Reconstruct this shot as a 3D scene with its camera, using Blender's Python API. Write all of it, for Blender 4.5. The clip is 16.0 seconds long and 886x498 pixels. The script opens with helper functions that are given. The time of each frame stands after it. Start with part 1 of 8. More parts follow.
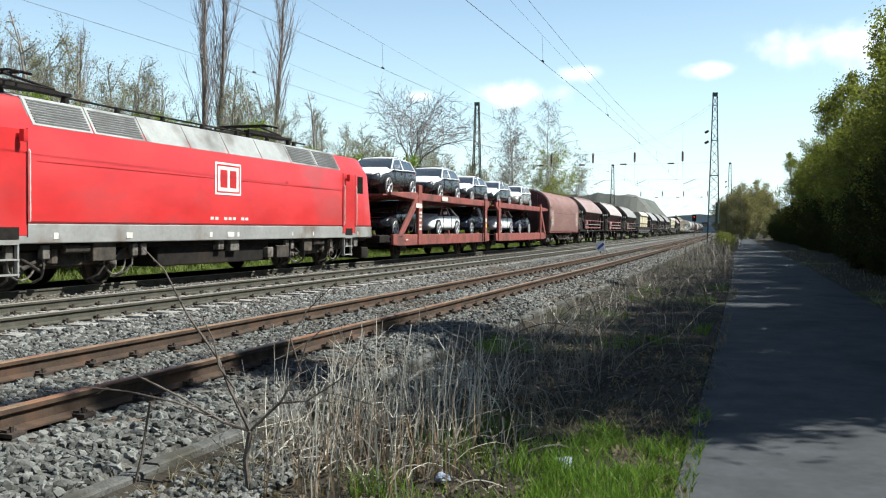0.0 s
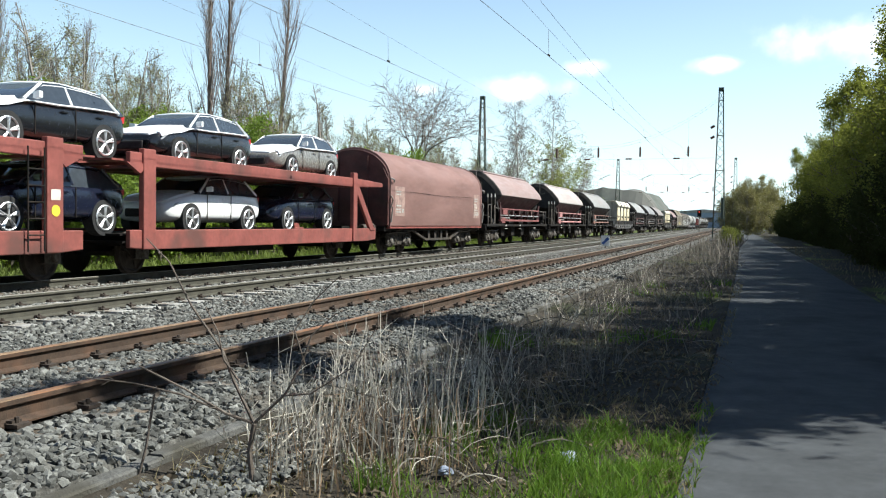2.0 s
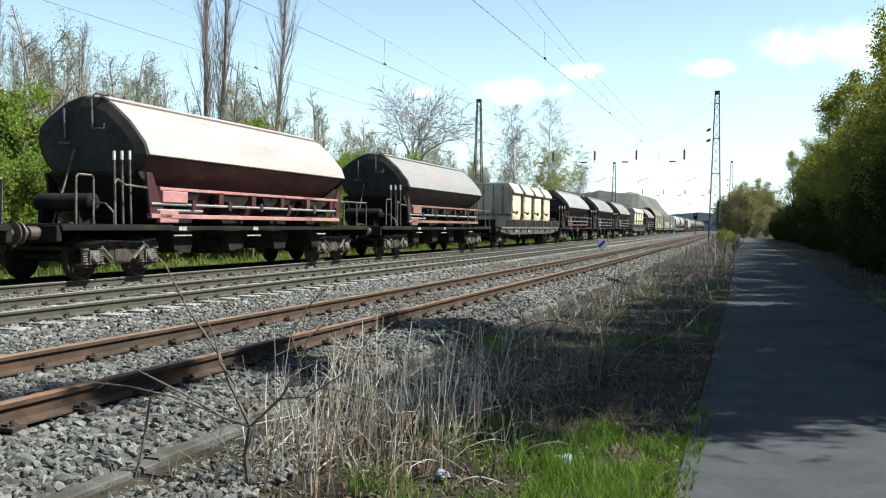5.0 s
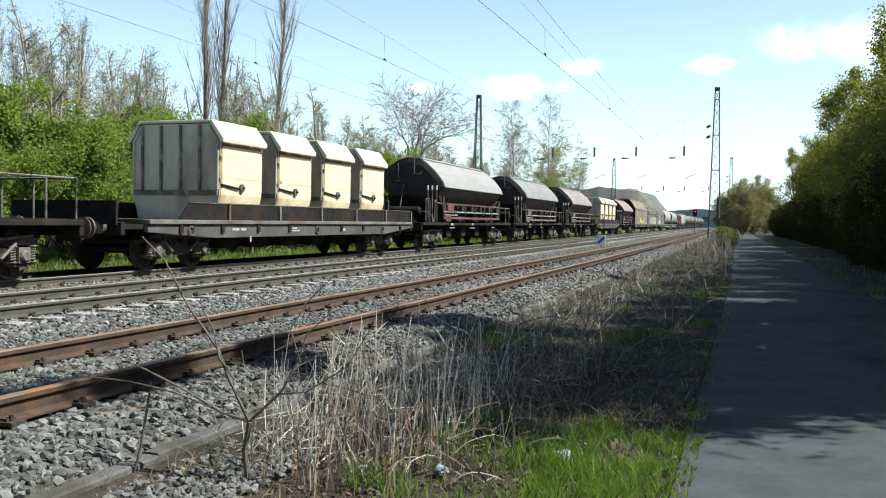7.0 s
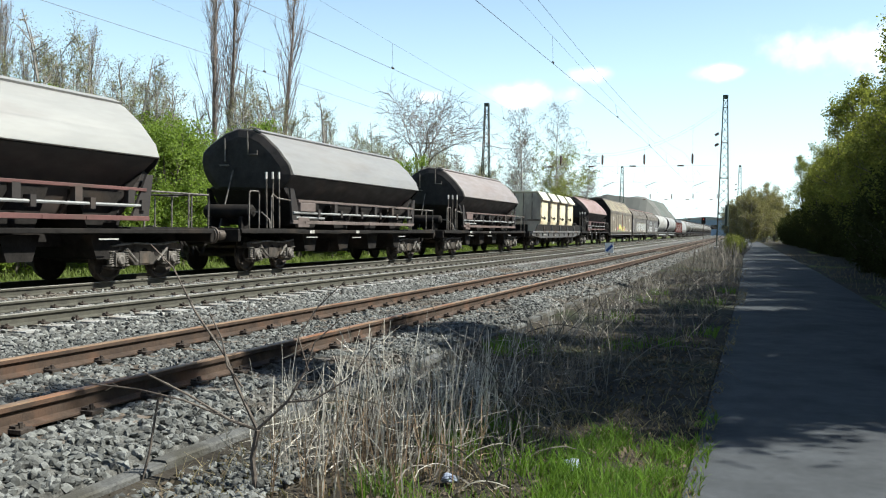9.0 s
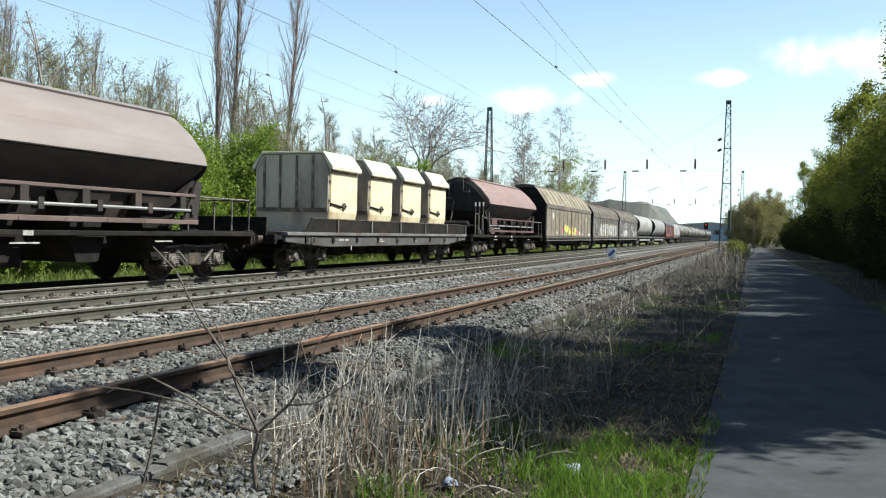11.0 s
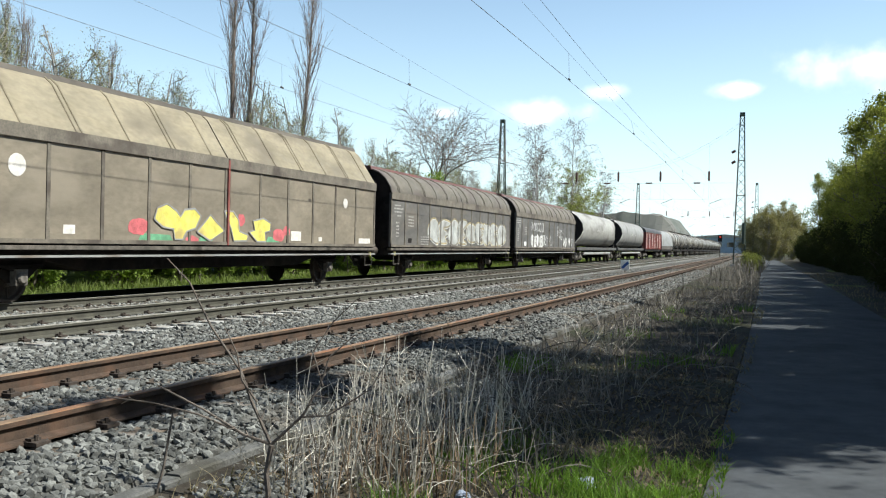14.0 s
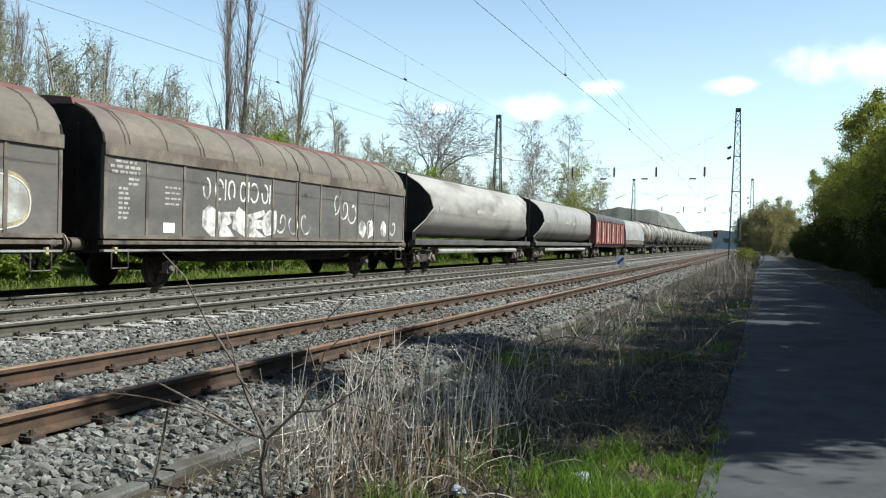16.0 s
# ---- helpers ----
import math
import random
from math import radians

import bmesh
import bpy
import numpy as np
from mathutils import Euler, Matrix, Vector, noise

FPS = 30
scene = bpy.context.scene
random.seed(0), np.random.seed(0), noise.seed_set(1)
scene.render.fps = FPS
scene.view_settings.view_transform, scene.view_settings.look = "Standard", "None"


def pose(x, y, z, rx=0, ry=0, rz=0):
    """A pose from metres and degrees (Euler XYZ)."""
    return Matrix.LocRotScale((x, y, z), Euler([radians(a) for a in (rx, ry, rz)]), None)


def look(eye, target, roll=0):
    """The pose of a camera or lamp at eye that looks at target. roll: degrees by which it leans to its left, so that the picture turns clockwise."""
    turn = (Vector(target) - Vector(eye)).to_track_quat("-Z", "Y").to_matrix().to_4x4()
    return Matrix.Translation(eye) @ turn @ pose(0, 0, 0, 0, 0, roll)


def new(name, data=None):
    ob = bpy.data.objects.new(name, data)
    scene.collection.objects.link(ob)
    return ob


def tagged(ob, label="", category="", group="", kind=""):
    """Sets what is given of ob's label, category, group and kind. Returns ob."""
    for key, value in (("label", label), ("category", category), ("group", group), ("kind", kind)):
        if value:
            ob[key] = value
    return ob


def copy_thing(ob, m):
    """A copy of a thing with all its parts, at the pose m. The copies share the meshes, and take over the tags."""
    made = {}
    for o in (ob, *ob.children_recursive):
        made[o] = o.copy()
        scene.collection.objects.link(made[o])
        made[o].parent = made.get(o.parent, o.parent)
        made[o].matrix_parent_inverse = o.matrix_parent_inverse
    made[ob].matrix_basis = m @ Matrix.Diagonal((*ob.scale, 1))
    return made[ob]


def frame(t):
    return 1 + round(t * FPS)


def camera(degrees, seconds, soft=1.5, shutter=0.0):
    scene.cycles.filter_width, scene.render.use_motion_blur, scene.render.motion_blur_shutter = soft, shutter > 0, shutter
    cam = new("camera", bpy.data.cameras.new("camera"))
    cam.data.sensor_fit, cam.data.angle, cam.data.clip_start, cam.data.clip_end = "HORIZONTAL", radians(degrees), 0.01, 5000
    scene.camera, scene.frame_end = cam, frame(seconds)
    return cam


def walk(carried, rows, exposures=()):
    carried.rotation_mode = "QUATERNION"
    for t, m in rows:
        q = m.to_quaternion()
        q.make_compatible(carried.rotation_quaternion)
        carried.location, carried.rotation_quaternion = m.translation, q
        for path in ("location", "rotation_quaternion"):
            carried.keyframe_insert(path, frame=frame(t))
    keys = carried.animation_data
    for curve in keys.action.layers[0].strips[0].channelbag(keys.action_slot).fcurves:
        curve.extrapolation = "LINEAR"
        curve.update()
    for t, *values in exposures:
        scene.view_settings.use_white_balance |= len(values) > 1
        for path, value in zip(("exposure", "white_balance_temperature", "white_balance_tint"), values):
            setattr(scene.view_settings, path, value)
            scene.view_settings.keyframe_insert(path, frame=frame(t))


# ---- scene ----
EYE = 1.144            # the camera's height over the rail tops

cam = camera(52.3, 16.0, soft=1.15)
walk(cam, [
    (0, pose(0, 0, EYE, 88.667, -0.375, 18.872)),
    (0.5, pose(0, 0, EYE, 88.839, -0.314, 19.063)),
    (1, pose(0, 0, EYE, 88.710, -0.350, 19.180)),
    (1.5, pose(0, 0, EYE, 88.429, -0.546, 19.211)),
    (2, pose(0, 0, EYE, 88.269, -0.704, 19.173)),
    (2.5, pose(0, 0, EYE, 88.234, -0.851, 19.019)),
    (3, pose(0, 0, EYE, 88.191, -0.902, 19.298)),
    (3.5, pose(0, 0, EYE, 88.392, -0.764, 19.157)),
    (4, pose(0, 0, EYE, 88.499, -0.499, 18.914)),
    (6.5, pose(0, 0, EYE, 88.324, -1.051, 19.010)),
    (7, pose(0, 0, EYE, 88.195, -0.858, 18.915)),
    (7.5, pose(0, 0, EYE, 88.136, -0.808, 18.961)),
    (8, pose(0, 0, EYE, 88.267, -0.757, 19.260)),
    (8.5, pose(0, 0, EYE, 88.543, -0.879, 19.070)),
    (9, pose(0, 0, EYE, 88.691, -0.853, 19.418)),
    (11.5, pose(0, 0, EYE, 88.963, -1.285, 19.693)),
    (12, pose(0, 0, EYE, 89.029, -1.340, 20.137)),
    (12.5, pose(0, 0, EYE, 89.258, -1.319, 20.481)),
    (13, pose(0, 0, EYE, 89.194, -1.278, 20.115)),
    (13.5, pose(0, 0, EYE, 89.656, -1.311, 20.335)),
    (14, pose(0, 0, EYE, 89.689, -1.203, 20.389)),
    (14.5, pose(0, 0, EYE, 89.464, -1.159, 20.290)),
    (15, pose(0, 0, EYE, 89.177, -1.305, 20.148)),
    (15.5, pose(0, 0, EYE, 89.159, -1.278, 20.321)),
    (16, pose(0, 0, EYE, 89.389, -1.310, 20.118)),
], exposures=((0, 0.72, 6380, 7), (2, 0.80, 6380, 7), (3, 0.88, 6380, 7), (9, 0.88, 6380, 7), (11.5, 0.80, 6380, 7), (16, 0.74, 6380, 7)))

# ---- sky, sun ----
SUN_AZ, SUN_EL = 75.0, 50.0     # degrees: from +Y towards +X; above the horizon
world = bpy.data.worlds.new("world")
scene.world = world
world.use_nodes = True
wn, wl = world.node_tree.nodes, world.node_tree.links
sky = wn.new("ShaderNodeTexSky")
sky.sky_type = "NISHITA"
sky.sun_disc = False
sky.sun_elevation, sky.sun_rotation = radians(SUN_EL), radians(SUN_AZ)
sky.air_density, sky.dust_density, sky.ozone_density = 1.15, 0.3, 2.5
wcoord = wn.new("ShaderNodeTexCoord")
wsep = wn.new("ShaderNodeSeparateXYZ")
wl.new(wcoord.outputs["Generated"], wsep.inputs["Vector"])


def wmath(op, a, b=None):
    q = wn.new("ShaderNodeMath")
    q.operation = op
    for i, v in enumerate((a, b)):
        if v is not None:
            if isinstance(v, (int, float)):
                q.inputs[i].default_value = v
            else:
                wl.new(v, q.inputs[i])
    return q.outputs[0]


# spring haze: the sky pales towards the horizon
haze = wmath("POWER", 2.718, wmath("MULTIPLY", wmath("MAXIMUM", wsep.outputs["Z"], 0.0), -7.0))
whaze = wn.new("ShaderNodeMixRGB")
whaze.inputs["Color2"].default_value = (6.6, 8.6, 9.4, 1)
wl.new(wmath("MULTIPLY", haze, 0.85), whaze.inputs["Fac"])
wl.new(sky.outputs["Color"], whaze.inputs["Color1"])
# small fair-weather clouds: soft puffs with ragged edges, at (azimuth, height, half-width, half-height) in degrees
wnoise = wn.new("ShaderNodeTexNoise")
wnoise.inputs["Scale"].default_value, wnoise.inputs["Detail"].default_value = 22.0, 6.0
wl.new(wcoord.outputs["Generated"], wnoise.inputs["Vector"])
azim = wmath("MULTIPLY", wmath("ARCTAN2", wsep.outputs["X"], wsep.outputs["Y"]), 57.2958)
elev = wmath("MULTIPLY", wmath("ARCSINE", wsep.outputs["Z"]), 57.2958)
cover = None
for ca, ce, cw, ch in ((4.6, 10.6, 4.4, 1.7), (8.5, 9.8, 3.5, 1.3), (-2.3, 9.6, 1.7, 0.45), (-10.6, 9.7, 1.5, 0.55), (-14.6, 8.4, 3.0, 0.9), (5.5, 14.6, 2.6, 0.5), (-20.5, 8.3, 1.2, 0.5), (24, 14, 8, 2.5), (60, 22, 12, 4), (-75, 18, 9, 3), (150, 25, 14, 5), (-140, 20, 10, 3)):
    dx = wmath("DIVIDE", wmath("SUBTRACT", azim, ca), cw)
    dy = wmath("DIVIDE", wmath("SUBTRACT", elev, ce), ch)
    d = wmath("SUBTRACT", 1.0, wmath("SQRT", wmath("ADD", wmath("MULTIPLY", dx, dx), wmath("MULTIPLY", dy, dy))))
    cover = d if cover is None else wmath("MAXIMUM", cover, d)
cover = wmath("ADD", wmath("MULTIPLY", cover, 0.9), wmath("MULTIPLY", wmath("SUBTRACT", wnoise.outputs["Fac"], 0.47), 2.3))
wramp = wn.new("ShaderNodeMapRange")
wramp.interpolation_type = "SMOOTHSTEP"
wramp.inputs["From Min"].default_value, wramp.inputs["From Max"].default_value = -0.1, 1.5
wl.new(cover, wramp.inputs["Value"])
wmix = wn.new("ShaderNodeMixRGB")
wmix.inputs["Color2"].default_value = (11.5, 11.2, 11.0, 1)
wl.new(wramp.outputs["Result"], wmix.inputs["Fac"])
wl.new(whaze.outputs["Color"], wmix.inputs["Color1"])
wl.new(wmix.outputs["Color"], wn["Background"].inputs["Color"])
# the hazy lower sky is brighter than the deep blue overhead
glow = wmath("POWER", 2.718, wmath("MULTIPLY", wmath("POWER", wmath("MULTIPLY", wmath("MAXIMUM", wsep.outputs["Z"], 0.0), 2.0), 4.0), -1.0))
wl.new(wmath("ADD", 0.047, wmath("MULTIPLY", glow, 0.052)), wn["Background"].inputs["Strength"])

sun_data = bpy.data.lights.new("sun", "SUN")
sun_data.energy, sun_data.angle, sun_data.color = 5.0, radians(0.5), (1.0, 0.985, 0.90)
sun = new("sun", sun_data)
sun.matrix_world = look((60 * math.sin(radians(SUN_AZ)), 60 * math.cos(radians(SUN_AZ)), 60 * math.tan(radians(SUN_EL))), (0, 0, 0))

# ---- materials ----
def mat(name, color, rough=0.7, metal=0.0, var=0.25, scale=6.0, bump=0.0, bump_scale=40.0, dark=None, dirt=0.0, dirt_scale=0.8,
        island=0.0, obj=0.0, stretch=(1, 1, 1), spec=0.5):
    """Base colour varied at two scales, with an optional second colour (dirt, rust) in patches and fine relief."""
    m = bpy.data.materials.new(name)
    m.use_nodes = True
    n, l = m.node_tree.nodes, m.node_tree.links
    b = n["Principled BSDF"]
    b.inputs["Roughness"].default_value, b.inputs["Metallic"].default_value = rough, metal
    b.inputs["Specular IOR Level"].default_value = spec
    tc = n.new("ShaderNodeTexCoord")
    mp = n.new("ShaderNodeMapping")
    mp.inputs["Scale"].default_value = stretch
    l.new(tc.outputs["Object"], mp.inputs["Vector"])

    def noise_node(sc, detail=5.0):
        t = n.new("ShaderNodeTexNoise")
        t.inputs["Scale"].default_value, t.inputs["Detail"].default_value = sc, detail
        l.new(mp.outputs["Vector"], t.inputs["Vector"])
        return t.outputs["Fac"]

    def lerp(fac, lo, hi):
        r = n.new("ShaderNodeMapRange")
        r.inputs["From Min"].default_value, r.inputs["From Max"].default_value = 0.3, 0.7
        r.inputs["To Min"].default_value, r.inputs["To Max"].default_value = lo, hi
        l.new(fac, r.inputs["Value"])
        return r.outputs["Result"]

    def times(a, c):
        q = n.new("ShaderNodeMath")
        q.operation = "MULTIPLY"
        l.new(a, q.inputs[0])
        l.new(c, q.inputs[1])
        return q.outputs[0]

    val = times(lerp(noise_node(scale), 1 - var, 1 + var), lerp(noise_node(scale * 7.3), 1 - var * 0.6, 1 + var * 0.6))
    if island:
        g = n.new("ShaderNodeNewGeometry")
        r = n.new("ShaderNodeMapRange")
        r.inputs["To Min"].default_value, r.inputs["To Max"].default_value = 1 - island, 1 + island
        l.new(g.outputs["Random Per Island"], r.inputs["Value"])
        val = times(val, r.outputs["Result"])
    if obj:
        g = n.new("ShaderNodeObjectInfo")
        r = n.new("ShaderNodeMapRange")
        r.inputs["To Min"].default_value, r.inputs["To Max"].default_value = 1 - obj, 1 + obj
        l.new(g.outputs["Random"], r.inputs["Value"])
        val = times(val, r.outputs["Result"])
    mul = n.new("ShaderNodeMixRGB")
    mul.blend_type = "MULTIPLY"
    mul.inputs["Fac"].default_value = 1
    mul.inputs["Color1"].default_value = (*color, 1)
    l.new(val, mul.inputs["Color2"])
    out = mul.outputs["Color"]
    if dark:
        ramp = n.new("ShaderNodeMapRange")
        ramp.inputs["From Min"].default_value, ramp.inputs["From Max"].default_value = 0.62 - 0.3 * dirt, 0.72 - 0.2 * dirt
        l.new(noise_node(dirt_scale, 9.0), ramp.inputs["Value"])
        mx = n.new("ShaderNodeMixRGB")
        mx.inputs["Color2"].default_value = (*dark, 1)
        l.new(ramp.outputs["Result"], mx.inputs["Fac"])
        l.new(out, mx.inputs["Color1"])
        out = mx.outputs["Color"]
    l.new(out, b.inputs["Base Color"])
    if rough > 0.15:
        l.new(lerp(noise_node(scale * 2.1), max(0.05, rough - 0.12), min(1, rough + 0.12)), b.inputs["Roughness"])
    if bump:
        bp = n.new("ShaderNodeBump")
        bp.inputs["Strength"].default_value, bp.inputs["Distance"].default_value = bump, 0.02
        l.new(noise_node(bump_scale, 6.0), bp.inputs["Height"])
        l.new(bp.outputs["Normal"], b.inputs["Normal"])
    return m


M_SOIL = mat("soil", (0.042, 0.036, 0.029), 0.95, var=0.4, scale=1.5, bump=0.9, bump_scale=25, dark=(0.032, 0.036, 0.018), dirt=0.35, dirt_scale=0.35, spec=0.12)
M_MEADOW = mat("meadow", (0.085, 0.11, 0.03), 0.9, var=0.45, scale=0.6, bump=1.0, bump_scale=12, dark=(0.10, 0.085, 0.045), dirt=0.3, dirt_scale=0.15, spec=0.12)
M_BALLAST = mat("ballast_bed", (0.10, 0.097, 0.09), 0.95, var=0.55, scale=9, bump=1.0, bump_scale=24, dark=(0.05, 0.038, 0.03), dirt=0.3, dirt_scale=0.5, spec=0.12)
M_STONE = mat("ballast_stone", (0.126, 0.127, 0.121), 0.9, var=0.25, scale=5, bump=0.3, bump_scale=60, island=0.6, dark=(0.105, 0.082, 0.063), dirt=0.25, dirt_scale=0.45, spec=0.12)
M_STONEPALE = mat("pale_ballast_stone", (0.172, 0.172, 0.163), 0.9, var=0.25, scale=5, bump=0.3, bump_scale=60, island=0.6, dark=(0.14, 0.115, 0.09), dirt=0.25, dirt_scale=0.45, spec=0.12)
# tinted slightly blue: skylight in the path's shade put into the colour
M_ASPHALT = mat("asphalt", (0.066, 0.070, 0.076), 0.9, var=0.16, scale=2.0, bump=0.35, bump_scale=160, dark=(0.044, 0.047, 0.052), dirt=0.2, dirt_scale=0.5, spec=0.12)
M_CONCRETE = mat("concrete", (0.35, 0.34, 0.325), 0.9, var=0.3, scale=4, bump=0.4, bump_scale=50, obj=0.2, dark=(0.2, 0.17, 0.14), dirt=0.3, dirt_scale=1.6)
M_SLEEPER_OLD = mat("old_sleeper", (0.12, 0.095, 0.075), 0.95, var=0.4, scale=6, bump=0.6, bump_scale=50, obj=0.25, dark=(0.2, 0.18, 0.16), dirt=0.35, dirt_scale=3, spec=0.12)
M_KERB = mat("kerb_stone", (0.125, 0.123, 0.118), 0.9, var=0.35, scale=5, bump=0.5, bump_scale=60, dark=(0.07, 0.066, 0.056), dirt=0.4, dirt_scale=1.5, obj=0.2, spec=0.12)
M_RUST = mat("rusty_rail", (0.052, 0.032, 0.021), 0.85, 0.0, var=0.3, scale=5, bump=0.25, bump_scale=90, dark=(0.085, 0.045, 0.027), dirt=0.3, dirt_scale=2.5)
M_RUSTTOP = mat("rusty_rail_head", (0.25, 0.165, 0.105), 0.55, 0.3, var=0.2, scale=4, dark=(0.26, 0.12, 0.06), dirt=0.35, dirt_scale=1.2)
M_RAIL = mat("rail_web", (0.060, 0.056, 0.043), 0.85, 0.0, var=0.25, scale=5, bump=0.2, bump_scale=80)
M_RAILTOP = mat("rail_head", (0.29, 0.275, 0.24), 0.5, 0.4, var=0.12, scale=4)
M_CLIP = mat("rail_fastening", (0.045, 0.033, 0.026), 0.85, 0.1, var=0.4, scale=30, bump=0.3)
M_IRON = mat("mast_steel", (0.055, 0.075, 0.06), 0.7, 0.3, var=0.3, scale=3, dark=(0.13, 0.075, 0.05), dirt=0.35, dirt_scale=0.8)
M_WIRE = mat("wire", (0.16, 0.16, 0.15), 0.6, 0.5, var=0.1)
M_DARK = mat("underframe_black", (0.014, 0.012, 0.011), 0.85, 0.0, var=0.4, scale=4, bump=0.15, dark=(0.026, 0.02, 0.016), dirt=0.35, dirt_scale=1.2, spec=0.2)
M_GRIME = mat("bogie_grime", (0.115, 0.10, 0.085), 0.85, 0.1, var=0.4, scale=5, bump=0.2, dark=(0.03, 0.025, 0.02), dirt=0.35, dirt_scale=2)
M_BOGIE = mat("bogie_black", (0.050, 0.043, 0.037), 0.85, 0.0, var=0.45, scale=5, bump=0.2, dark=(0.11, 0.085, 0.065), dirt=0.35, dirt_scale=2.0, spec=0.3)
M_SPRING = mat("dusty_spring_steel", (0.155, 0.14, 0.125), 0.75, 0.2, var=0.35, scale=9, dark=(0.06, 0.05, 0.04), dirt=0.4, dirt_scale=5)
M_WHEEL = mat("wheel_steel", (0.06, 0.048, 0.04), 0.7, 0.4, var=0.3, scale=6)
M_BUFFER = mat("buffer_steel", (0.12, 0.10, 0.085), 0.55, 0.5, var=0.3, scale=5)

# ---- geometry helpers ----
class Geo:
    """Collects vertices and faces of one mesh."""

    def __init__(self):
        self.v, self.f, self.marks = [], [], []

    def add(self, verts, faces):
        o = len(self.v)
        self.marks.append((o, len(self.f)))
        self.v += [tuple(p) for p in verts]
        self.f += [tuple(i + o for i in q) for q in faces]
        return self

    def box(self, x0, x1, y0, y1, z0, z1):
        v = [(x, y, z) for z in (z0, z1) for y in (y0, y1) for x in (x0, x1)]
        return self.add(v, [(0, 2, 3, 1), (4, 5, 7, 6), (0, 1, 5, 4), (2, 6, 7, 3), (0, 4, 6, 2), (1, 3, 7, 5)])

    def prism(self, profile, y0, y1, axis="y"):
        """A closed profile of (across, up) points drawn out along an axis."""
        n = len(profile)
        if axis == "y":
            v = [(a, y0, b) for a, b in profile] + [(a, y1, b) for a, b in profile]
        else:
            v = [(y0, a, b) for a, b in profile] + [(y1, a, b) for a, b in profile]
        f = [(i, (i + 1) % n, n + (i + 1) % n, n + i) for i in range(n)]
        return self.add(v, f + [tuple(range(n - 1, -1, -1)), tuple(range(n, 2 * n))])

    def tube(self, points, radii, n=6, caps=True):
        """A round bar along points."""
        pts = [Vector(p) for p in points]
        if not hasattr(radii, "__len__"):
            radii = [radii] * len(pts)
        rings, side = [], None
        for i, p in enumerate(pts):
            d = (pts[min(i + 1, len(pts) - 1)] - pts[max(i - 1, 0)])
            d = d.normalized() if d.length > 1e-9 else Vector((0, 0, 1))
            ref = side if side is not None else (Vector((1, 0, 0)) if abs(d.x) < 0.9 else Vector((0, 1, 0)))
            side = (ref - d * ref.dot(d)).normalized()
            up = d.cross(side)
            rings.append([p + (side * math.cos(2 * math.pi * k / n) + up * math.sin(2 * math.pi * k / n)) * radii[i] for k in range(n)])
        v = [q for r in rings for q in r]
        f = [(i * n + k, i * n + (k + 1) % n, (i + 1) * n + (k + 1) % n, (i + 1) * n + k) for i in range(len(pts) - 1) for k in range(n)]
        if caps:
            f += [tuple(range(n - 1, -1, -1)), tuple(range((len(pts) - 1) * n, len(pts) * n))]
        return self.add(v, f)

    def disc(self, x0, x1, y, z, r, n=20, r1=None):
        """A wheel-like disc with its axle along x."""
        r1 = r if r1 is None else r1
        return self.tube([(x0, y, z), (x1, y, z)], [r, r1], n)

    def loft(self, rings, closed=True, caps=True):
        n = len(rings[0])
        v = [p for r in rings for p in r]
        m = n if closed else n - 1
        f = [(i * n + k, i * n + (k + 1) % n, (i + 1) * n + (k + 1) % n, (i + 1) * n + k) for i in range(len(rings) - 1) for k in range(m)]
        if caps and closed:
            f += [tuple(range(n - 1, -1, -1)), tuple(range((len(rings) - 1) * n, len(rings) * n))]
        return self.add(v, f)

    def mesh(self, name):
        me = bpy.data.meshes.new(name)
        me.from_pydata(self.v, [], self.f)
        bm = bmesh.new()
        bm.from_mesh(me)
        bmesh.ops.recalc_face_normals(bm, faces=bm.faces)
        bm.to_mesh(me)
        bm.free()
        return me


def part(name, geo, material, parent=None, label="", bevel=0.0, smooth=0.0, at=None):
    """Links a Geo (or a mesh) as one object, as a part of its parent."""
    me = geo.mesh(name) if isinstance(geo, Geo) else geo
    if not me.materials:
        me.materials.append(material)
    ob = new(name, me)
    ob.parent = parent
    if at is not None:
        ob.matrix_basis = at
    if label:
        tagged(ob, label)
    if smooth:
        me.polygons.foreach_set("use_smooth", [True] * len(me.polygons))
        me.set_sharp_from_angle(angle=radians(smooth))
    if bevel:
        mod = ob.modifiers.new("bevel", "BEVEL")
        mod.width, mod.segments, mod.limit_method, mod.angle_limit = bevel, 2, "ANGLE", radians(40)
    return ob


def part_each(name, geo, material, parent=None, label="", bevel=0.0, smooth=0.0):
    """Links every piece of a Geo as a part of its own."""
    made = []
    ends = geo.marks[1:] + [(len(geo.v), len(geo.f))]
    for (v0, f0), (v1, f1) in zip(geo.marks, ends):
        g = Geo()
        g.add(geo.v[v0:v1], [tuple(i - v0 for i in f) for f in geo.f[f0:f1]])
        made.append(part(name, g, material, parent, label, bevel, smooth))
    return made


def thing(name, label, category, group="", at=None):
    ob = tagged(new(name), label, category, group)
    ob.empty_display_size = 0.3
    if at is not None:
        ob.matrix_basis = at
    return ob


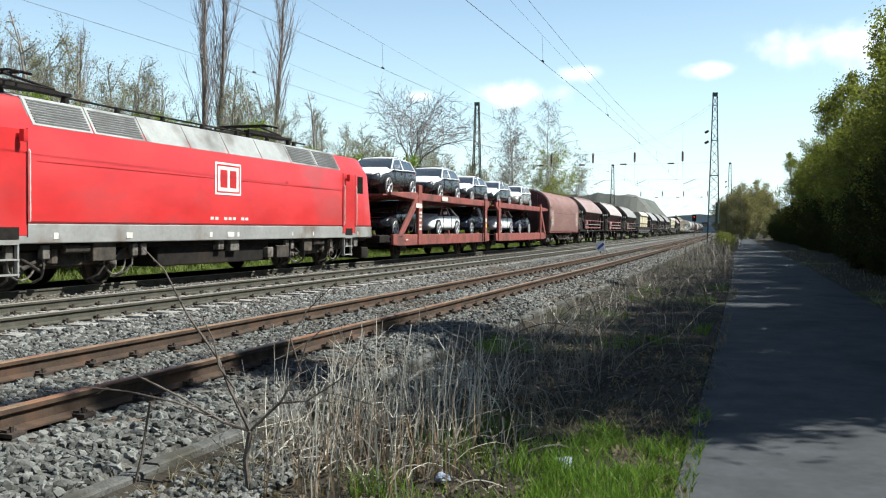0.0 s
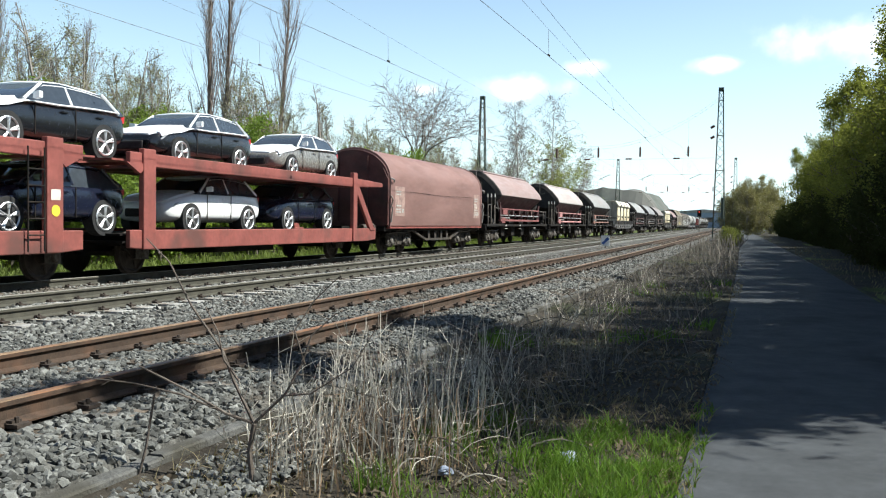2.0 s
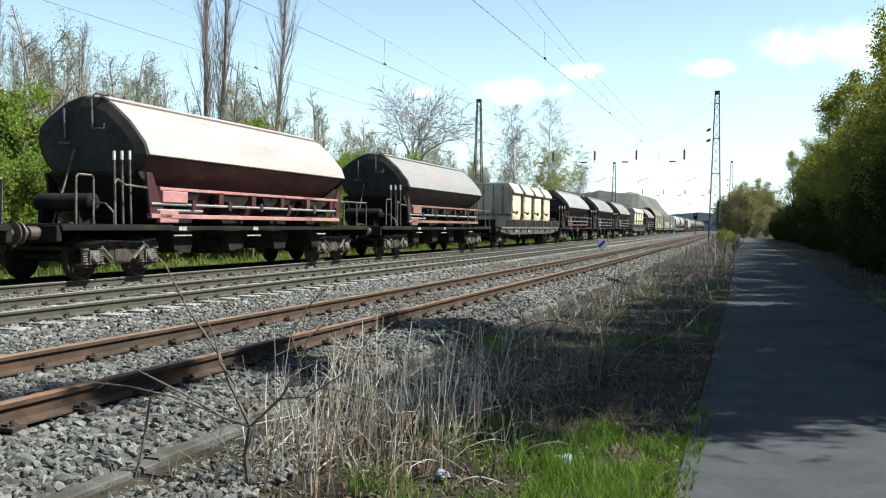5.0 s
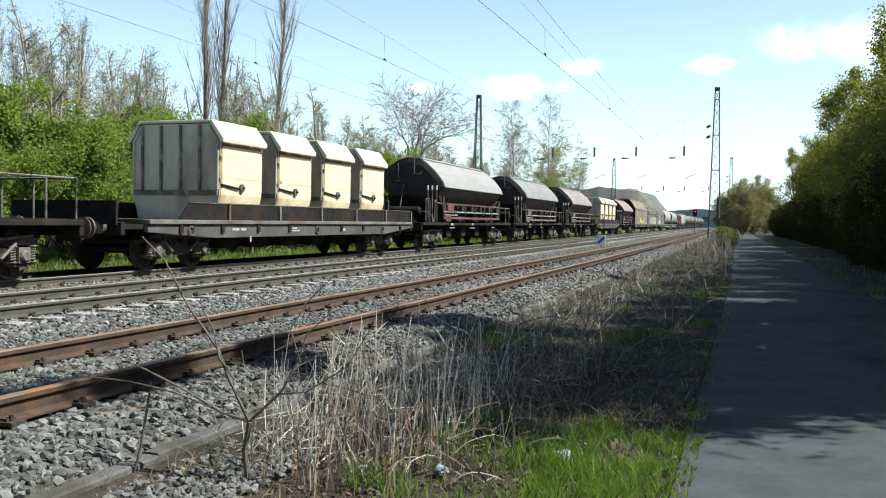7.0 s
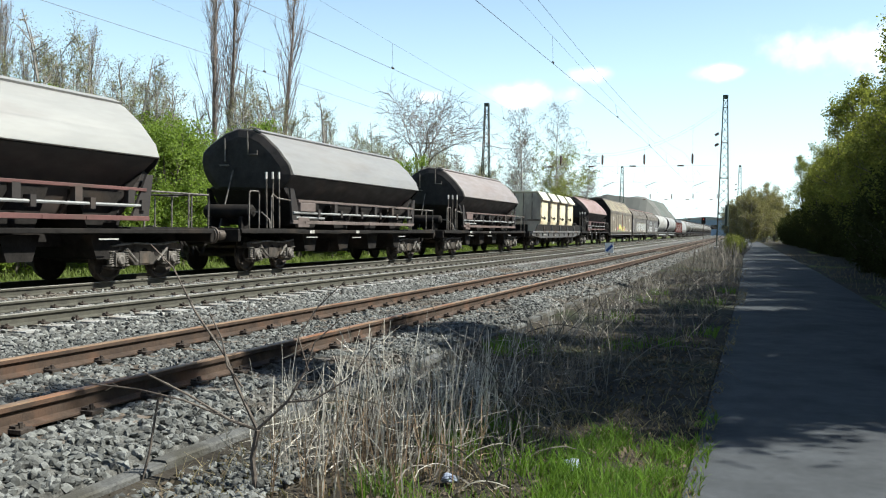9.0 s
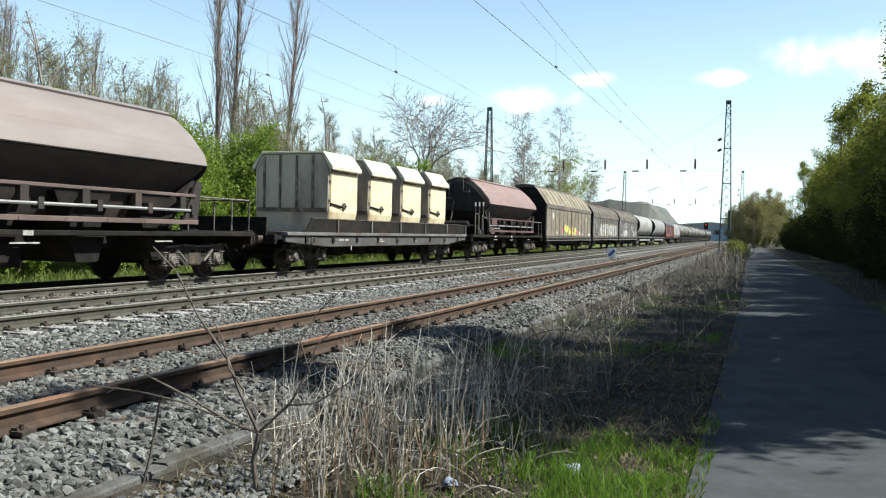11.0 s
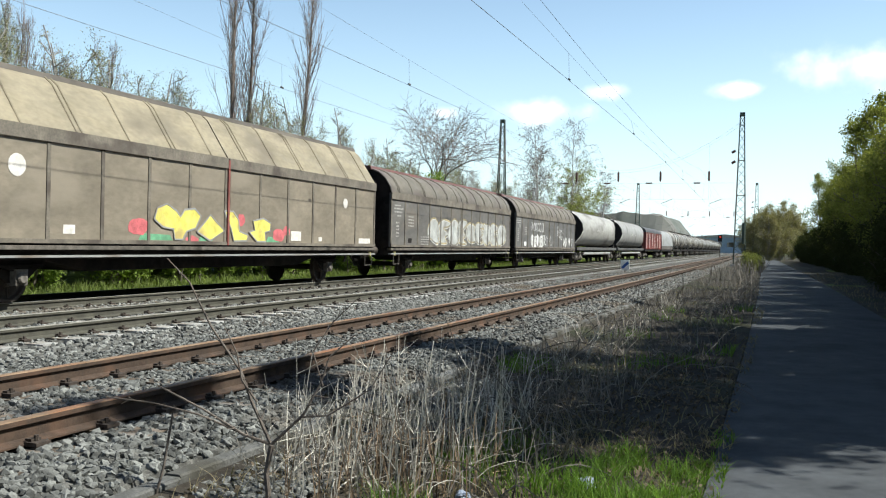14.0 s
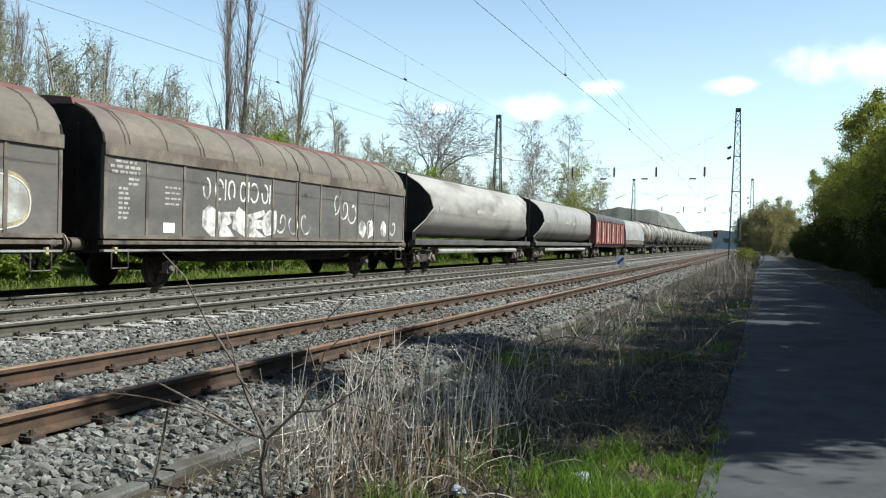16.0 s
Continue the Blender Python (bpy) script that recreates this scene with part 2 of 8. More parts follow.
def raw(name, verts, faces, material):
    """A large joined mesh from arrays of triangles or quads."""
    verts, faces = np.asarray(verts, np.float32), np.asarray(faces, np.int32)
    me = bpy.data.meshes.new(name)
    me.vertices.add(len(verts))
    me.vertices.foreach_set("co", verts.ravel())
    k = faces.shape[1]
    me.loops.add(faces.size)
    me.loops.foreach_set("vertex_index", faces.ravel())
    me.polygons.add(len(faces))
    me.polygons.foreach_set("loop_start", np.arange(0, faces.size, k, dtype=np.int32))
    me.polygons.foreach_set("loop_total", np.full(len(faces), k, np.int32))
    me.polygons.foreach_set("use_smooth", np.zeros(len(faces), dtype=bool))
    me.update(calc_edges=True)
    me.validate()
    me.materials.append(material)
    return new(name, me)


# ---- the line of the railway ----
XA, XB, XC = -5.165, -9.72, -13.81      # centre lines: rusty siding, near main track, the train's track
ZB, ZC = -0.03, -0.09                   # rail tops
K2, K3, STRAIGHT = 4.67e-4, -5.55e-6, 84.0


def bend(s):
    """Sideways shift and slope of the railway s metres ahead: a gentle curve that straightens out."""
    s = max(0.0, s)
    q = min(s, STRAIGHT)
    slope = -(K2 * q + K3 * q * q / 2)
    shift = -(K2 * q * q / 2 + K3 * q ** 3 / 6) + slope * (s - q)
    return shift, slope


def on_line(x0, s, z=0.0):
    """The pose of a thing on a line x0 beside the camera, s metres ahead."""
    shift, slope = bend(s)
    return pose(x0 + shift, s, z, 0, 0, math.degrees(math.atan(-slope)))


def sweep(profile, x0, z0, stations):
    """A profile of (across, up) points carried along the railway's line."""
    return [[(x0 + bend(s)[0] + a, s, z0 + b) for a, b in profile] for s in stations]


NEAR = [-60, -30, -15, -8, -4] + [x * 1.0 for x in range(-2, 40)] + [40 + 3 * x for x in range(20)] + [100 + 10 * x for x in range(51)]


# ---- ground ----
def smooth_step(a, b, x):
    t = min(1.0, max(0.0, (x - a) / (b - a)))
    return t * t * (3 - 2 * t)


def ground_height(x):
    """The land's height across the railway: path, verge, railway formation, ditch and bank."""
    if x > 4.5:
        return -0.42 - 0.02 + 0.5 * smooth_step(4.5, 14, x)
    if x > -0.6:
        return -0.44
    if x > -3.1:
        return -0.44 + 0.05 * smooth_step(0.6, 3.1, -x)
    if x > -15.8:
        return -0.47
    return -0.47 - 0.25 * smooth_step(15.8, 18, -x) + 1.3 * smooth_step(21, 34, -x)


xs = [-3000, -1200, -500, -200, -120, -80, -60, -50, -44, -38, -34, -30, -27, -24, -22, -20, -18, -16.5, -15.6, -12, -8, -4, -3.2, -2.8] + \
     [-2.6 + 0.2 * i for i in range(12)] + [0.4, 1.5, 2.5, 2.8, 3.2, 4, 5, 6.5, 8, 10, 13, 18, 30, 60, 150, 500, 1200, 3000]
ys = [-1500, -400, -150, -60, -30, -15, -8, -4] + [-2 + 0.3 * i for i in range(60)] + [16 + 1.5 * i for i in range(30)] + [65 + 12 * i for i in range(20)] + [320, 420, 600, 900, 1500, 3000]
gv, gf = [], []
for y in ys:
    for x in xs:
        amp = 0.035 if -2.9 < x < -0.6 else (0.0 if -16 < x < 2.7 else 0.10)
        z = ground_height(x) + amp * noise.noise((x * 0.9, y * 0.9, 3.1))
        gv.append((x + (bend(y)[0] if -200 < x < 60 else 0), y, z))
for j in range(len(ys) - 1):
    for i in range(len(xs) - 1):
        a = j * len(xs) + i
        gf.append((a, a + 1, a + 1 + len(xs), a + len(xs)))
ground = raw("ground", gv, gf, M_MEADOW)
tagged(ground, "rough grassy ground and bare soil beside the railway", "ground", kind="structure")

# the verge: dark soil under dead stalks, between path and kerb
vg = Geo()
vg.loft(sweep([(-3.42, -0.46), (-3.29, -0.315), (-3.0, -0.36), (-2.2, -0.385), (-1.4, -0.385), (-0.8, -0.39), (-0.42, -0.405), (-0.4, -0.46)], 0, 0, NEAR[3:]), closed=False)
verge = part("verge", vg, M_SOIL)
tagged(verge, "dark soil verge with leaf litter and roots", "ground", kind="structure")

fl = Geo()
fl.loft(sweep([(2.5, -0.47), (2.62, -0.415), (4.0, -0.40), (6.5, -0.36), (10.0, -0.15), (16.0, 0.05), (17.0, -0.1)], 0, 0, NEAR), closed=False)
tagged(part("forest_floor", fl, M_SOIL), "dark leafy soil under the trees beside the path", "ground", kind="structure")

pg = Geo()
PATH_PROFILE = [(-0.46, -0.5), (-0.40, -0.405), (-0.2, -0.398), (1.05, -0.375), (2.3, -0.398), (2.52, -0.41), (2.6, -0.5)]
pg.loft(sweep(PATH_PROFILE, 0, 0, NEAR), closed=False)
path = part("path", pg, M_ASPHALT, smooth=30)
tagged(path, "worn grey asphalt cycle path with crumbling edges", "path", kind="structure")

# ---- ballast beds ----
bed = Geo()
BED = [(-16.6, -0.62), (-15.55, -0.34), (-15.1, -0.27), (-12.5, -0.27), (-11.8, -0.25), (-11.2, -0.215), (-8.3, -0.215), (-7.7, -0.27), (-7.2, -0.26),
       (-6.6, -0.19), (-3.75, -0.19), (-3.45, -0.26), (-3.38, -0.5)]
bed.loft(sweep(BED, 0, 0, NEAR), closed=False)
ballast = part("ballast_bed", bed, M_BALLAST)
tagged(ballast, "grey crushed stone ballast bed under three tracks", "ballast", kind="structure")


def scatter_stones(name, rng, count, x_range, y_range, size, base_z, label, material=None, keep=None):
    """Angular stones of uneven shape strewn on the bed, in one mesh."""
    ico = bmesh.new()
    bmesh.ops.create_icosphere(ico, subdivisions=1, radius=1.0)
    iv = np.array([v.co[:] for v in ico.verts])
    fi = np.array([[v.index for v in f.verts] for f in ico.faces])
    ico.free()
    x = rng.uniform(*x_range, count)
    y = y_range[0] + (y_range[1] - y_range[0]) * rng.uniform(0, 1, count) ** 1.7
    if keep is not None:
        ok = keep(x)
        x, y = x[ok], y[ok]
    n = len(x)
    r = rng.uniform(size[0], size[1], (n, 1, 3)) * np.array([1, 1, 0.75])
    v = iv[None] * (1 + rng.uniform(-0.42, 0.34, (n, len(iv), 1))) * r
    ang = rng.uniform(0, 2 * np.pi, n)
    tilt = rng.uniform(-0.7, 0.7, n)
    c, s, ct, st = np.cos(ang)[:, None], np.sin(ang)[:, None], np.cos(tilt)[:, None], np.sin(tilt)[:, None]
    vx, vy, vz = v[..., 0], v[..., 1] * ct - v[..., 2] * st, v[..., 1] * st + v[..., 2] * ct
    vx, vy = vx * c - vy * s, vx * s + vy * c
    shift = np.array([bend(q)[0] for q in y])
    bx, bz = np.array([p[0] for p in BED]), np.array([p[1] for p in BED])
    z = np.interp(x, bx, bz) + rng.uniform(-0.012, 0.02, n) + base_z
    v = np.stack([vx + (x + shift)[:, None], vy + y[:, None], vz + z[:, None]], -1).reshape(-1, 3)
    f = (fi[None] + (np.arange(n) * len(iv))[:, None, None]).reshape(-1, 3)
    ob = raw(name, v, f, material or M_STONE)
    return tagged(ob, label, "ballast stones", kind="stuff")


rng = np.random.default_rng(5)
rail_gap = lambda x: (abs(abs(x - XA) - 0.75) > 0.09) & (abs(abs(x - XB) - 0.75) > 0.09) & (abs(abs(x - XB) - 1.17) > 0.13)
scatter_stones("ballast_stones", rng, 36000, (-7.7, -3.30), (2.4, 20), (0.018, 0.045), 0.0, "loose grey angular ballast stones round the rusty siding", keep=rail_gap)
scatter_stones("ballast_stones", rng, 15000, (-12.6, -7.7), (6, 32), (0.024, 0.05), 0.0, "pale grey ballast stones beside the main track", M_STONEPALE, keep=rail_gap)
scatter_stones("ballast_stones", rng, 6000, (-15.3, -12.6), (10, 40), (0.026, 0.05), 0.0, "grey ballast stones along the train's track", M_STONEPALE)
scatter_stones("ballast_stones", rng, 12000, (-8.0, -3.45), (16, 60), (0.03, 0.055), 0.0, "grey ballast stones along the tracks further on", M_STONEPALE)
scatter_stones("ballast_stones", np.random.default_rng(6), 2600, (-3.28, -2.55), (3.4, 9.5), (0.016, 0.04), 0.145, "stray ballast stones fallen over the kerb")


# ---- tracks ----
RAIL = [(-0.075, -0.16), (0.075, -0.16), (0.075, -0.148), (0.012, -0.125), (0.010, -0.05), (0.036, -0.038), (0.036, -0.008), (-0.036, -0.008), (-0.036, -0.038), (-0.010, -0.05), (-0.012, -0.125), (-0.075, -0.148)]
HEAD = [(-0.034, -0.008), (0.034, -0.008), (0.031, 0.0), (-0.031, 0.0)]


def rail(x0, z0, s0, s1, web, head, track, label):
    st = [s for s in NEAR if s0 < s < s1]
    g = Geo()
    g.loft(sweep(RAIL, x0, z0, [s0] + st + [s1]))
    r = part("rail", g, web, track, label)
    h = Geo()
    h.loft(sweep(HEAD, x0, z0, [s0] + st + [s1]))
    part("rail_head", h, head, r)
    return r


def track(name, x0, z0, label, web, head, sleeper_mat, pitch, phase, sleeper_size, proud, near_end):
    tr = thing(name, label, "railway track")
    tr["kind"] = "structure"
    for side in (0.75, -0.75):
        rail(x0 + side, z0, -40, 520, web, head, tr, "")
    half, wide, high = sleeper_size
    g = Geo().box(-half, half, -wide / 2, wide / 2, -high, 0)
    me = g.mesh("sleeper")
    me.materials.append(sleeper_mat)
    clip = Geo()
    for sx in (-0.75, 0.75):
        for k in (-1, 1):
            clip.box(sx + k * 0.12 - 0.05, sx + k * 0.12 + 0.05, -0.06, 0.06, 0.0, 0.025)
            clip.tube([(sx + k * 0.11, 0.0, 0.02), (sx + k * 0.11, 0.0, 0.062)], 0.016, 6)
            clip.box(sx + k * 0.085 - 0.025, sx + k * 0.085 + 0.025, -0.04, 0.04, 0.022, 0.042)
    cm = clip.mesh("rail_fastening")
    cm.materials.append(M_CLIP)
    s, i = phase - pitch * int((phase + 4) / pitch), 0
    while s < near_end:
        m = on_line(x0, s, z0 - 0.162 + proud)
        m = m @ pose(rng.uniform(-0.02, 0.02), 0, -abs(rng.normal(0, 0.006)), 0, 0, rng.uniform(-0.6, 0.6))
        part("sleeper", me, sleeper_mat, tr, at=m)
        part("rail_fastening", cm, M_CLIP, tr, at=on_line(x0, s, z0 - 0.160))
        s += pitch
    far = Geo()
    while s < 220:
        shift = bend(s)[0] + x0
        far.box(shift - half, shift + half, s - wide / 2, s + wide / 2, z0 - 0.16 - high, z0 - 0.162 + proud)
        s += pitch
    fo = part("sleepers_beyond", far, sleeper_mat, tr)
    fo["kind"] = "stuff"
    return tr


track("siding_track", XA, 0.0, "rusty disused siding with old half-buried sleepers", M_RUST, M_RUSTTOP, M_SLEEPER_OLD, 0.630, 13.84, (1.25, 0.25, 0.16), -0.008, 60)
track("main_track", XB, ZB, "main line track on pale concrete sleepers", M_RAIL, M_RAILTOP, M_CONCRETE, 0.6145, 9.43, (1.30, 0.28, 0.2), 0.006, 60)
track("train_track", XC, ZC, "main line track on dark stained sleepers", M_RAIL, M_RAILTOP, M_SLEEPER_OLD, 0.62, 9.0, (1.30, 0.28, 0.2), 0.006, 50)

# kerb of long stones along the foot of the ballast
kerb = thing("kerb", "weathered concrete kerb along the edge of the ballast", "kerb")
kerb["kind"] = "structure"
kg = Geo().prism([(-0.06, -0.3), (0.06, -0.3), (0.06, -0.012), (0.048, 0.0), (-0.048, 0.0), (-0.06, -0.012)], -0.495, 0.495)
km = kg.mesh("kerb_stone")
km.materials.append(M_KERB)
for i in range(60):
    s = -3 + i * 1.0
    part("kerb_stone", km, M_KERB, kerb, at=on_line(-3.37, s, -0.272) @ pose(rng.uniform(-0.02, 0.02), 0, rng.uniform(-0.015, 0.015), rng.uniform(-0.8, 0.8), rng.uniform(-3, 3), rng.uniform(-1, 1)))

# ---- the train ----
SPEED, GAIN = 15.126, 0.0145            # metres a second, and what it gains
WHEEL_R = 0.46
MOVING, WHEELSETS = [], []

M_LOCO = mat("loco_red_paint", (0.53, 0.030, 0.032), 0.4, var=0.12, scale=0.7, dark=(0.40, 0.05, 0.05), dirt=0.2, dirt_scale=0.5, stretch=(1, 0.5, 1))
M_LOCOGREY = mat("loco_grey_paint", (0.27, 0.27, 0.265), 0.6, var=0.15, scale=1.5, dark=(0.17, 0.14, 0.12), dirt=0.3, dirt_scale=0.9)
M_LOCOROOF = mat("loco_roof_silver", (0.36, 0.365, 0.355), 0.5, 0.2, var=0.12, scale=2, dark=(0.18, 0.17, 0.155), dirt=0.35, dirt_scale=0.7)
M_GRILLE = mat("vent_grille", (0.19, 0.19, 0.19), 0.6, 0.3, var=0.2, scale=8)
M_GLASS = mat("dark_glass", (0.012, 0.014, 0.016), 0.04, 0.0, var=0.05, spec=1.0)
# blue-grey base colour stands in for sky reflected in the panes
M_CARGLASS = mat("sky_toned_car_glass", (0.045, 0.055, 0.068), 0.06, 0.0, var=0.2, scale=1.5, spec=1.0)
M_WHITE = mat("white_paint", (0.78, 0.78, 0.76), 0.6, var=0.08, scale=5)
M_OFFWHITE = mat("dirty_white_marking", (0.62, 0.58, 0.54), 0.8, var=0.2, scale=9)
M_STENCIL = mat("faded_stencil", (0.36, 0.345, 0.32), 0.85, var=0.4, scale=14)
M_YELLOW = mat("yellow_paint", (0.75, 0.55, 0.05), 0.6, var=0.1)
M_DULLYELLOW = mat("dull_yellow_paint", (0.42, 0.36, 0.16), 0.75, var=0.3, scale=9)
M_CARRIER = mat("carrier_red_brown", (0.24, 0.068, 0.056), 0.65, var=0.2, scale=1.4, bump=0.08, dark=(0.12, 0.05, 0.042), dirt=0.3, dirt_scale=0.8)
M_COIL = mat("faded_hood_red", (0.20, 0.108, 0.094), 0.7, var=0.14, scale=0.9, dark=(0.24, 0.135, 0.12), dirt=0.45, dirt_scale=0.45, stretch=(1, 0.4, 1.6))
M_TYRE = mat("tyre_rubber", (0.02, 0.02, 0.021), 0.85, var=0.15)
M_ALLOY = mat("alloy_rim", (0.62, 0.63, 0.65), 0.35, 0.7, var=0.06)
# bonnet and roof film; on the shoulders it stands in for reflected sky
M_FILM = mat("white_film_and_sky_sheen", (0.80, 0.81, 0.83), 0.35, var=0.05, scale=3)
M_CARBLACK = mat("car_black_paint", (0.012, 0.013, 0.016), 0.18, var=0.08, spec=0.7)
M_CARGREY = mat("car_grey_paint", (0.055, 0.056, 0.06), 0.25, 0.5, var=0.06, spec=0.7)
M_CARWHITE = mat("car_white_paint", (0.80, 0.81, 0.82), 0.2, var=0.03, spec=0.7)
M_CARBLUE = mat("car_dark_blue_paint", (0.010, 0.013, 0.028), 0.18, var=0.06, spec=0.7)
M_CARBROWN = mat("car_bronze_paint", (0.21, 0.20, 0.185), 0.25, 0.15, var=0.05, spec=0.7)
M_LAMP = mat("headlamp_glass", (0.55, 0.57, 0.6), 0.12, 0.3, var=0.1)


def paint(name, c, dirt_c, dirt=0.3):
    return mat(name, c, 0.7, var=0.22, scale=1.2, bump=0.08, dark=dirt_c, dirt=dirt, dirt_scale=0.7, stretch=(1, 0.6, 1.3))


def roof_paint(name, c, dirt_c, dirt=0.3):
    """Worn sheet-metal paint with some sheen."""
    return mat(name, tuple(min(0.6, 1.15 * v) for v in c), 0.55, 0.1, var=0.07, scale=1.2, bump=0.04, dark=tuple(min(0.6, 1.35 * v) for v in dirt_c), dirt=dirt * 0.7, dirt_scale=0.5, stretch=(1, 0.25, 1.3))


# near black: the shade on the wagon ends is put into this colour
M_SHADED_END = mat("shaded_end_plate", (0.019, 0.016, 0.015), 0.7, var=0.45, scale=3, dark=(0.034, 0.027, 0.024), dirt=0.35, dirt_scale=1.0, spec=0.4)


# wheelset: two wheels with flanges on an axle
def wheelset_mesh():
    g = Geo()
    for sx in (-1, 1):
        prof = [(0.68, 0.10), (0.68, 0.44), (0.705, 0.492), (0.725, 0.492), (0.735, 0.462), (0.815, 0.455), (0.815, 0.40), (0.77, 0.36), (0.765, 0.17), (0.83, 0.15), (0.83, 0.0)]
        n = 24
        rings = [[(sx * a, r * math.cos(2 * math.pi * k / n), r * math.sin(2 * math.pi * k / n)) for k in range(n)] for a, r in prof]
        g.loft(rings, caps=False)
    g.tube([(-0.7, 0, 0), (0.7, 0, 0)], 0.085, 10)
    for k in range(3):           # lightening webs make the turning visible
        a = k * 2.094
        for sx in (-1, 1):
            g.tube([(sx * 0.80, 0.16 * math.cos(a), 0.16 * math.sin(a)), (sx * 0.79, 0.37 * math.cos(a), 0.37 * math.sin(a))], 0.025, 5)
    me = g.mesh("wheelset")
    me.materials.append(M_WHEEL)
    return me


WHEELSET = wheelset_mesh()
def axle_box_mesh(sx):
    g = Geo().box(sx * 1.03 - 0.10, sx * 1.03 + 0.10, -0.14, 0.14, -0.13, 0.16)
    g.tube([(sx * 0.9, 0, 0), (sx * 1.16, 0, 0), (sx * 1.19, 0, 0)], [0.115, 0.115, 0.08], 12)
    me = g.mesh("axle_box")
    me.materials.append(M_SPRING)
    return me


AXLE_BOXES = axle_box_mesh(1), axle_box_mesh(-1)


def axle(parent, y):
    """A pair of axle boxes with its turning wheelset."""
    b = part("axle_box", AXLE_BOXES[0], M_GRIME, parent, at=pose(0, y, WHEEL_R))
    part("axle_box", AXLE_BOXES[1], M_GRIME, parent, at=pose(0, y, WHEEL_R))
    w = part("wheelset", WHEELSET, M_WHEEL, b)
    WHEELSETS.append(w)


def spring_mesh():
    """A coil spring of six turns between two plates."""
    g = Geo().tube([(0.062 * math.cos(k * 1.047), 0.062 * math.sin(k * 1.047), 0.28 * k / 36) for k in range(37)], 0.017, 4)
    g.tube([(0, 0, -0.02), (0, 0, 0.0)], 0.095, 10)
    g.tube([(0, 0, 0.28), (0, 0, 0.30)], 0.095, 10)
    me = g.mesh("spring")
    me.materials.append(M_SPRING)
    return me


SPRING = spring_mesh()


def bogie(parent, y, base=1.8, z_top=0.72):
    """A cast bogie: two side frames with arched openings, coil springs, brake rods, a cross beam."""
    g = Geo()
    h = base / 2
    for sx in (-1, 1):
        x0, x1 = sx * 0.93, sx * 1.05
        lo, hi = min(x0, x1), max(x0, x1)
        prof = [(-h - 0.42, 0.66), (-h - 0.42, 0.78), (-h + 0.1, 0.86), (-0.35, 0.80), (0.35, 0.80), (h - 0.1, 0.86), (h + 0.42, 0.78), (h + 0.42, 0.66), (h - 0.1, 0.66),
                (h - 0.42, 0.44), (0.36, 0.33), (-0.36, 0.33), (-h + 0.42, 0.44), (-h + 0.1, 0.66)]
        g.prism([(y + a, b) for a, b in prof], lo, hi, axis="x")
        for k in (-1, 1):
            g.prism([(y + k * h - 0.34, 0.36), (y + k * h - 0.16, 0.31), (y + k * h + 0.16, 0.31), (y + k * h + 0.34, 0.36), (y + k * h + 0.34, 0.32), (y + k * h + 0.16, 0.26), (y + k * h - 0.16, 0.26), (y + k * h - 0.34, 0.32)], lo, hi + 0.02, axis="x")
        g.box(sx * 1.0 - 0.07, sx * 1.0 + 0.07, y - 0.2, y + 0.2, 0.36, 0.64)
    # solid dark discs stand in for the shaded holes of the frame
    for k in (-0.42, 0.0, 0.42):
        part("frame_opening", Geo().tube([(1.03, y + k, 0.60), (1.056, y + k, 0.60)], 0.085 if k else 0.11, 12), M_DARK, parent)
    g.box(-0.98, 0.98, y - 0.22, y + 0.22, 0.46, z_top + 0.1)
    g.box(-0.98, 0.98, y - h - 0.42, y - h - 0.34, 0.62, 0.7)
    g.box(-0.98, 0.98, y + h + 0.34, y + h + 0.42, 0.62, 0.7)
    part("bogie", g, M_BOGIE, parent, "grimy black cast bogie frame", bevel=0.012)
    for k in (-1, 1):
        for d in (-0.24, 0.24):
            for sx in (-1, 1):
                part("spring", SPRING, M_SPRING, parent, at=pose(sx * 1.06, y + k * h + d, 0.36))
    g = Geo()
    for k in (-1, 1):
        g.tube([(1.12, y + k * (h - 0.55), 0.42), (1.12, y + k * (h - 0.2), 0.70)], 0.03, 6)
    g.tube([(1.13, y - h - 0.3, 0.76), (1.16, y - 0.5, 0.82), (1.16, y + 0.4, 0.78), (1.13, y + h + 0.2, 0.84)], 0.022, 6)
    part_each("brake_rod", g, M_SPRING, parent)
    for k in (-1, 1):
        axle(parent, y + k * h)


def buffers(parent, length, z=0.98, reach=0.58):
    for sy in (-1, 1):
        for sx in (-1, 1):
            g = Geo()
            e = sy * length / 2
            g.tube([(sx * 0.875, e - sy * reach, z), (sx * 0.875, e - sy * 0.25, z)], 0.13, 12)
            g.tube([(sx * 0.875, e - sy * 0.27, z), (sx * 0.875, e - sy * 0.04, z)], 0.085, 12)
            g.tube([(sx * 0.875, e - sy * 0.05, z), (sx * 0.875, e - sy * 0.015, z), (sx * 0.875, e, z)], [0.225, 0.22, 0.15], 16)
            part("buffer", g, M_BUFFER, parent, "", smooth=40)
    g = Geo()
    for sy in (-1, 1):
        e = sy * length / 2
        g.box(-0.06, 0.06, min(e, e - sy * 0.55), max(e, e - sy * 0.55), z - 0.06, z + 0.06)
        g.tube([(0, e - sy * 0.05, z), (0.05, e, z - 0.25), (0, e - sy * 0.02, z - 0.42)], 0.035, 6)
        g.tube([(0.45, e - sy * 0.5, z - 0.15), (0.5, e - sy * 0.15, z - 0.5), (0.42, e - sy * 0.02, z - 0.3)], 0.03, 6)
    part_each("coupling", g, M_DARK, parent)


def rails_tube(parent, name, paths, r, material, label=""):
    g = Geo()
    for p in paths:
        g.tube(p, r, 6)
    if name in ("ladder", "operating_shaft"):
        return part(name, g, material, parent, label)
    return part_each(name, g, material, parent, label)


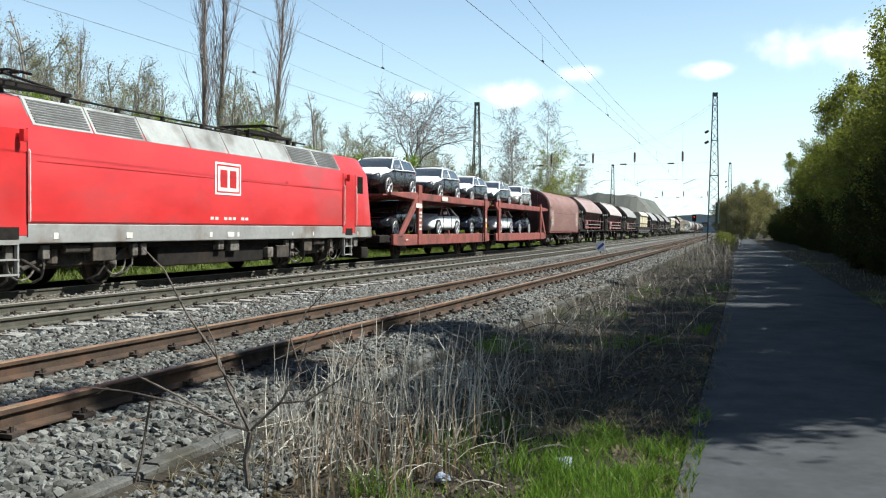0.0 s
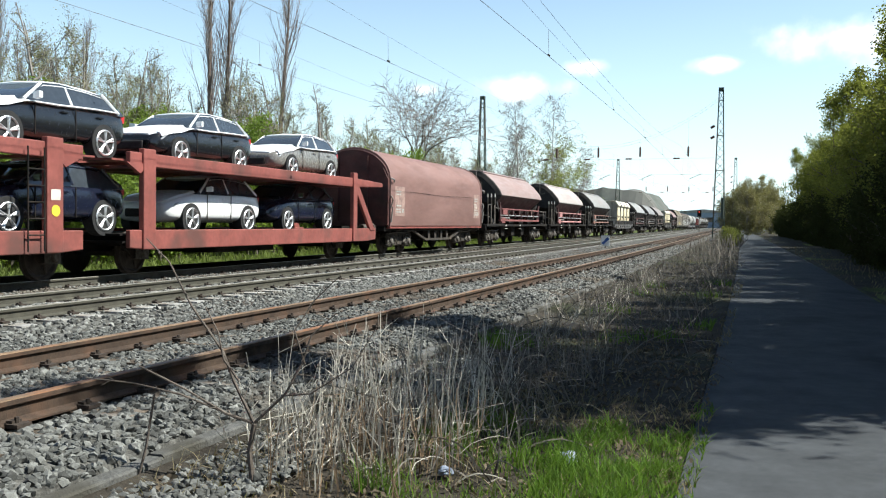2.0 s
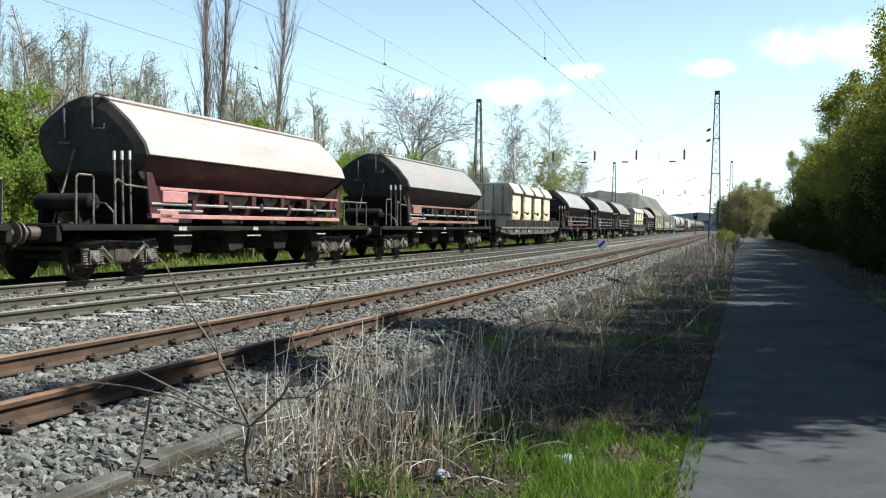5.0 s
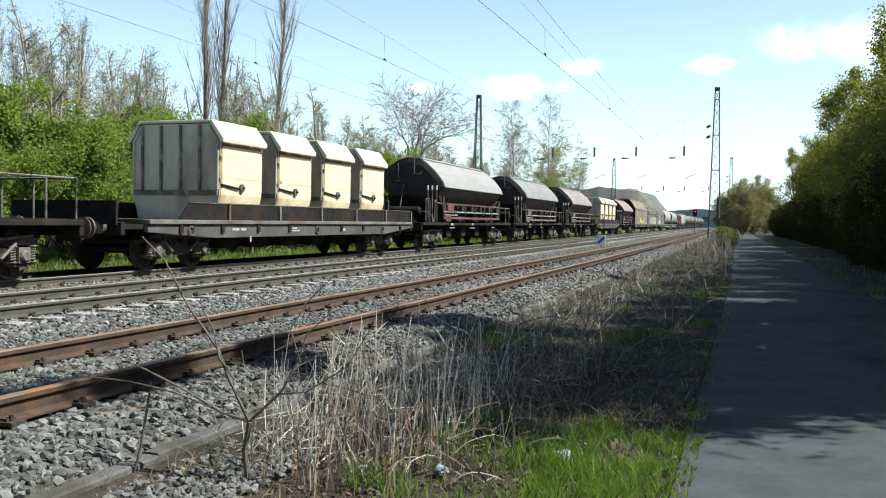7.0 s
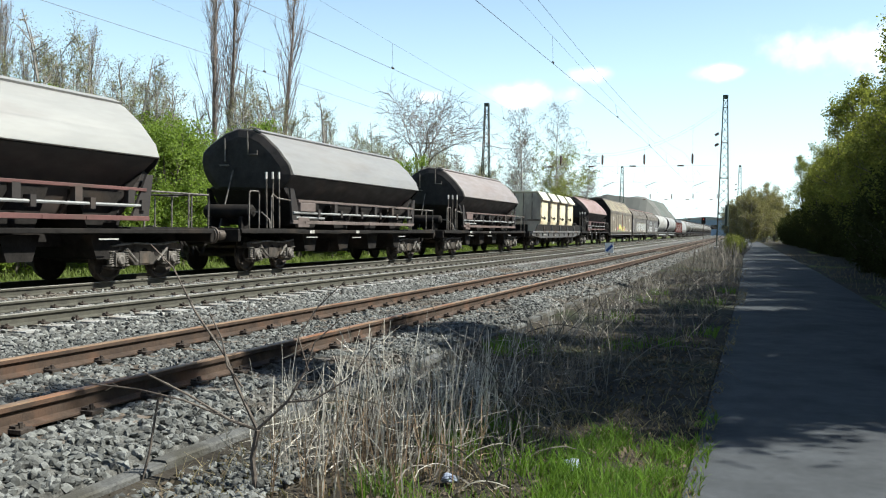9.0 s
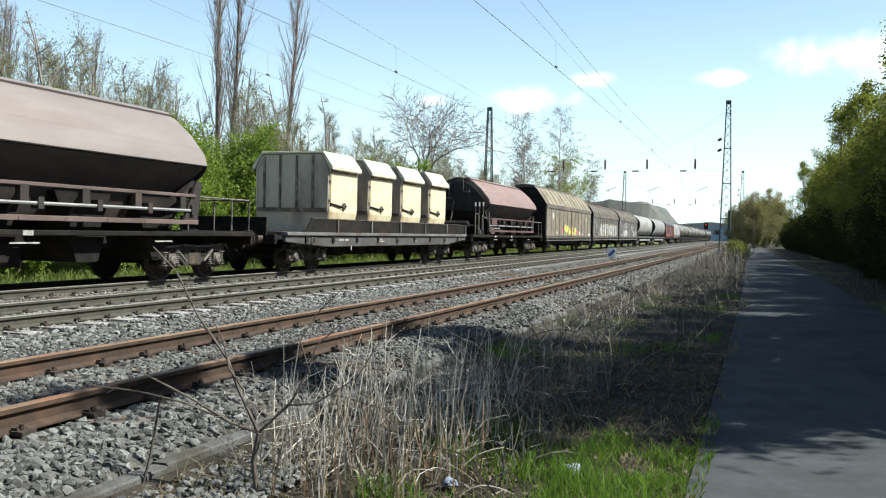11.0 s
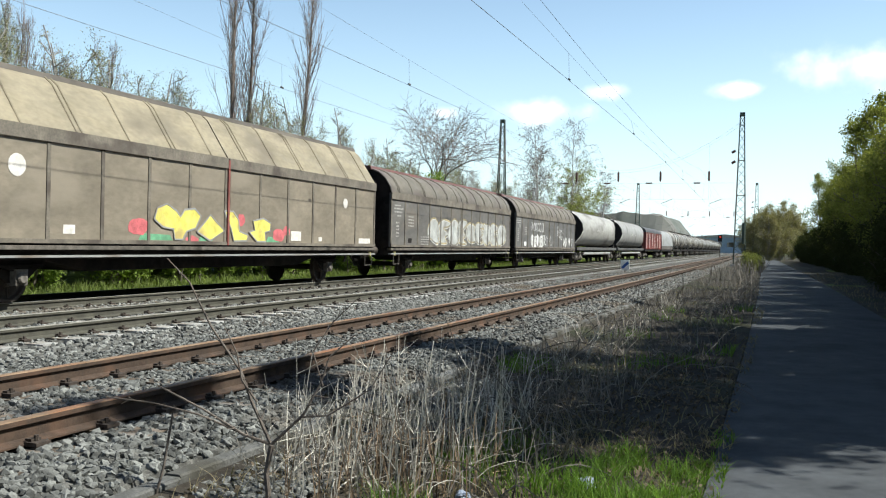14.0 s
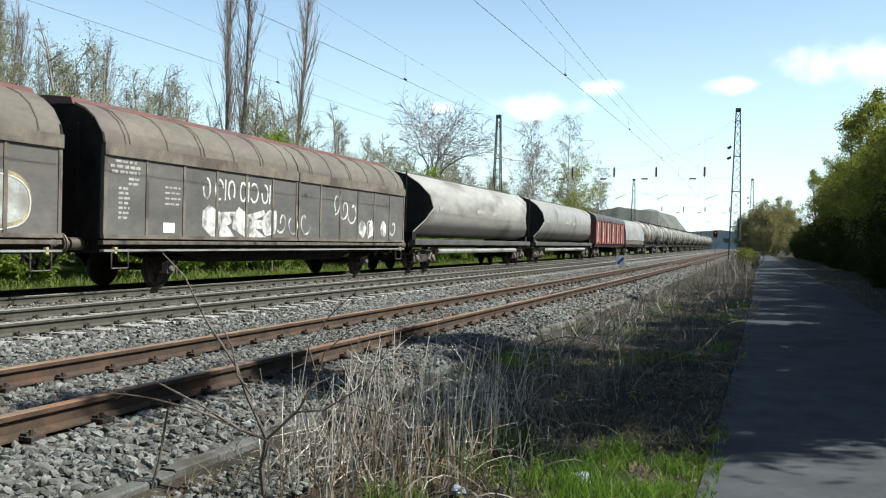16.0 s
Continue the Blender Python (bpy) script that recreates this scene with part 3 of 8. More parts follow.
def bars(parent, name, spots, material, x=1.47, thick=0.006):
    """Small flat markings on the side: (y0, y1, z0, z1) each."""
    g = Geo()
    for y0, y1, z0, z1 in spots:
        g.box(x - 0.002, x + thick, y0, y1, z0, z1)
    return part_each(name, g, material, parent)


# ---- locomotive ----
def locomotive(s0):
    e = thing("locomotive", "red electric locomotive with grey frame and silver roof panels", "locomotive")
    H = 9.45                                             # half the body's length
    # nose: raked front with a knee
    g = Geo()
    up = [(1.49, 1.26), (1.49, 3.02), (1.16, 3.58), (-1.16, 3.58), (-1.49, 3.02), (-1.49, 1.26)]

    def ring(y0, rake, narrow):
        out = []
        for a, b in up:
            d = rake * max(0.0, (b - 1.9)) / 1.7
            out.append((a * narrow, y0 - math.copysign(d, y0), b))
        return out
    g.loft([ring(-H, 0.60, 0.90), ring(-H + 0.45, 0.48, 0.985), ring(-H + 1.0, 0.22, 1.0), ring(-6.6, 0, 1), ring(6.6, 0, 1), ring(H - 1.0, 0.22, 1.0), ring(H - 0.45, 0.48, 0.985), ring(H, 0.60, 0.90)])
    part("body", g, M_LOCO, e, "glossy red body shell with rounded cab ends", bevel=0.05, smooth=35)
    g = Geo()
    low = [(1.495, 0.90), (1.495, 1.262), (-1.495, 1.262), (-1.495, 0.90)]
    g.loft([[(a * n, y, b) for a, b in low] for y, n in ((-H - 0.02, 0.90), (-H + 0.45, 0.985), (-H + 1, 1), (H - 1, 1), (H - 0.45, 0.985), (H + 0.02, 0.90))])
    part("frame_band", g, M_LOCOGREY, e, "dusty grey frame band", bevel=0.02)
    # sloping silver roof panels between the cabs
    pitch = 13.2 / 8
    for i in range(8):
        y0, y1 = -6.6 + i * pitch + 0.02, -6.6 + (i + 1) * pitch - 0.02
        grille = i in (0, 1, 6, 7)
        for sx in (1, -1):
            g = Geo()
            g.prism([(sx * 1.475, 3.06), (sx * 1.18, 3.60), (sx * 1.12, 3.60), (sx * 1.42, 3.04)], y0, y1)
            pn = part("roof_panel", g, M_LOCOROOF, e)
            if grille and sx > 0:
                gg = Geo()
                for k in range(9):
                    f = 0.12 + 0.76 * k / 8
                    x, z = 1.475 - 0.295 * f, 3.06 + 0.54 * f
                    gg.box(x - 0.005, x + 0.022, y0 + 0.08, y1 - 0.08, z - 0.012, z + 0.016)
                part("grille", gg, M_GRILLE, pn)
    g = Geo().prism([(1.16, 3.57), (0.9, 3.66), (-0.9, 3.66), (-1.16, 3.57)], -6.6, 6.6)
    part("roof", g, M_LOCOROOF, e, "silver roof deck")
    for sx in (1, -1):
        part("roof_backing", Geo().prism([(sx * 1.462, 3.052), (sx * 1.172, 3.592), (sx * 1.13, 3.592), (sx * 1.42, 3.052)], -6.6, 6.6), M_LOCOGREY, e)
    # gear on the roof
    for yc in (-5.9, 3.6):
        g = Geo()
        for k in (-0.55, 0.55):
            g.tube([(k, yc - 1.1, 3.95), (k * 0.5, yc + 1.2, 4.02)], 0.035, 6)
            g.tube([(k * 0.5, yc + 1.2, 4.02), (k * 0.9, yc - 0.4, 4.10)], 0.028, 6)
            g.box(k - 0.08, k + 0.08, yc - 1.2, yc + 1.3, 3.86, 3.93)
            for q in (-1.1, 1.2):
                g.tube([(k, yc + q, 3.62), (k, yc + q, 3.88)], [0.10, 0.06], 8)
        g.tube([(-0.95, yc - 0.45, 4.08), (-0.7, yc - 0.45, 4.14), (0.7, yc - 0.45, 4.14), (0.95, yc - 0.45, 4.08)], 0.03, 6)
        g.tube([(-0.95, yc - 0.15, 4.08), (-0.7, yc - 0.15, 4.14), (0.7, yc - 0.15, 4.14), (0.95, yc - 0.15, 4.08)], 0.03, 6)
        part("pantograph", g, M_DARK, e, "folded dark pantograph")
    g = Geo()
    for i in range(16):
        y = -6.2 + i * 0.84
        if -4.4 < y < 2.2 and i % 2:
            continue
        g.tube([(0.35 * (-1) ** i, y, 3.62), (0.35 * (-1) ** i, y, 3.88)], [0.09, 0.05], 8)
    for x in (-0.35, 0.35):
        g.tube([(x, -6.3, 3.9), (x, -3, 3.87), (x * 0.6, 1.5, 3.9), (x, 6.3, 3.88)], 0.025, 6)
    part("roof_conductor", g, M_DARK, e, "dark bus bars on insulators")
    # doors, windows, handrails at both cabs
    for sy in (-1, 1):
        y0, y1 = sy * 6.75, sy * 7.7
        g = Geo().box(1.492, 1.50, min(y0, y1), max(y0, y1), 1.05, 2.95)
        d = part("door", g, M_LOCO, e, "red cab door", bevel=0.004)
        gg = Geo()
        for y in (y0, y1):
            gg.box(1.493, 1.503, y - 0.012, y + 0.012, 1.02, 2.98)
        part_each("door_seal", gg, M_DARK, d)
        g = Geo().box(1.46, 1.499, sy * 8.12 - 0.23, sy * 8.12 + 0.23, 2.36, 2.94)
        part("side_window", g, M_GLASS, e, "dark cab side window", bevel=0.03)
        rails_tube(e, "handrail", [[(1.54, y, 1.3), (1.56, y, 1.36), (1.56, y, 2.55), (1.54, y, 2.6)] for y in (y0, y1)], 0.018, M_OFFWHITE)
        g = Geo()
        g.prism([(sy * (H - 0.18), 2.25), (sy * (H - 0.50), 3.15), (sy * (H - 0.41), 3.17), (sy * (H - 0.09), 2.27)], -1.15, 1.15, axis="x")
        part("windscreen", g, M_GLASS, e)
        g = Geo()
        g.tube([(1.5, sy * 6.95, 2.78), (1.62, sy * 6.95, 2.80)], 0.03, 6)
        g.box(1.56, 1.66, sy * 6.95 - 0.05, sy * 6.95 + 0.05, 2.72, 2.94)
        part("mirror", g, M_LOCO, e)
        g = Geo()
        for z in (0.35, 0.62, 0.9):
            g.box(1.36, 1.50, sy * 7.22 - 0.28, sy * 7.22 + 0.28, z - 0.015, z + 0.015)
        for k in (-0.28, 0.28):
            g.box(1.40, 1.47, sy * 7.22 + k - 0.02, sy * 7.22 + k + 0.02, 0.3, 0.95)
        part("step_ladder", g, M_LOCOGREY, e, "grey cab steps")
        # solid dark panel stands in for the shaded hollow above the steps
        part("step_recess", Geo().box(1.40, 1.501, sy * 7.22 - 0.27, sy * 7.22 + 0.27, 0.98, 1.2), M_DARK, e)
    # emblem and markings as plain shapes
    lg = part("emblem", Geo().box(1.488, 1.502, -0.66, 0.52, 2.02, 2.82), M_WHITE, e, "white emblem plate with red bars", bevel=0.003)
    g = Geo()
    for a in ((-0.60, 0.46, 2.73, 2.77), (-0.60, 0.46, 2.07, 2.11), (-0.60, -0.55, 2.07, 2.77), (0.41, 0.46, 2.07, 2.77),
              (-0.44, -0.12, 2.2, 2.64), (0.0, 0.30, 2.2, 2.64)):
        g.box(1.501, 1.506, *a)
    part_each("emblem_bar", g, M_LOCO, lg)
    bars(e, "marking", [(-0.85 + 0.2 * i, -0.71 + 0.2 * i, 1.40, 1.47) for i in range(9) if i not in (2, 6)], M_OFFWHITE, 1.491, 0.004)
    bars(e, "frame_marking", [(y, y + w, 0.98, 1.10) for y, w in ((-0.9, 0.12), (-0.1, 0.3), (0.35, 0.1), (3.3, 0.06), (4.6, 0.06), (7.9, 0.07), (-4, 0.2), (-6.1, 0.12))], M_OFFWHITE, 1.497)
    bars(e, "side_seam", [(-6.5, 6.5, 2.405, 2.42)], M_LOCO, 1.49, 0.01)
    # under the frame: boxes, pipes, bogies
    g = Geo()
    g.box(-1.25, 1.25, -2.6, 2.4, 0.32, 0.92)
    g.box(-1.3, 1.3, -8.6, 8.6, 0.78, 0.92)
    part("underframe", g, M_DARK, e, bevel=0.03)
    for y0, y1, z0, z1 in ((0.2, 0.62, 0.62, 0.9), (-0.35, -0.1, 0.66, 0.9), (2.6, 3.3, 0.38, 0.72), (2.1, 2.4, 0.4, 0.68), (4.25, 4.75, 0.52, 0.92), (-4.9, -4.2, 0.52, 0.92), (7.85, 8.15, 0.6, 0.9)):
        part("equipment_box", Geo().box(1.2, 1.40, y0, y1, z0, z1), M_SPRING if y1 - y0 < 0.45 else M_BOGIE, e, bevel=0.02)
    for yc in (-5.3, 5.3):
        g = Geo()
        for sx in (-1, 1):
            lo, hi = sorted((sx * 1.02, sx * 1.16))
            g.prism([(yc - 2.1, 0.55), (yc - 2.1, 0.75), (yc - 0.6, 0.72), (yc + 0.6, 0.72), (yc + 2.1, 0.75), (yc + 2.1, 0.55), (yc + 0.8, 0.45), (yc - 0.8, 0.45)], lo, hi, axis="x")
            for k in (-0.5, 0.5):
                g.tube([(sx * 1.15, yc + k, 0.5), (sx * 1.15, yc + k, 0.9)], 0.13, 10)
            g.tube([(sx * 1.22, yc - 1.8, 0.85), (sx * 1.22, yc - 0.8, 0.35)], 0.04, 6)
            g.tube([(sx * 1.22, yc + 0.8, 0.35), (sx * 1.22, yc + 1.75, 0.85)], 0.04, 6)
            for k in (-1, 1):
                g.tube([(sx * 1.2, yc + k * 1.3, 0.42), (sx * 1.2, yc + k * 0.75, 0.62)], 0.05, 8)
            g.tube([(sx * 1.3, yc - 0.35, 0.78), (sx * 1.3, yc + 0.35, 0.78)], 0.09, 10)
        g.box(-1.05, 1.05, yc - 0.5, yc + 0.5, 0.4, 0.75)
        part("bogie", g, M_BOGIE, e, "black powered bogie", bevel=0.02)
        g = Geo()
        for k in (-2.05, -1.75, -0.85, 0.85, 1.75, 2.05):
            g.box(1.24, 1.38, yc + k - 0.09, yc + k + 0.09, 0.60, 0.86)
        part_each("sand_box", g, M_SPRING, e, bevel=0.02)
        g = Geo()
        for k in (-1.75, -0.85, 0.85, 1.75):
            g.tube([(1.3, yc + k, 0.62), (1.3, yc + k * 0.99, 0.42), (1.2, yc + k * 0.93, 0.24), (0.95, yc + k * 0.88, 0.14)], 0.024, 6)
        for k in (-1.3, 1.3):
            g.tube([(1.2 + 0.001 * q, yc + k + 0.34 * math.cos(math.pi * q / 8), 0.52 + 0.30 * math.sin(-math.pi * q / 8)) for q in range(9)], 0.022, 6)
        part_each("sand_pipe", g, M_SPRING, e, "pale sand pipe")
        for k in (-1.3, 1.3):
            axle(e, yc + k)
    g = Geo()
    for sy in (-1, 1):
        g.prism([(sy * (H - 0.5), 0.18), (sy * (H + 0.05), 0.18), (sy * (H + 0.05), 0.55), (sy * (H - 0.5), 0.55)], -1.2, 1.2, axis="x")
    part_each("rail_guard", g, M_DARK, e, bevel=0.03)
    buffers(e, 19.18)
    MOVING.append((e, s0, None))
    return e


# ---- cars on the carrier ----
def car(kind, paint_mat, label, film=True):
    """A car of about 4.4 m, its front towards -y, on wheels at z = 0."""
    tall = {"suv": 1.55, "hatch": 1.44, "coupe": 1.34}[kind]
    L = {"suv": 4.28, "hatch": 4.28, "coupe": 4.5}[kind]
    W = {"suv": 0.93, "hatch": 0.89, "coupe": 0.92}[kind]
    sill = {"suv": 0.28, "hatch": 0.22, "coupe": 0.20}[kind]
    belt = {"suv": 1.04, "hatch": 0.98, "coupe": 0.92}[kind]
    hood = belt - 0.06
    e = thing("car", label, "car", "cars on the carrier wagon")
    y = lambda f: (f - 0.5) * L
    # lower body: stations of (place, half width, top)
    st = [(0.0, 0.58, sill + 0.20, hood - 0.34), (0.012, 0.74, sill + 0.06, hood - 0.25), (0.045, 0.88, sill, hood - 0.17), (0.09, 0.95, sill, hood - 0.10), (0.18, 0.985, sill, hood - 0.03), (0.28, 1.0, sill, belt - 0.01),
          (0.5, 1.0, sill, belt), (0.75, 1.0, sill, belt + 0.04), (0.9, 0.97, sill, belt + 0.05), (0.965, 0.92, sill + 0.05, belt + 0.02), (1.0, 0.82, sill + 0.22, belt - 0.1)]
    rings = []
    for f, w, z0, z1 in st:
        w *= W
        rings.append([(-w * 0.90, y(f), z0), (-w, y(f), z0 + 0.18), (-w, y(f), z0 + 0.55 * (z1 - z0)), (-w * 0.95, y(f), z1 - 0.03), (-w * 0.80, y(f), z1 + 0.012), (0, y(f), z1 + 0.035),
                      (w * 0.80, y(f), z1 + 0.012), (w * 0.95, y(f), z1 - 0.03), (w, y(f), z0 + 0.55 * (z1 - z0)), (w, y(f), z0 + 0.18), (w * 0.90, y(f), z0)])
    body = part("body", Geo().loft(rings), paint_mat, e, "", smooth=180)
    soft = body.modifiers.new("rounding", "SUBSURF")
    soft.levels = soft.render_levels = 2
    # greenhouse
    back = {"suv": (0.86, 0.965), "hatch": (0.84, 0.96), "coupe": (0.72, 0.86)}[kind]
    gl = Geo()
    rw = W * 0.74
    st = [(0.27, belt - 0.02, 0.90), (0.43, tall - 0.07, 0.80), (0.56, tall - 0.03, 0.79), (back[0], tall - 0.10, 0.77), (back[1], belt + 0.06, 0.88)]
    rings = [[(-W * 0.93, y(f), belt - 0.05), (-W * k if h < belt + 0.1 else -rw, y(f), h), (W * k if h < belt + 0.1 else rw, y(f), h), (W * 0.93, y(f), belt - 0.05)] for f, h, k in st]
    glass = part("glazing", gl.loft(rings), M_CARGLASS, e, "dark glazing", bevel=0.02, smooth=30)
    cover = M_FILM if film else paint_mat
    # roof skin and bonnet under white film
    g = Geo()
    rr = [(0.425, tall - 0.075), (0.45, tall - 0.035), (0.56, tall), (0.72, tall - 0.02), (back[0], tall - 0.07), (back[0] + 0.035, tall - 0.13)]
    g.loft([[(-rw - 0.035, y(f), h - 0.09), (-rw * 0.88, y(f), h), (0, y(f), h + 0.025), (rw * 0.88, y(f), h), (rw + 0.035, y(f), h - 0.09), (rw * 0.8, y(f), h - 0.07), (-rw * 0.8, y(f), h - 0.07)] for f, h in rr])
    part("roof", g, cover, e, "white film over the roof" if film else "", smooth=40)
    g = Geo()
    hh = [(0.02, hood - 0.215, 0.60), (0.05, hood - 0.145, 0.74), (0.10, hood - 0.065, 0.82), (0.18, hood + 0.0, 0.84), (0.275, belt + 0.022, 0.82)]
    g.loft([[(-W * k, y(f), h - 0.03), (-W * k * 0.95, y(f), h + 0.022), (0, y(f), h + 0.045), (W * k * 0.95, y(f), h + 0.022), (W * k, y(f), h - 0.03)] for f, h, k in hh])
    part("bonnet", g, cover, e, "white film over the bonnet" if film else "", smooth=40)
    # pale strips on wings and shoulders, standing in for the sky's reflection
    if film:
        g = Geo()
        for sx in (-1, 1):
            sh = [(0.05, hood - 0.16, 0.885), (0.12, hood - 0.075, 0.955), (0.2, hood - 0.02, 0.985), (0.30, belt - 0.01, 1.0), (0.5, belt + 0.0, 1.0), (0.75, belt + 0.04, 1.0), (0.92, belt + 0.05, 0.965)]
            g.loft([[(sx * W * k * 0.80, y(f), h + 0.03), (sx * W * k * 0.955, y(f), h - 0.012), (sx * W * k * 1.006, y(f), h - (0.09 if f < 0.3 else 0.035)), (sx * W * k * 0.97, y(f), h - (0.09 if f < 0.3 else 0.035)), (sx * W * k * 0.92, y(f), h - 0.05), (sx * W * k * 0.78, y(f), h)] for f, h, k in sh])
        part_each("shoulder_film", g, M_FILM, e, "pale shoulder strip, sky reflection put into the colour", smooth=40)
    # pillars
    g = Geo()
    for sx in (-1, 1):
        for f0, f1 in ((0.30, 0.435), (0.60, 0.585), (back[1] - 0.03, back[0])):
            g.tube([(sx * W * 0.905, y(f0), belt), (sx * (rw + 0.002), y(f1), tall - 0.085)], 0.034, 5)
    part_each("pillar", g, cover if film else paint_mat, glass)
    for sx in (-1, 1):
        g = Geo().loft([[(sx * (W * 0.60), y(0.010), hood - 0.36), (sx * (W * 0.89), y(0.055), hood - 0.32), (sx * (W * 0.93), y(0.085), hood - 0.21), (sx * (W * 0.66), y(0.02), hood - 0.26)],
                        [(sx * (W * 0.58), y(0.05), hood - 0.36), (sx * (W * 0.82), y(0.1), hood - 0.32), (sx * (W * 0.85), y(0.13), hood - 0.21), (sx * (W * 0.62), y(0.06), hood - 0.26)]])
        part("headlamp", g, M_LAMP, body)
        g = Geo().loft([[(sx * (W + 0.0), y(0.335), belt + 0.02), (sx * (W + 0.17), y(0.33), belt + 0.03), (sx * (W + 0.17), y(0.33), belt + 0.16), (sx * W, y(0.335), belt + 0.14)],
                        [(sx * (W + 0.0), y(0.36), belt + 0.02), (sx * (W + 0.15), y(0.355), belt + 0.03), (sx * (W + 0.15), y(0.355), belt + 0.15), (sx * W, y(0.36), belt + 0.13)]])
        part("wing_mirror", g, cover, body)
        part("tail_lamp", Geo().box(sx * W * 0.74 - 0.08, sx * W * 0.74 + 0.08, y(0.97), y(0.992), belt - 0.16, belt - 0.02), M_LOCO, body)
        for f in (0.36, 0.60):
            part("door_handle", Geo().box(sx * W * 0.99 - 0.012, sx * W * 0.99 + 0.018, y(f + 0.17) - 0.09, y(f + 0.17) + 0.09, belt - 0.17, belt - 0.14), paint_mat, body)
    part("grille", Geo().box(-0.42, 0.42, y(-0.006), y(0.03), sill + 0.14, hood - 0.36), M_TYRE, body, bevel=0.03)
    part_each("side_seam", Geo().box(W * 0.985, W * 1.004, y(0.345), y(0.35), sill + 0.1, belt - 0.05).box(W * 0.985, W * 1.004, y(0.60), y(0.605), sill + 0.1, belt - 0.05), M_DARK, body)
    r = 0.36 if kind == "suv" else 0.325
    for f in (0.19, 0.80):
        for sx in (-1, 1):
            arch = Geo().tube([(sx * W * 0.72, y(f), r), (sx * (W + 0.006), y(f), r)], r + 0.055, 20)
            part("wheel_arch", arch, M_TYRE, body)
            t = Geo().tube([(sx * (W - 0.21), y(f), r), (sx * (W - 0.18), y(f), r), (sx * (W - 0.02), y(f), r), (sx * (W + 0.012), y(f), r)], [r - 0.03, r, r, r - 0.03], 22)
            w = part("wheel", t, M_TYRE, e, "", smooth=40)
            g = Geo()
            for k in range(5):
                a = 2 * math.pi * k / 5 + 0.3
                for d in (-0.12, 0.12):
                    g.tube([(sx * (W + 0.018), y(f) + 0.04 * math.cos(a), r + 0.04 * math.sin(a)), (sx * (W + 0.02), y(f) + (r - 0.08) * math.cos(a + d), r + (r - 0.08) * math.sin(a + d))], 0.022, 5)
            n = 20
            g.tube([(sx * (W + 0.014), y(f) + (r - 0.07) * math.cos(2 * math.pi * k / n), r + (r - 0.07) * math.sin(2 * math.pi * k / n)) for k in range(n + 1)], 0.024, 5)
            g.tube([(sx * W, y(f), r), (sx * (W + 0.03), y(f), r)], 0.06, 10)
            part("rim", g, M_ALLOY, w)
    return e


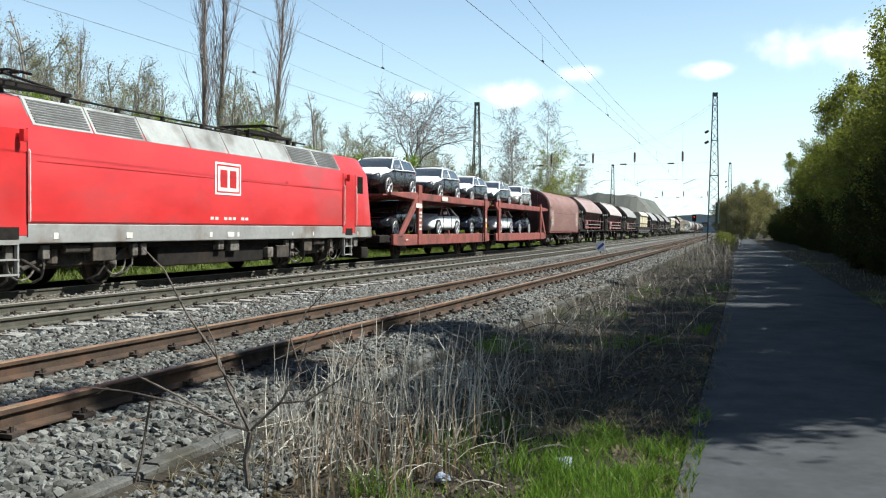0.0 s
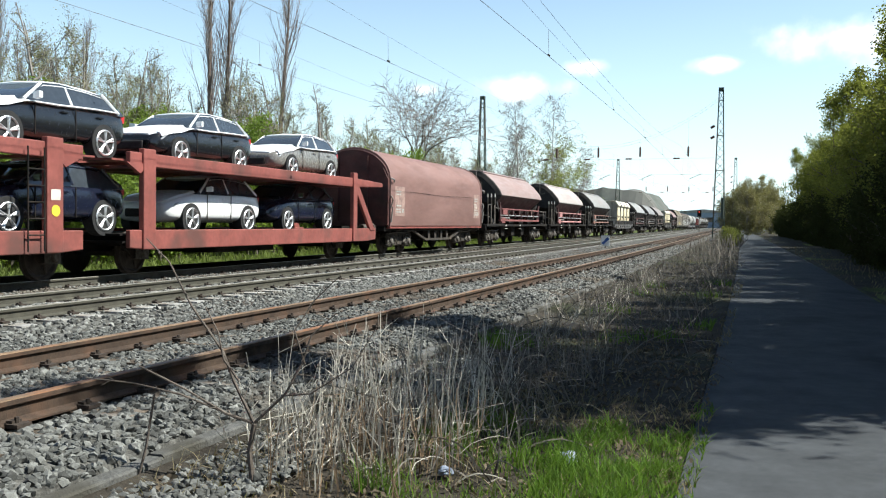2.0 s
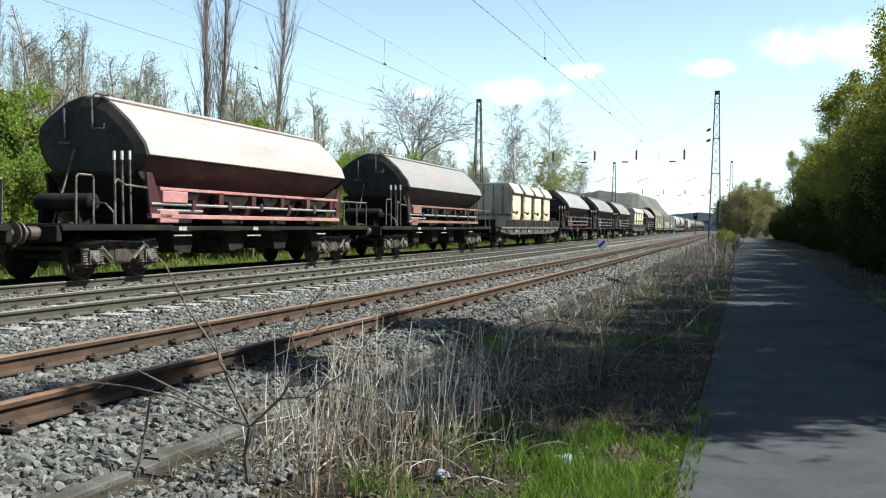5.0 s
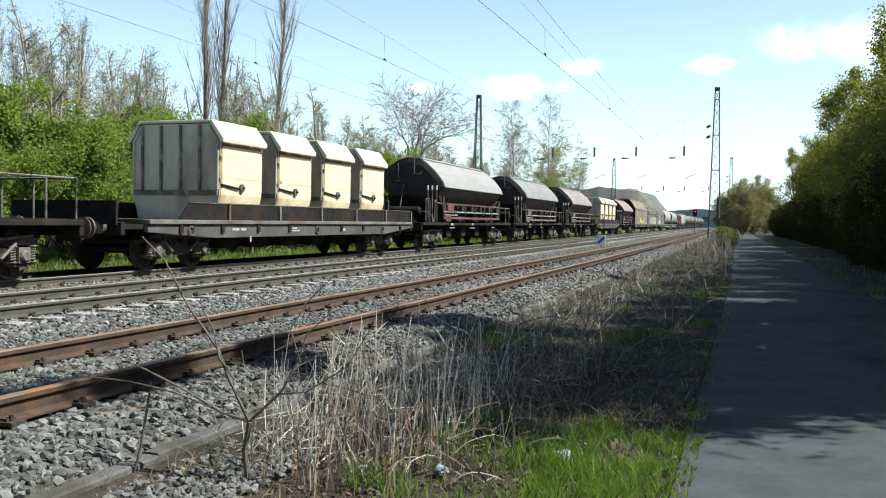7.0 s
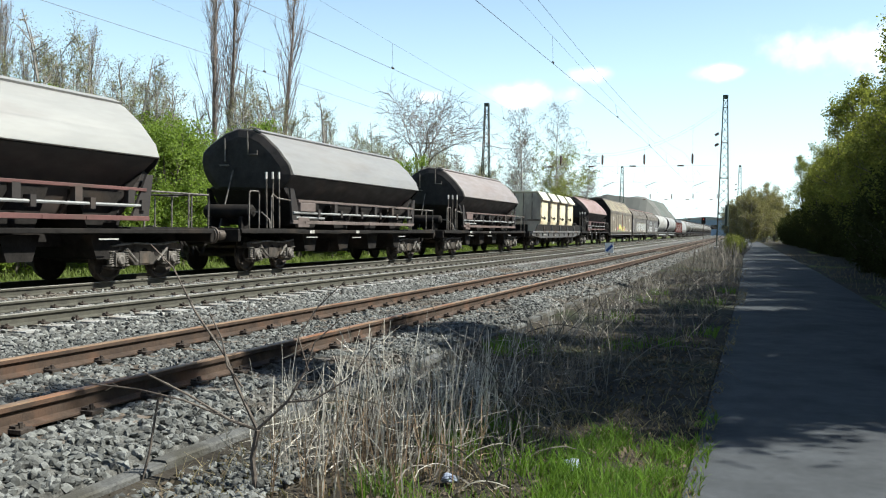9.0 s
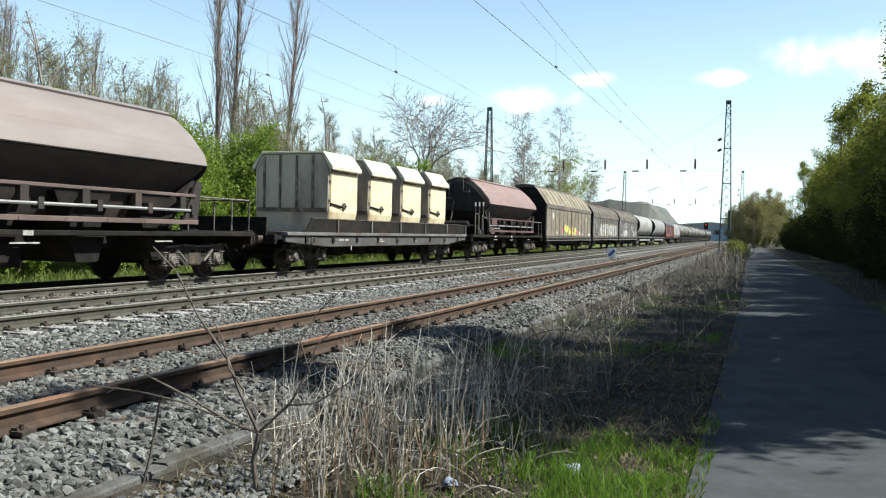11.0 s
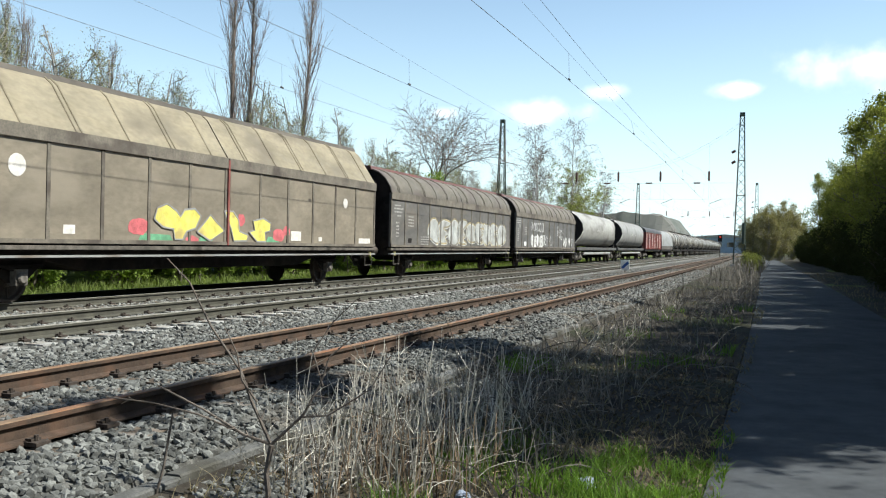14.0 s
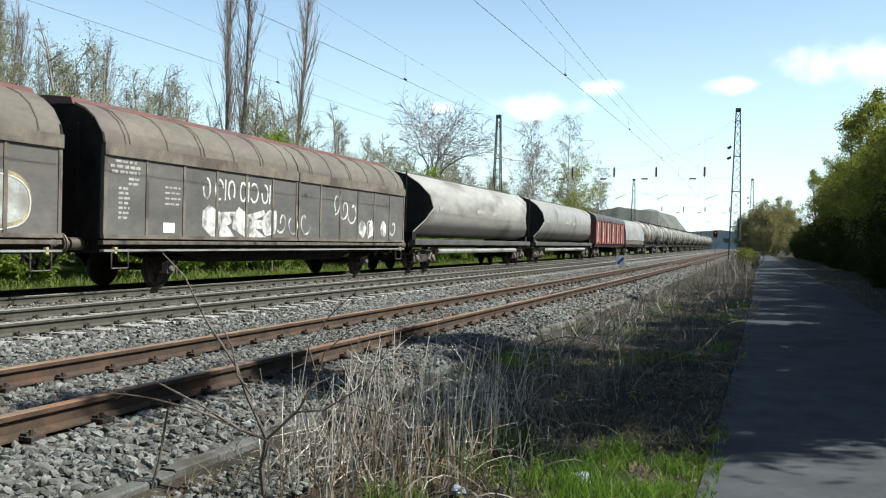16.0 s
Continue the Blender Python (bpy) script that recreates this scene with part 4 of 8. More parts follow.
def carrier(a, b):
    e = thing("car_carrier", "red-brown double-deck car carrier wagon loaded with new cars", "freight wagon", "train wagons")
    c, h = (a + b) / 2, (b - a) / 2
    Y = lambda s: s - c
    for sx in (-1, 1):
        lo, hi = sorted((sx * 1.33, sx * 1.45))
        for s0, s1 in ((31.0, 44.6), (46.0, 59.1)):
            part("lower_beam", Geo().prism([(Y(s0), 0.60), (Y(s0), 0.98), (Y(s1), 0.98), (Y(s1), 0.60), (Y(s1) - 0.7, 0.55), (Y(s0) + 0.7, 0.55)], lo, hi, axis="x"), M_CARRIER, e, bevel=0.02)
            part("upper_beam", Geo().prism([(Y(s0) - 0.3, 2.44), (Y(s0) - 0.3, 2.56), (Y(s0) + 2.2, 2.63), (Y(s1), 2.63), (Y(s1), 2.34), (Y(s0) + 2.4, 2.34)] if s0 < 40 else
                                              [(Y(s0), 2.34), (Y(s0), 2.63), (Y(s1) - 1.6, 2.63), (Y(s1) + 0.6, 2.56), (Y(s1) + 0.6, 2.42), (Y(s1) - 1.6, 2.34)], lo, hi, axis="x"), M_CARRIER, e, bevel=0.02)
        lo, hi = sorted((sx * 1.36, sx * 1.50))
        for s, w, top in ((33.85, 0.42, 2.95), (43.8, 0.42, 2.72), (46.6, 0.42, 2.72), (57.3, 0.30, 2.8)):
            part("post", Geo().prism([(Y(s) - w / 2, 0.56), (Y(s) - w / 2, top), (Y(s) + w / 2, top), (Y(s) + w / 2, 0.56)], lo, hi, axis="x"), M_CARRIER, e, bevel=0.02)
        for s0, s1 in ((31.5, 33.7), (59.0, 57.4)):
            part("brace", Geo().prism([(Y(s0), 0.9), (Y(s0) + math.copysign(0.4, s1 - s0), 0.9), (Y(s1), 2.2), (Y(s1), 2.62)], lo + 0.02, hi - 0.02, axis="x"), M_CARRIER, e, bevel=0.02)
        g = Geo()
        for s, d in ((43.8, 1), (46.6, -1)):
            g.prism([(Y(s), 2.4), (Y(s) + d * 0.75, 2.4), (Y(s) + d * 0.3, 2.18)], lo + 0.02, hi - 0.02, axis="x")
        part_each("gusset", g, M_CARRIER, e)
    for s0, s1 in ((30.6, 44.7), (45.9, 59.2)):
        g = Geo()
        for sx in (-1, 1):
            g.box(sx * 0.85 - 0.42, sx * 0.85 + 0.42, Y(s0), Y(s1), 0.86, 0.90)
        g.box(-1.33, 1.33, Y(s0), Y(s1), 0.70, 0.74)
        for i in range(12):
            y = Y(s0) + (s1 - s0) * (i + 0.5) / 12
            g.box(-1.33, 1.33, y - 0.05, y + 0.05, 0.62, 0.86)
        part("lower_deck", g, M_DARK, e)
        g = Geo()
        for sx in (-1, 1):
            g.box(sx * 0.85 - 0.45, sx * 0.85 + 0.45, Y(s0) - 0.3, Y(s1) + 0.4, 2.43, 2.47)
        for i in range(12):
            y = Y(s0) + (s1 - s0) * (i + 0.5) / 12
            g.box(-1.33, 1.33, y - 0.05, y + 0.05, 2.37, 2.43)
        part("upper_deck", g, M_CARRIER, e)
    # nose at the loco's end, ladder, hand wheel, stencils
    part_each("end_sill", Geo().box(-1.3, 1.3, Y(30.0), Y(31.0), 0.68, 0.96).box(-1.3, 1.3, Y(59.1), Y(59.5), 0.68, 0.96), M_DARK, e, bevel=0.03)
    rails_tube(e, "ladder", [[(1.52, Y(43.3) + k, 0.6), (1.52, Y(43.3) + k, 2.5)] for k in (-0.2, 0.2)] + [[(1.52, Y(43.3) - 0.2, z), (1.52, Y(43.3) + 0.2, z)] for z in (0.9, 1.2, 1.5, 1.8, 2.1)], 0.016, M_DARK)
    n = 14
    rails_tube(e, "hand_wheel", [[(1.40, Y(33.0) + 0.28 * math.cos(2 * math.pi * k / n), 1.35 + 0.28 * math.sin(2 * math.pi * k / n)) for k in range(n + 1)]], 0.02, M_DARK)
    bars(e, "stencil", [(Y(33.85) - 0.15, Y(33.85) + 0.13, z, z + 0.08) for z in (1.15, 1.3, 1.5, 1.65, 1.8)] + [(Y(43.8) - 0.12, Y(43.8) + 0.12, 1.55, 1.75)], M_OFFWHITE, 1.50)
    bars(e, "stencil_panel", [(Y(33.3), Y(34.0), 2.02, 2.2), (Y(36.6), Y(37.4), 2.40, 2.58), (Y(32.2), Y(32.4), 0.75, 0.8)], M_OFFWHITE, 1.502)
    part("warning_plate", Geo().tube([(1.50, Y(43.8), 1.35), (1.508, Y(43.8), 1.35)], 0.11, 14), M_YELLOW, e)
    for s in (33.0, 41.3, 44.2, 46.9, 57.0):
        axle(e, Y(s))
        g = Geo()
        for sx in (-1, 1):
            g.prism([(Y(s) - 0.62, 0.68), (Y(s) + 0.62, 0.68), (Y(s) + 0.22, 0.35), (Y(s) - 0.22, 0.35)], *sorted((sx * 0.94, sx * 1.0)), axis="x")
            g.tube([(sx * 1.03, Y(s) - 0.55, 0.66), (sx * 1.05, Y(s), 0.60), (sx * 1.03, Y(s) + 0.55, 0.66)], 0.045, 6)
        part_each("axle_guard", g, M_DARK, e)
    part("underframe", Geo().box(-0.3, 0.3, Y(30.6), Y(59.2), 0.5, 0.7).box(-0.9, 0.9, Y(36), Y(39.5), 0.38, 0.62).box(-0.9, 0.9, Y(50), Y(53), 0.38, 0.62), M_DARK, e, bevel=0.02)
    buffers(e, b - a, reach=0.7)
    MOVING.append((e, c, None))
    upper = [(33.2, "suv", M_CARGREY, "dark grey off-road car with white film on bonnet and roof", True), (39.4, "suv", M_CARGREY, "grey off-road car with white film on bonnet and roof", True),
             (44.6, "hatch", M_CARBLACK, "black hatchback with white film on bonnet and roof", True), (49.9, "hatch", M_CARBLACK, "black hatchback with white film, parked on the upper deck", True),
             (55.45, "hatch", M_CARBROWN, "bronze estate car with white film on its roof", True)]
    lower = [(34.0, "hatch", M_CARBLACK, "black car on the lower deck behind the loco", False), (39.35, "coupe", M_CARWHITE, "white coupe with a dark roof on the lower deck", False),
             (44.6, "hatch", M_CARBLUE, "dark blue car on the lower deck", False), (50.35, "hatch", M_CARWHITE, "white hatchback on the lower deck", False), (55.2, "hatch", M_CARBLUE, "dark blue hatchback at the end of the lower deck", False)]
    for deck, zz in ((upper, 2.475), (lower, 0.905)):
        for s, kind, pm, label, film in deck:
            MOVING.append((car(kind, pm, label, film), s, pose(0, 0, zz)))
    return e


# ---- wagon with a sliding hood for steel coils ----
M_COILEND = paint("coil_end", (0.085, 0.030, 0.026), (0.05, 0.022, 0.019))


def coil_wagon(a, b):
    e = thing("coil_wagon", "faded red hood wagon for steel coils with dusty telescopic hood", "freight wagon", "train wagons")
    c, L = (a + b) / 2, b - a
    h0, h1 = 60.5 - c, 72.45 - c
    prof = [(1.43, 1.04), (1.45, 1.12), (1.45, 2.72)]
    for i in range(1, 14):
        q = math.pi * i / 14
        prof.append((1.45 * math.cos(q), 2.72 + 1.18 * math.sin(q)))
    prof += [(-1.45, 2.72), (-1.45, 1.12), (-1.43, 1.04)]
    part("hood", Geo().prism(prof, h0 + 0.12, h1 - 0.12), M_COIL, e, "faded red sliding hood", bevel=0.03, smooth=25)
    for y in (h0 + 0.05, h1 - 0.05):
        big = [(p[0] * 1.012, 1.04 + (p[1] - 1.04) * 1.012) for p in prof]
        part("hood_rib", Geo().prism(big, y - 0.06, y + 0.06), M_COIL, e, bevel=0.01, smooth=25)
    end = [(p[0] * 0.985, 1.04 + (p[1] - 1.04) * 0.98) for p in prof]
    for y0, y1 in ((h0 - 0.10, h0 + 0.0), (h1 - 0.0, h1 + 0.10)):
        part("end_wall", Geo().prism(end, y0, y1), M_COILEND, e, "red-brown end wall", bevel=0.02)
        sy = -1 if y0 < 0 else 1
        lo, hi = sorted((y0 if sy < 0 else y1, (y0 if sy < 0 else y1) + sy * 0.07))
        part_each("end_rib", Geo().box(-0.62, -0.54, lo, hi, 1.1, 3.6).box(0.54, 0.62, lo, hi, 1.1, 3.6).box(-1.3, 1.3, lo, hi, 2.62, 2.72).box(-1.36, 1.36, lo, hi, 1.06, 1.18), M_COILEND, e)
        part_each("end_post", Geo().prism([(1.22, 1.1), (1.42, 1.1), (1.42, 2.75), (1.22, 3.15)], lo, hi).prism([(-1.22, 1.1), (-1.42, 1.1), (-1.42, 2.75), (-1.22, 3.15)], lo, hi), M_COILEND, e)
    part_each("side_sill", Geo().box(1.30, 1.46, h0, h1, 0.96, 1.025).box(-1.46, -1.30, h0, h1, 0.96, 1.025), M_CARRIER, e, bevel=0.01)
    part("underframe", Geo().box(-1.3, 1.3, h0 - 0.2, h1 + 0.2, 0.86, 1.03).box(-1.0, 1.0, -1.2, 1.2, 0.5, 0.9), M_DARK, e, bevel=0.02)
    g = Geo()
    for sx in (-1, 1):
        g.prism([(-5.2, 0.95), (-3.2, 0.92), (-1.6, 0.55), (1.6, 0.55), (3.2, 0.92), (5.2, 0.95), (5.2, 0.88), (3.1, 0.84), (1.6, 0.46), (-1.6, 0.46), (-3.1, 0.84), (-5.2, 0.88)], *sorted((sx * 1.22, sx * 1.30)), axis="x")
        for y in (-1.2, -0.4, 0.4, 1.2):
            g.box(*sorted((sx * 1.2, sx * 1.28)), y - 0.12, y + 0.12, 0.5, 0.95)
    part("truss_frame", g, M_BOGIE, e)
    rails_tube(e, "hood_seam", [[(1.452, h0 + 2.0, 2.36), (1.452, (h0 + h1) / 2, 2.32), (1.452, h1 - 1.4, 2.38)]], 0.006, M_DARK)
    # locking gear at the hood's edges, lettering panels
    for y in (h0, h1):
        rails_tube(e, "hood_latch", [[(1.47, y, 2.78), (1.58, y + 0.05, 2.74), (1.5, y + 0.25, 2.66)], [(1.47, y, 1.7), (1.56, y, 2.0), (1.5, y, 2.15)], [(1.5, y, 1.2), (1.55, y, 1.75)]], 0.03, M_LOCOGREY)
    m_pan = mat("hood_panel_grime", (0.30, 0.20, 0.175), 0.85, var=0.35, scale=5)
    for y0, y1 in ((h0 + 0.45, h0 + 1.45), (h1 - 1.35, h1 - 0.45)):
        pn = part("lettering_panel", Geo().box(1.452, 1.458, y0, y1, 1.42, 2.52), m_pan, e, "grimy lettering panel")
        bars(pn, "lettering", [(y0 + 0.12, y0 + 0.62, z, z + 0.05) for z in (1.55, 1.65, 1.78, 2.2, 2.3)] + [(y1 - 0.3, y1 - 0.1, 1.55, 1.7)], M_STENCIL, 1.459)
    tx = bpy.data.curves.new("lettering", "FONT")
    tx.body, tx.size, tx.extrude = "TTU", 0.28, 0.004
    tx.materials.append(M_OFFWHITE)
    to = new("lettering", tx)
    to.parent = e
    to.matrix_basis = pose(1.462, h1 - 1.30, 1.88, 90, 0, 90)
    for y in (-4.1, 4.1):
        bogie(e, y)
    buffers(e, L, reach=0.5)
    MOVING.append((e, c, None))
    return e


# ---- hopper wagon with a swing roof ----
def hopper(a, b, body_mat, roof_mat, frame_mat, label):
    e = thing("hopper_wagon", label, "freight wagon", "train wagons")
    c, L = (a + b) / 2, b - a
    r0, r1 = -L / 2 + 3.15, L / 2 - 2.85                 # ends of the roof
    # the roof's near flap hangs low; on the far side it ends high and the bin rounds off below it
    roof = [(1.50, 2.68), (1.40, 2.96), (1.02, 3.42), (0.58, 3.80), (0.22, 3.97), (-0.28, 4.02), (-0.72, 3.88), (-1.22, 3.56), (-1.46, 3.34), (-1.50, 3.08)]
    under = [(-1.45, 3.08), (-1.41, 3.31), (-1.18, 3.51), (-0.70, 3.83), (-0.27, 3.97), (0.21, 3.92), (0.55, 3.75), (0.98, 3.38), (1.35, 2.94), (1.44, 2.66)]
    part("roof", Geo().prism(roof + under, r0, r1), roof_mat, e, "curved swing roof, dusty on top", smooth=25, bevel=0.012)
    part_each("roof_seam", Geo().prism([(0.20, 3.965), (0.44, 3.87), (0.47, 3.91), (0.23, 4.005)], r0 - 0.03, r1 + 0.03), roof_mat, e)
    # bin: slanting walls down to the hopper
    g = Geo()
    sec = [(-1.43, 3.06), (-1.39, 3.29), (-0.6, 3.82), (0, 3.92), (0.5, 3.74), (0.97, 3.36), (1.43, 2.64), (1.18, 2.36), (0.84, 1.98), (0.55, 1.30), (-0.55, 1.30), (-0.84, 1.98), (-1.24, 2.5)]
    g.loft([[(x, r0 + 0.04 + max(0, (2.5 - z)) * 0.95, z) for x, z in sec], [(x, r1 - 0.04 - max(0, (2.5 - z)) * 0.95, z) for x, z in sec]])
    part("bin", g, body_mat, e, "dark slanting bin", bevel=0.02)
    # bulged end walls
    for y, d in ((r0, -1), (r1, 1)):
        ring = roof + [(-1.44, 2.8), (-1.28, 2.5), (-1.0, 2.25), (1.05, 2.2), (1.40, 2.5)]
        part("end_wall", Geo().loft([[(x, y - d * 0.02, z) for x, z in ring], [(x * 0.97, y + d * 0.05, 2.2 + (z - 2.2) * 0.97) for x, z in ring], [(x * 0.80, y + d * 0.12, 2.3 + (z - 2.2) * 0.80) for x, z in ring]]), M_SHADED_END, e, "end wall coloured near black for its shade", bevel=0.02)
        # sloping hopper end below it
        part("end_slope", Geo().prism([(y + d * 0.02, 2.3), (y - d * 1.05, 1.25), (y - d * 1.2, 1.25), (y - d * 0.15, 2.4)], -1.2, 1.2, axis="x"), M_SHADED_END, e)
    # working gear along the side
    for sx in (-1, 1):
        lo, hi = sorted((sx * 1.28, sx * 1.40))
        part("upper_rail", Geo().box(lo, hi, r0 + 0.5, r1 - 0.3, 1.93, 2.00), frame_mat, e, bevel=0.01)
        part("lower_rail", Geo().box(lo, hi, r0 + 0.2, r1 - 0.2, 1.30, 1.40), frame_mat, e, bevel=0.01)
        n = 6
        g = Geo()
        for i in range(n):
            y = r0 + 1.4 + (r1 - r0 - 2.2) * i / (n - 1)
            g.box(lo, hi, y - 0.10, y + 0.10, 1.66, 1.95)
            g.tube([(sx * 1.36, y, 1.95), (sx * 0.9, y, 1.35)], 0.04, 6)
            g.box(sx * 1.34 - 0.09, sx * 1.34 + 0.09, y + 0.3, y + 0.44, 1.52, 1.74)
        part_each("bracket", g, body_mat, e)
        rails_tube(e, "operating_shaft", [[(sx * 1.38, r0 + 0.2, 1.62), (sx * 1.38, r1 - 0.4, 1.62)], [(sx * 1.36, r0 + 0.4, 1.48), (sx * 1.36, r0 + 2.2, 1.48)]], 0.035, M_LOCOGREY, "worn steel operating shaft")
        part("gear_box", Geo().box(lo, hi + 0.04, r0 + 0.55, r0 + 1.5, 1.66, 1.92).box(lo, hi, r0 + 0.5, r0 + 1.2, 1.2, 1.5), frame_mat, e, bevel=0.02)
        part_each("gusset", Geo().prism([(r1 - 0.75, 1.35), (r1 - 0.2, 1.35), (r1 - 0.05, 2.3), (r1 - 0.25, 2.3)], lo + 0.03, hi - 0.03, axis="x"), body_mat, e)
        part_each("gusset", Geo().prism([(r0 + 0.75, 1.35), (r0 + 0.2, 1.35), (r0 + 0.05, 2.3), (r0 + 0.25, 2.3)], lo + 0.03, hi - 0.03, axis="x"), body_mat, e)
    g = Geo()
    for i in range(7):
        y = r0 + 0.9 + (r1 - r0 - 1.9) * i / 7
        g.box(1.402, 1.412, y, y + (r1 - r0 - 1.9) / 7 - 0.09, 1.305, 1.375)
    part_each("edge_plate", g, frame_mat, e)
    rails_tube(e, "lever_grip", [[(0.80 + k * 0.2, r0 - 0.30, 2.55), (0.80 + k * 0.2, r0 - 0.305, 2.74)] for k in range(3)], 0.036, M_OFFWHITE)
    g = Geo()
    for i in range(4):
        y = r0 + 1.8 + i * (r1 - r0 - 3.0) / 3
        g.prism([(y - 0.8, 1.9), (y + 0.8, 1.9), (y + 0.45, 1.1), (y - 0.45, 1.1)], -1.0, 1.0, axis="x")
        g.prism([(y - 0.5, 1.0), (y + 0.5, 1.0), (y + 0.3, 0.5), (y - 0.3, 0.5)], -1.1, 1.1, axis="x")
    part_each("chute", g, M_DARK, e)
    for sx in (-1, 1):
        part_each("sill", Geo().box(*sorted((sx * 1.22, sx * 1.40)), -L / 2 + 0.62, L / 2 - 0.62, 1.03, 1.13), M_DARK, e, bevel=0.015)
    part_each("platform", Geo().box(-1.38, 1.38, -L / 2 + 0.6, r0 + 1.0, 1.10, 1.16).box(-1.38, 1.38, r1 - 0.8, L / 2 - 0.6, 1.10, 1.16), M_DARK, e)
    part_each("head_stock", Geo().box(-1.35, 1.35, -L / 2 + 0.52, -L / 2 + 0.66, 0.82, 1.14).box(-1.35, 1.35, L / 2 - 0.66, L / 2 - 0.52, 0.82, 1.14), M_DARK, e, bevel=0.02)
    # railings, ladders and brake rods at the ends
    y0 = -L / 2 + 0.75
    rail_bars = [[(1.34, y0 + 0.3, 1.16), (1.34, y0 + 0.3, 2.08), (1.34, y0 + 0.36, 2.14), (1.34, y0 + 0.74, 2.14), (1.34, y0 + 0.80, 2.08), (1.34, y0 + 0.80, 1.16)],
                 [(1.34, y0 + 1.45, 1.16), (1.34, y0 + 1.45, 2.02), (1.34, y0 + 1.52, 2.1), (1.34, y0 + 1.75, 2.0), (1.34, y0 + 2.5, 1.96)],
                 [(0.12, r0 - 0.16, 3.25), (0.12, r0 - 0.2, 3.92), (0.2, r0 - 0.16, 4.02), (0.42, r0 + 0.0, 3.98)], [(0.12, r0 - 0.16, 3.25), (0.42, r0 - 0.16, 3.25), (0.42, r0 - 0.16, 3.36)],
                 [(-0.62, r0 - 0.16, 3.05), (-0.62, r0 - 0.2, 3.72)], [(-0.80, r0 - 0.16, 2.95), (-0.5, r0 - 0.16, 2.95)],
                 [(-0.42, r0 - 0.75, 1.16), (-0.36, r0 - 0.16, 2.8)], [(-1.34, y0, 1.16), (-1.34, y0, 2.0), (-1.34, y0 + 1.0, 2.0)], [(-1.34, y0, 2.0), (-0.2, y0, 2.0)], [(-0.2, y0, 1.16), (-0.2, y0, 2.0)]]
    y1 = L / 2 - 0.75
    rail_bars += [[(1.34, y1, 1.16), (1.34, y1, 1.95), (1.34, r1 - 0.1, 1.95)], [(-1.34, y1, 1.16), (-1.34, y1, 1.95), (1.34, y1, 1.95)], [(1.34, y1 - 0.8, 1.16), (1.34, y1 - 0.8, 1.95)], [(0.3, y1, 1.16), (0.3, y1, 1.95)], [(-0.5, y1, 1.16), (-0.5, y1, 1.95)]]
    rails_tube(e, "railing", rail_bars, 0.024, M_SPRING, "thin steel railing of the end platform")
    rails_tube(e, "brake_lever", [[(0.80 + k * 0.2, r0 - 0.25, 1.17), (0.80 + k * 0.2, r0 - 0.30, 2.56)] for k in range(3)], 0.028, M_GRIME)
    part("air_reservoir", Geo().tube([(-0.95, r0 - 0.62, 1.62), (-0.88, r0 - 0.62, 1.62), (0.52, r0 - 0.62, 1.62), (0.59, r0 - 0.62, 1.62)], [0.13, 0.20, 0.20, 0.13], 16), M_DARK, e, "black air reservoir", smooth=40)
    part_each("reservoir_bracket", Geo().box(-0.72, -0.62, r0 - 0.86, r0 - 0.38, 1.16, 1.48).box(0.26, 0.36, r0 - 0.86, r0 - 0.38, 1.16, 1.48), M_DARK, e)
    rails_tube(e, "air_pipe", [[(0.59, r0 - 0.62, 1.62), (0.9, r0 - 0.7, 1.6), (1.2, r0 - 0.8, 1.4), (1.28, r0 - 0.9, 1.17)]], 0.022, M_SPRING)
    bars(e, "stencil", [(r0 + 1.2, r0 + 1.5, 1.03, 1.12), (r0 + 1.0, r0 + 1.7, 0.90, 0.93), (r0 + 4.5, r0 + 4.75, 1.03, 1.12), (r0 + 4.2, r0 + 4.9, 0.88, 0.91), (r1 - 1.8, r1 - 1.2, 0.9, 0.93)], M_STENCIL, 1.402)
    part("underframe", Geo().box(-0.35, 0.35, -L / 2 + 0.6, L / 2 - 0.6, 0.75, 1.1).box(-0.8, 0.8, -1.2, 0.2, 0.42, 0.8), M_DARK, e, bevel=0.02)
    for y in (-L / 2 + 2.75, L / 2 - 2.75):
        bogie(e, y)
    buffers(e, L, reach=0.6)
    MOVING.append((e, c, None))
    return e


# ---- flat wagon with four tipping containers ----
M_BIN = mat("cream_container_paint", (0.68, 0.60, 0.41), 0.6, var=0.1, scale=1.5, dark=(0.45, 0.30, 0.16), dirt=0.25, dirt_scale=0.9)
M_BINTOP = mat("pale_container_lid", (0.64, 0.60, 0.48), 0.6, var=0.1, scale=1.5, dark=(0.45, 0.38, 0.28), dirt=0.2, dirt_scale=0.8)
M_BINRIB = mat("rusty_container_rib", (0.15, 0.12, 0.095), 0.8, var=0.35, scale=5, dark=(0.33, 0.30, 0.25), dirt=0.35, dirt_scale=2.5)
M_RUSTSTREAK = mat("rust_streak", (0.42, 0.27, 0.13), 0.75, var=0.35, scale=6, dark=(0.22, 0.12, 0.06), dirt=0.45, dirt_scale=3)
# greyer than the sides: the ends' shade is put into the colour
M_BINEND = mat("shaded_container_end", (0.54, 0.49, 0.385), 0.65, var=0.12, scale=1.3, dark=(0.28, 0.24, 0.2), dirt=0.3, dirt_scale=0.7, stretch=(1, 1, 0.4))
M_DECKEDGE = mat("flat_wagon_edge", (0.135, 0.132, 0.128), 0.75, var=0.3, scale=1.5, dark=(0.10, 0.07, 0.055), dirt=0.4, dirt_scale=1.2)
M_DECK = mat("flat_wagon_grey", (0.075, 0.073, 0.072), 0.75, var=0.25, scale=1.2, dark=(0.06, 0.05, 0.042), dirt=0.4, dirt_scale=0.9)


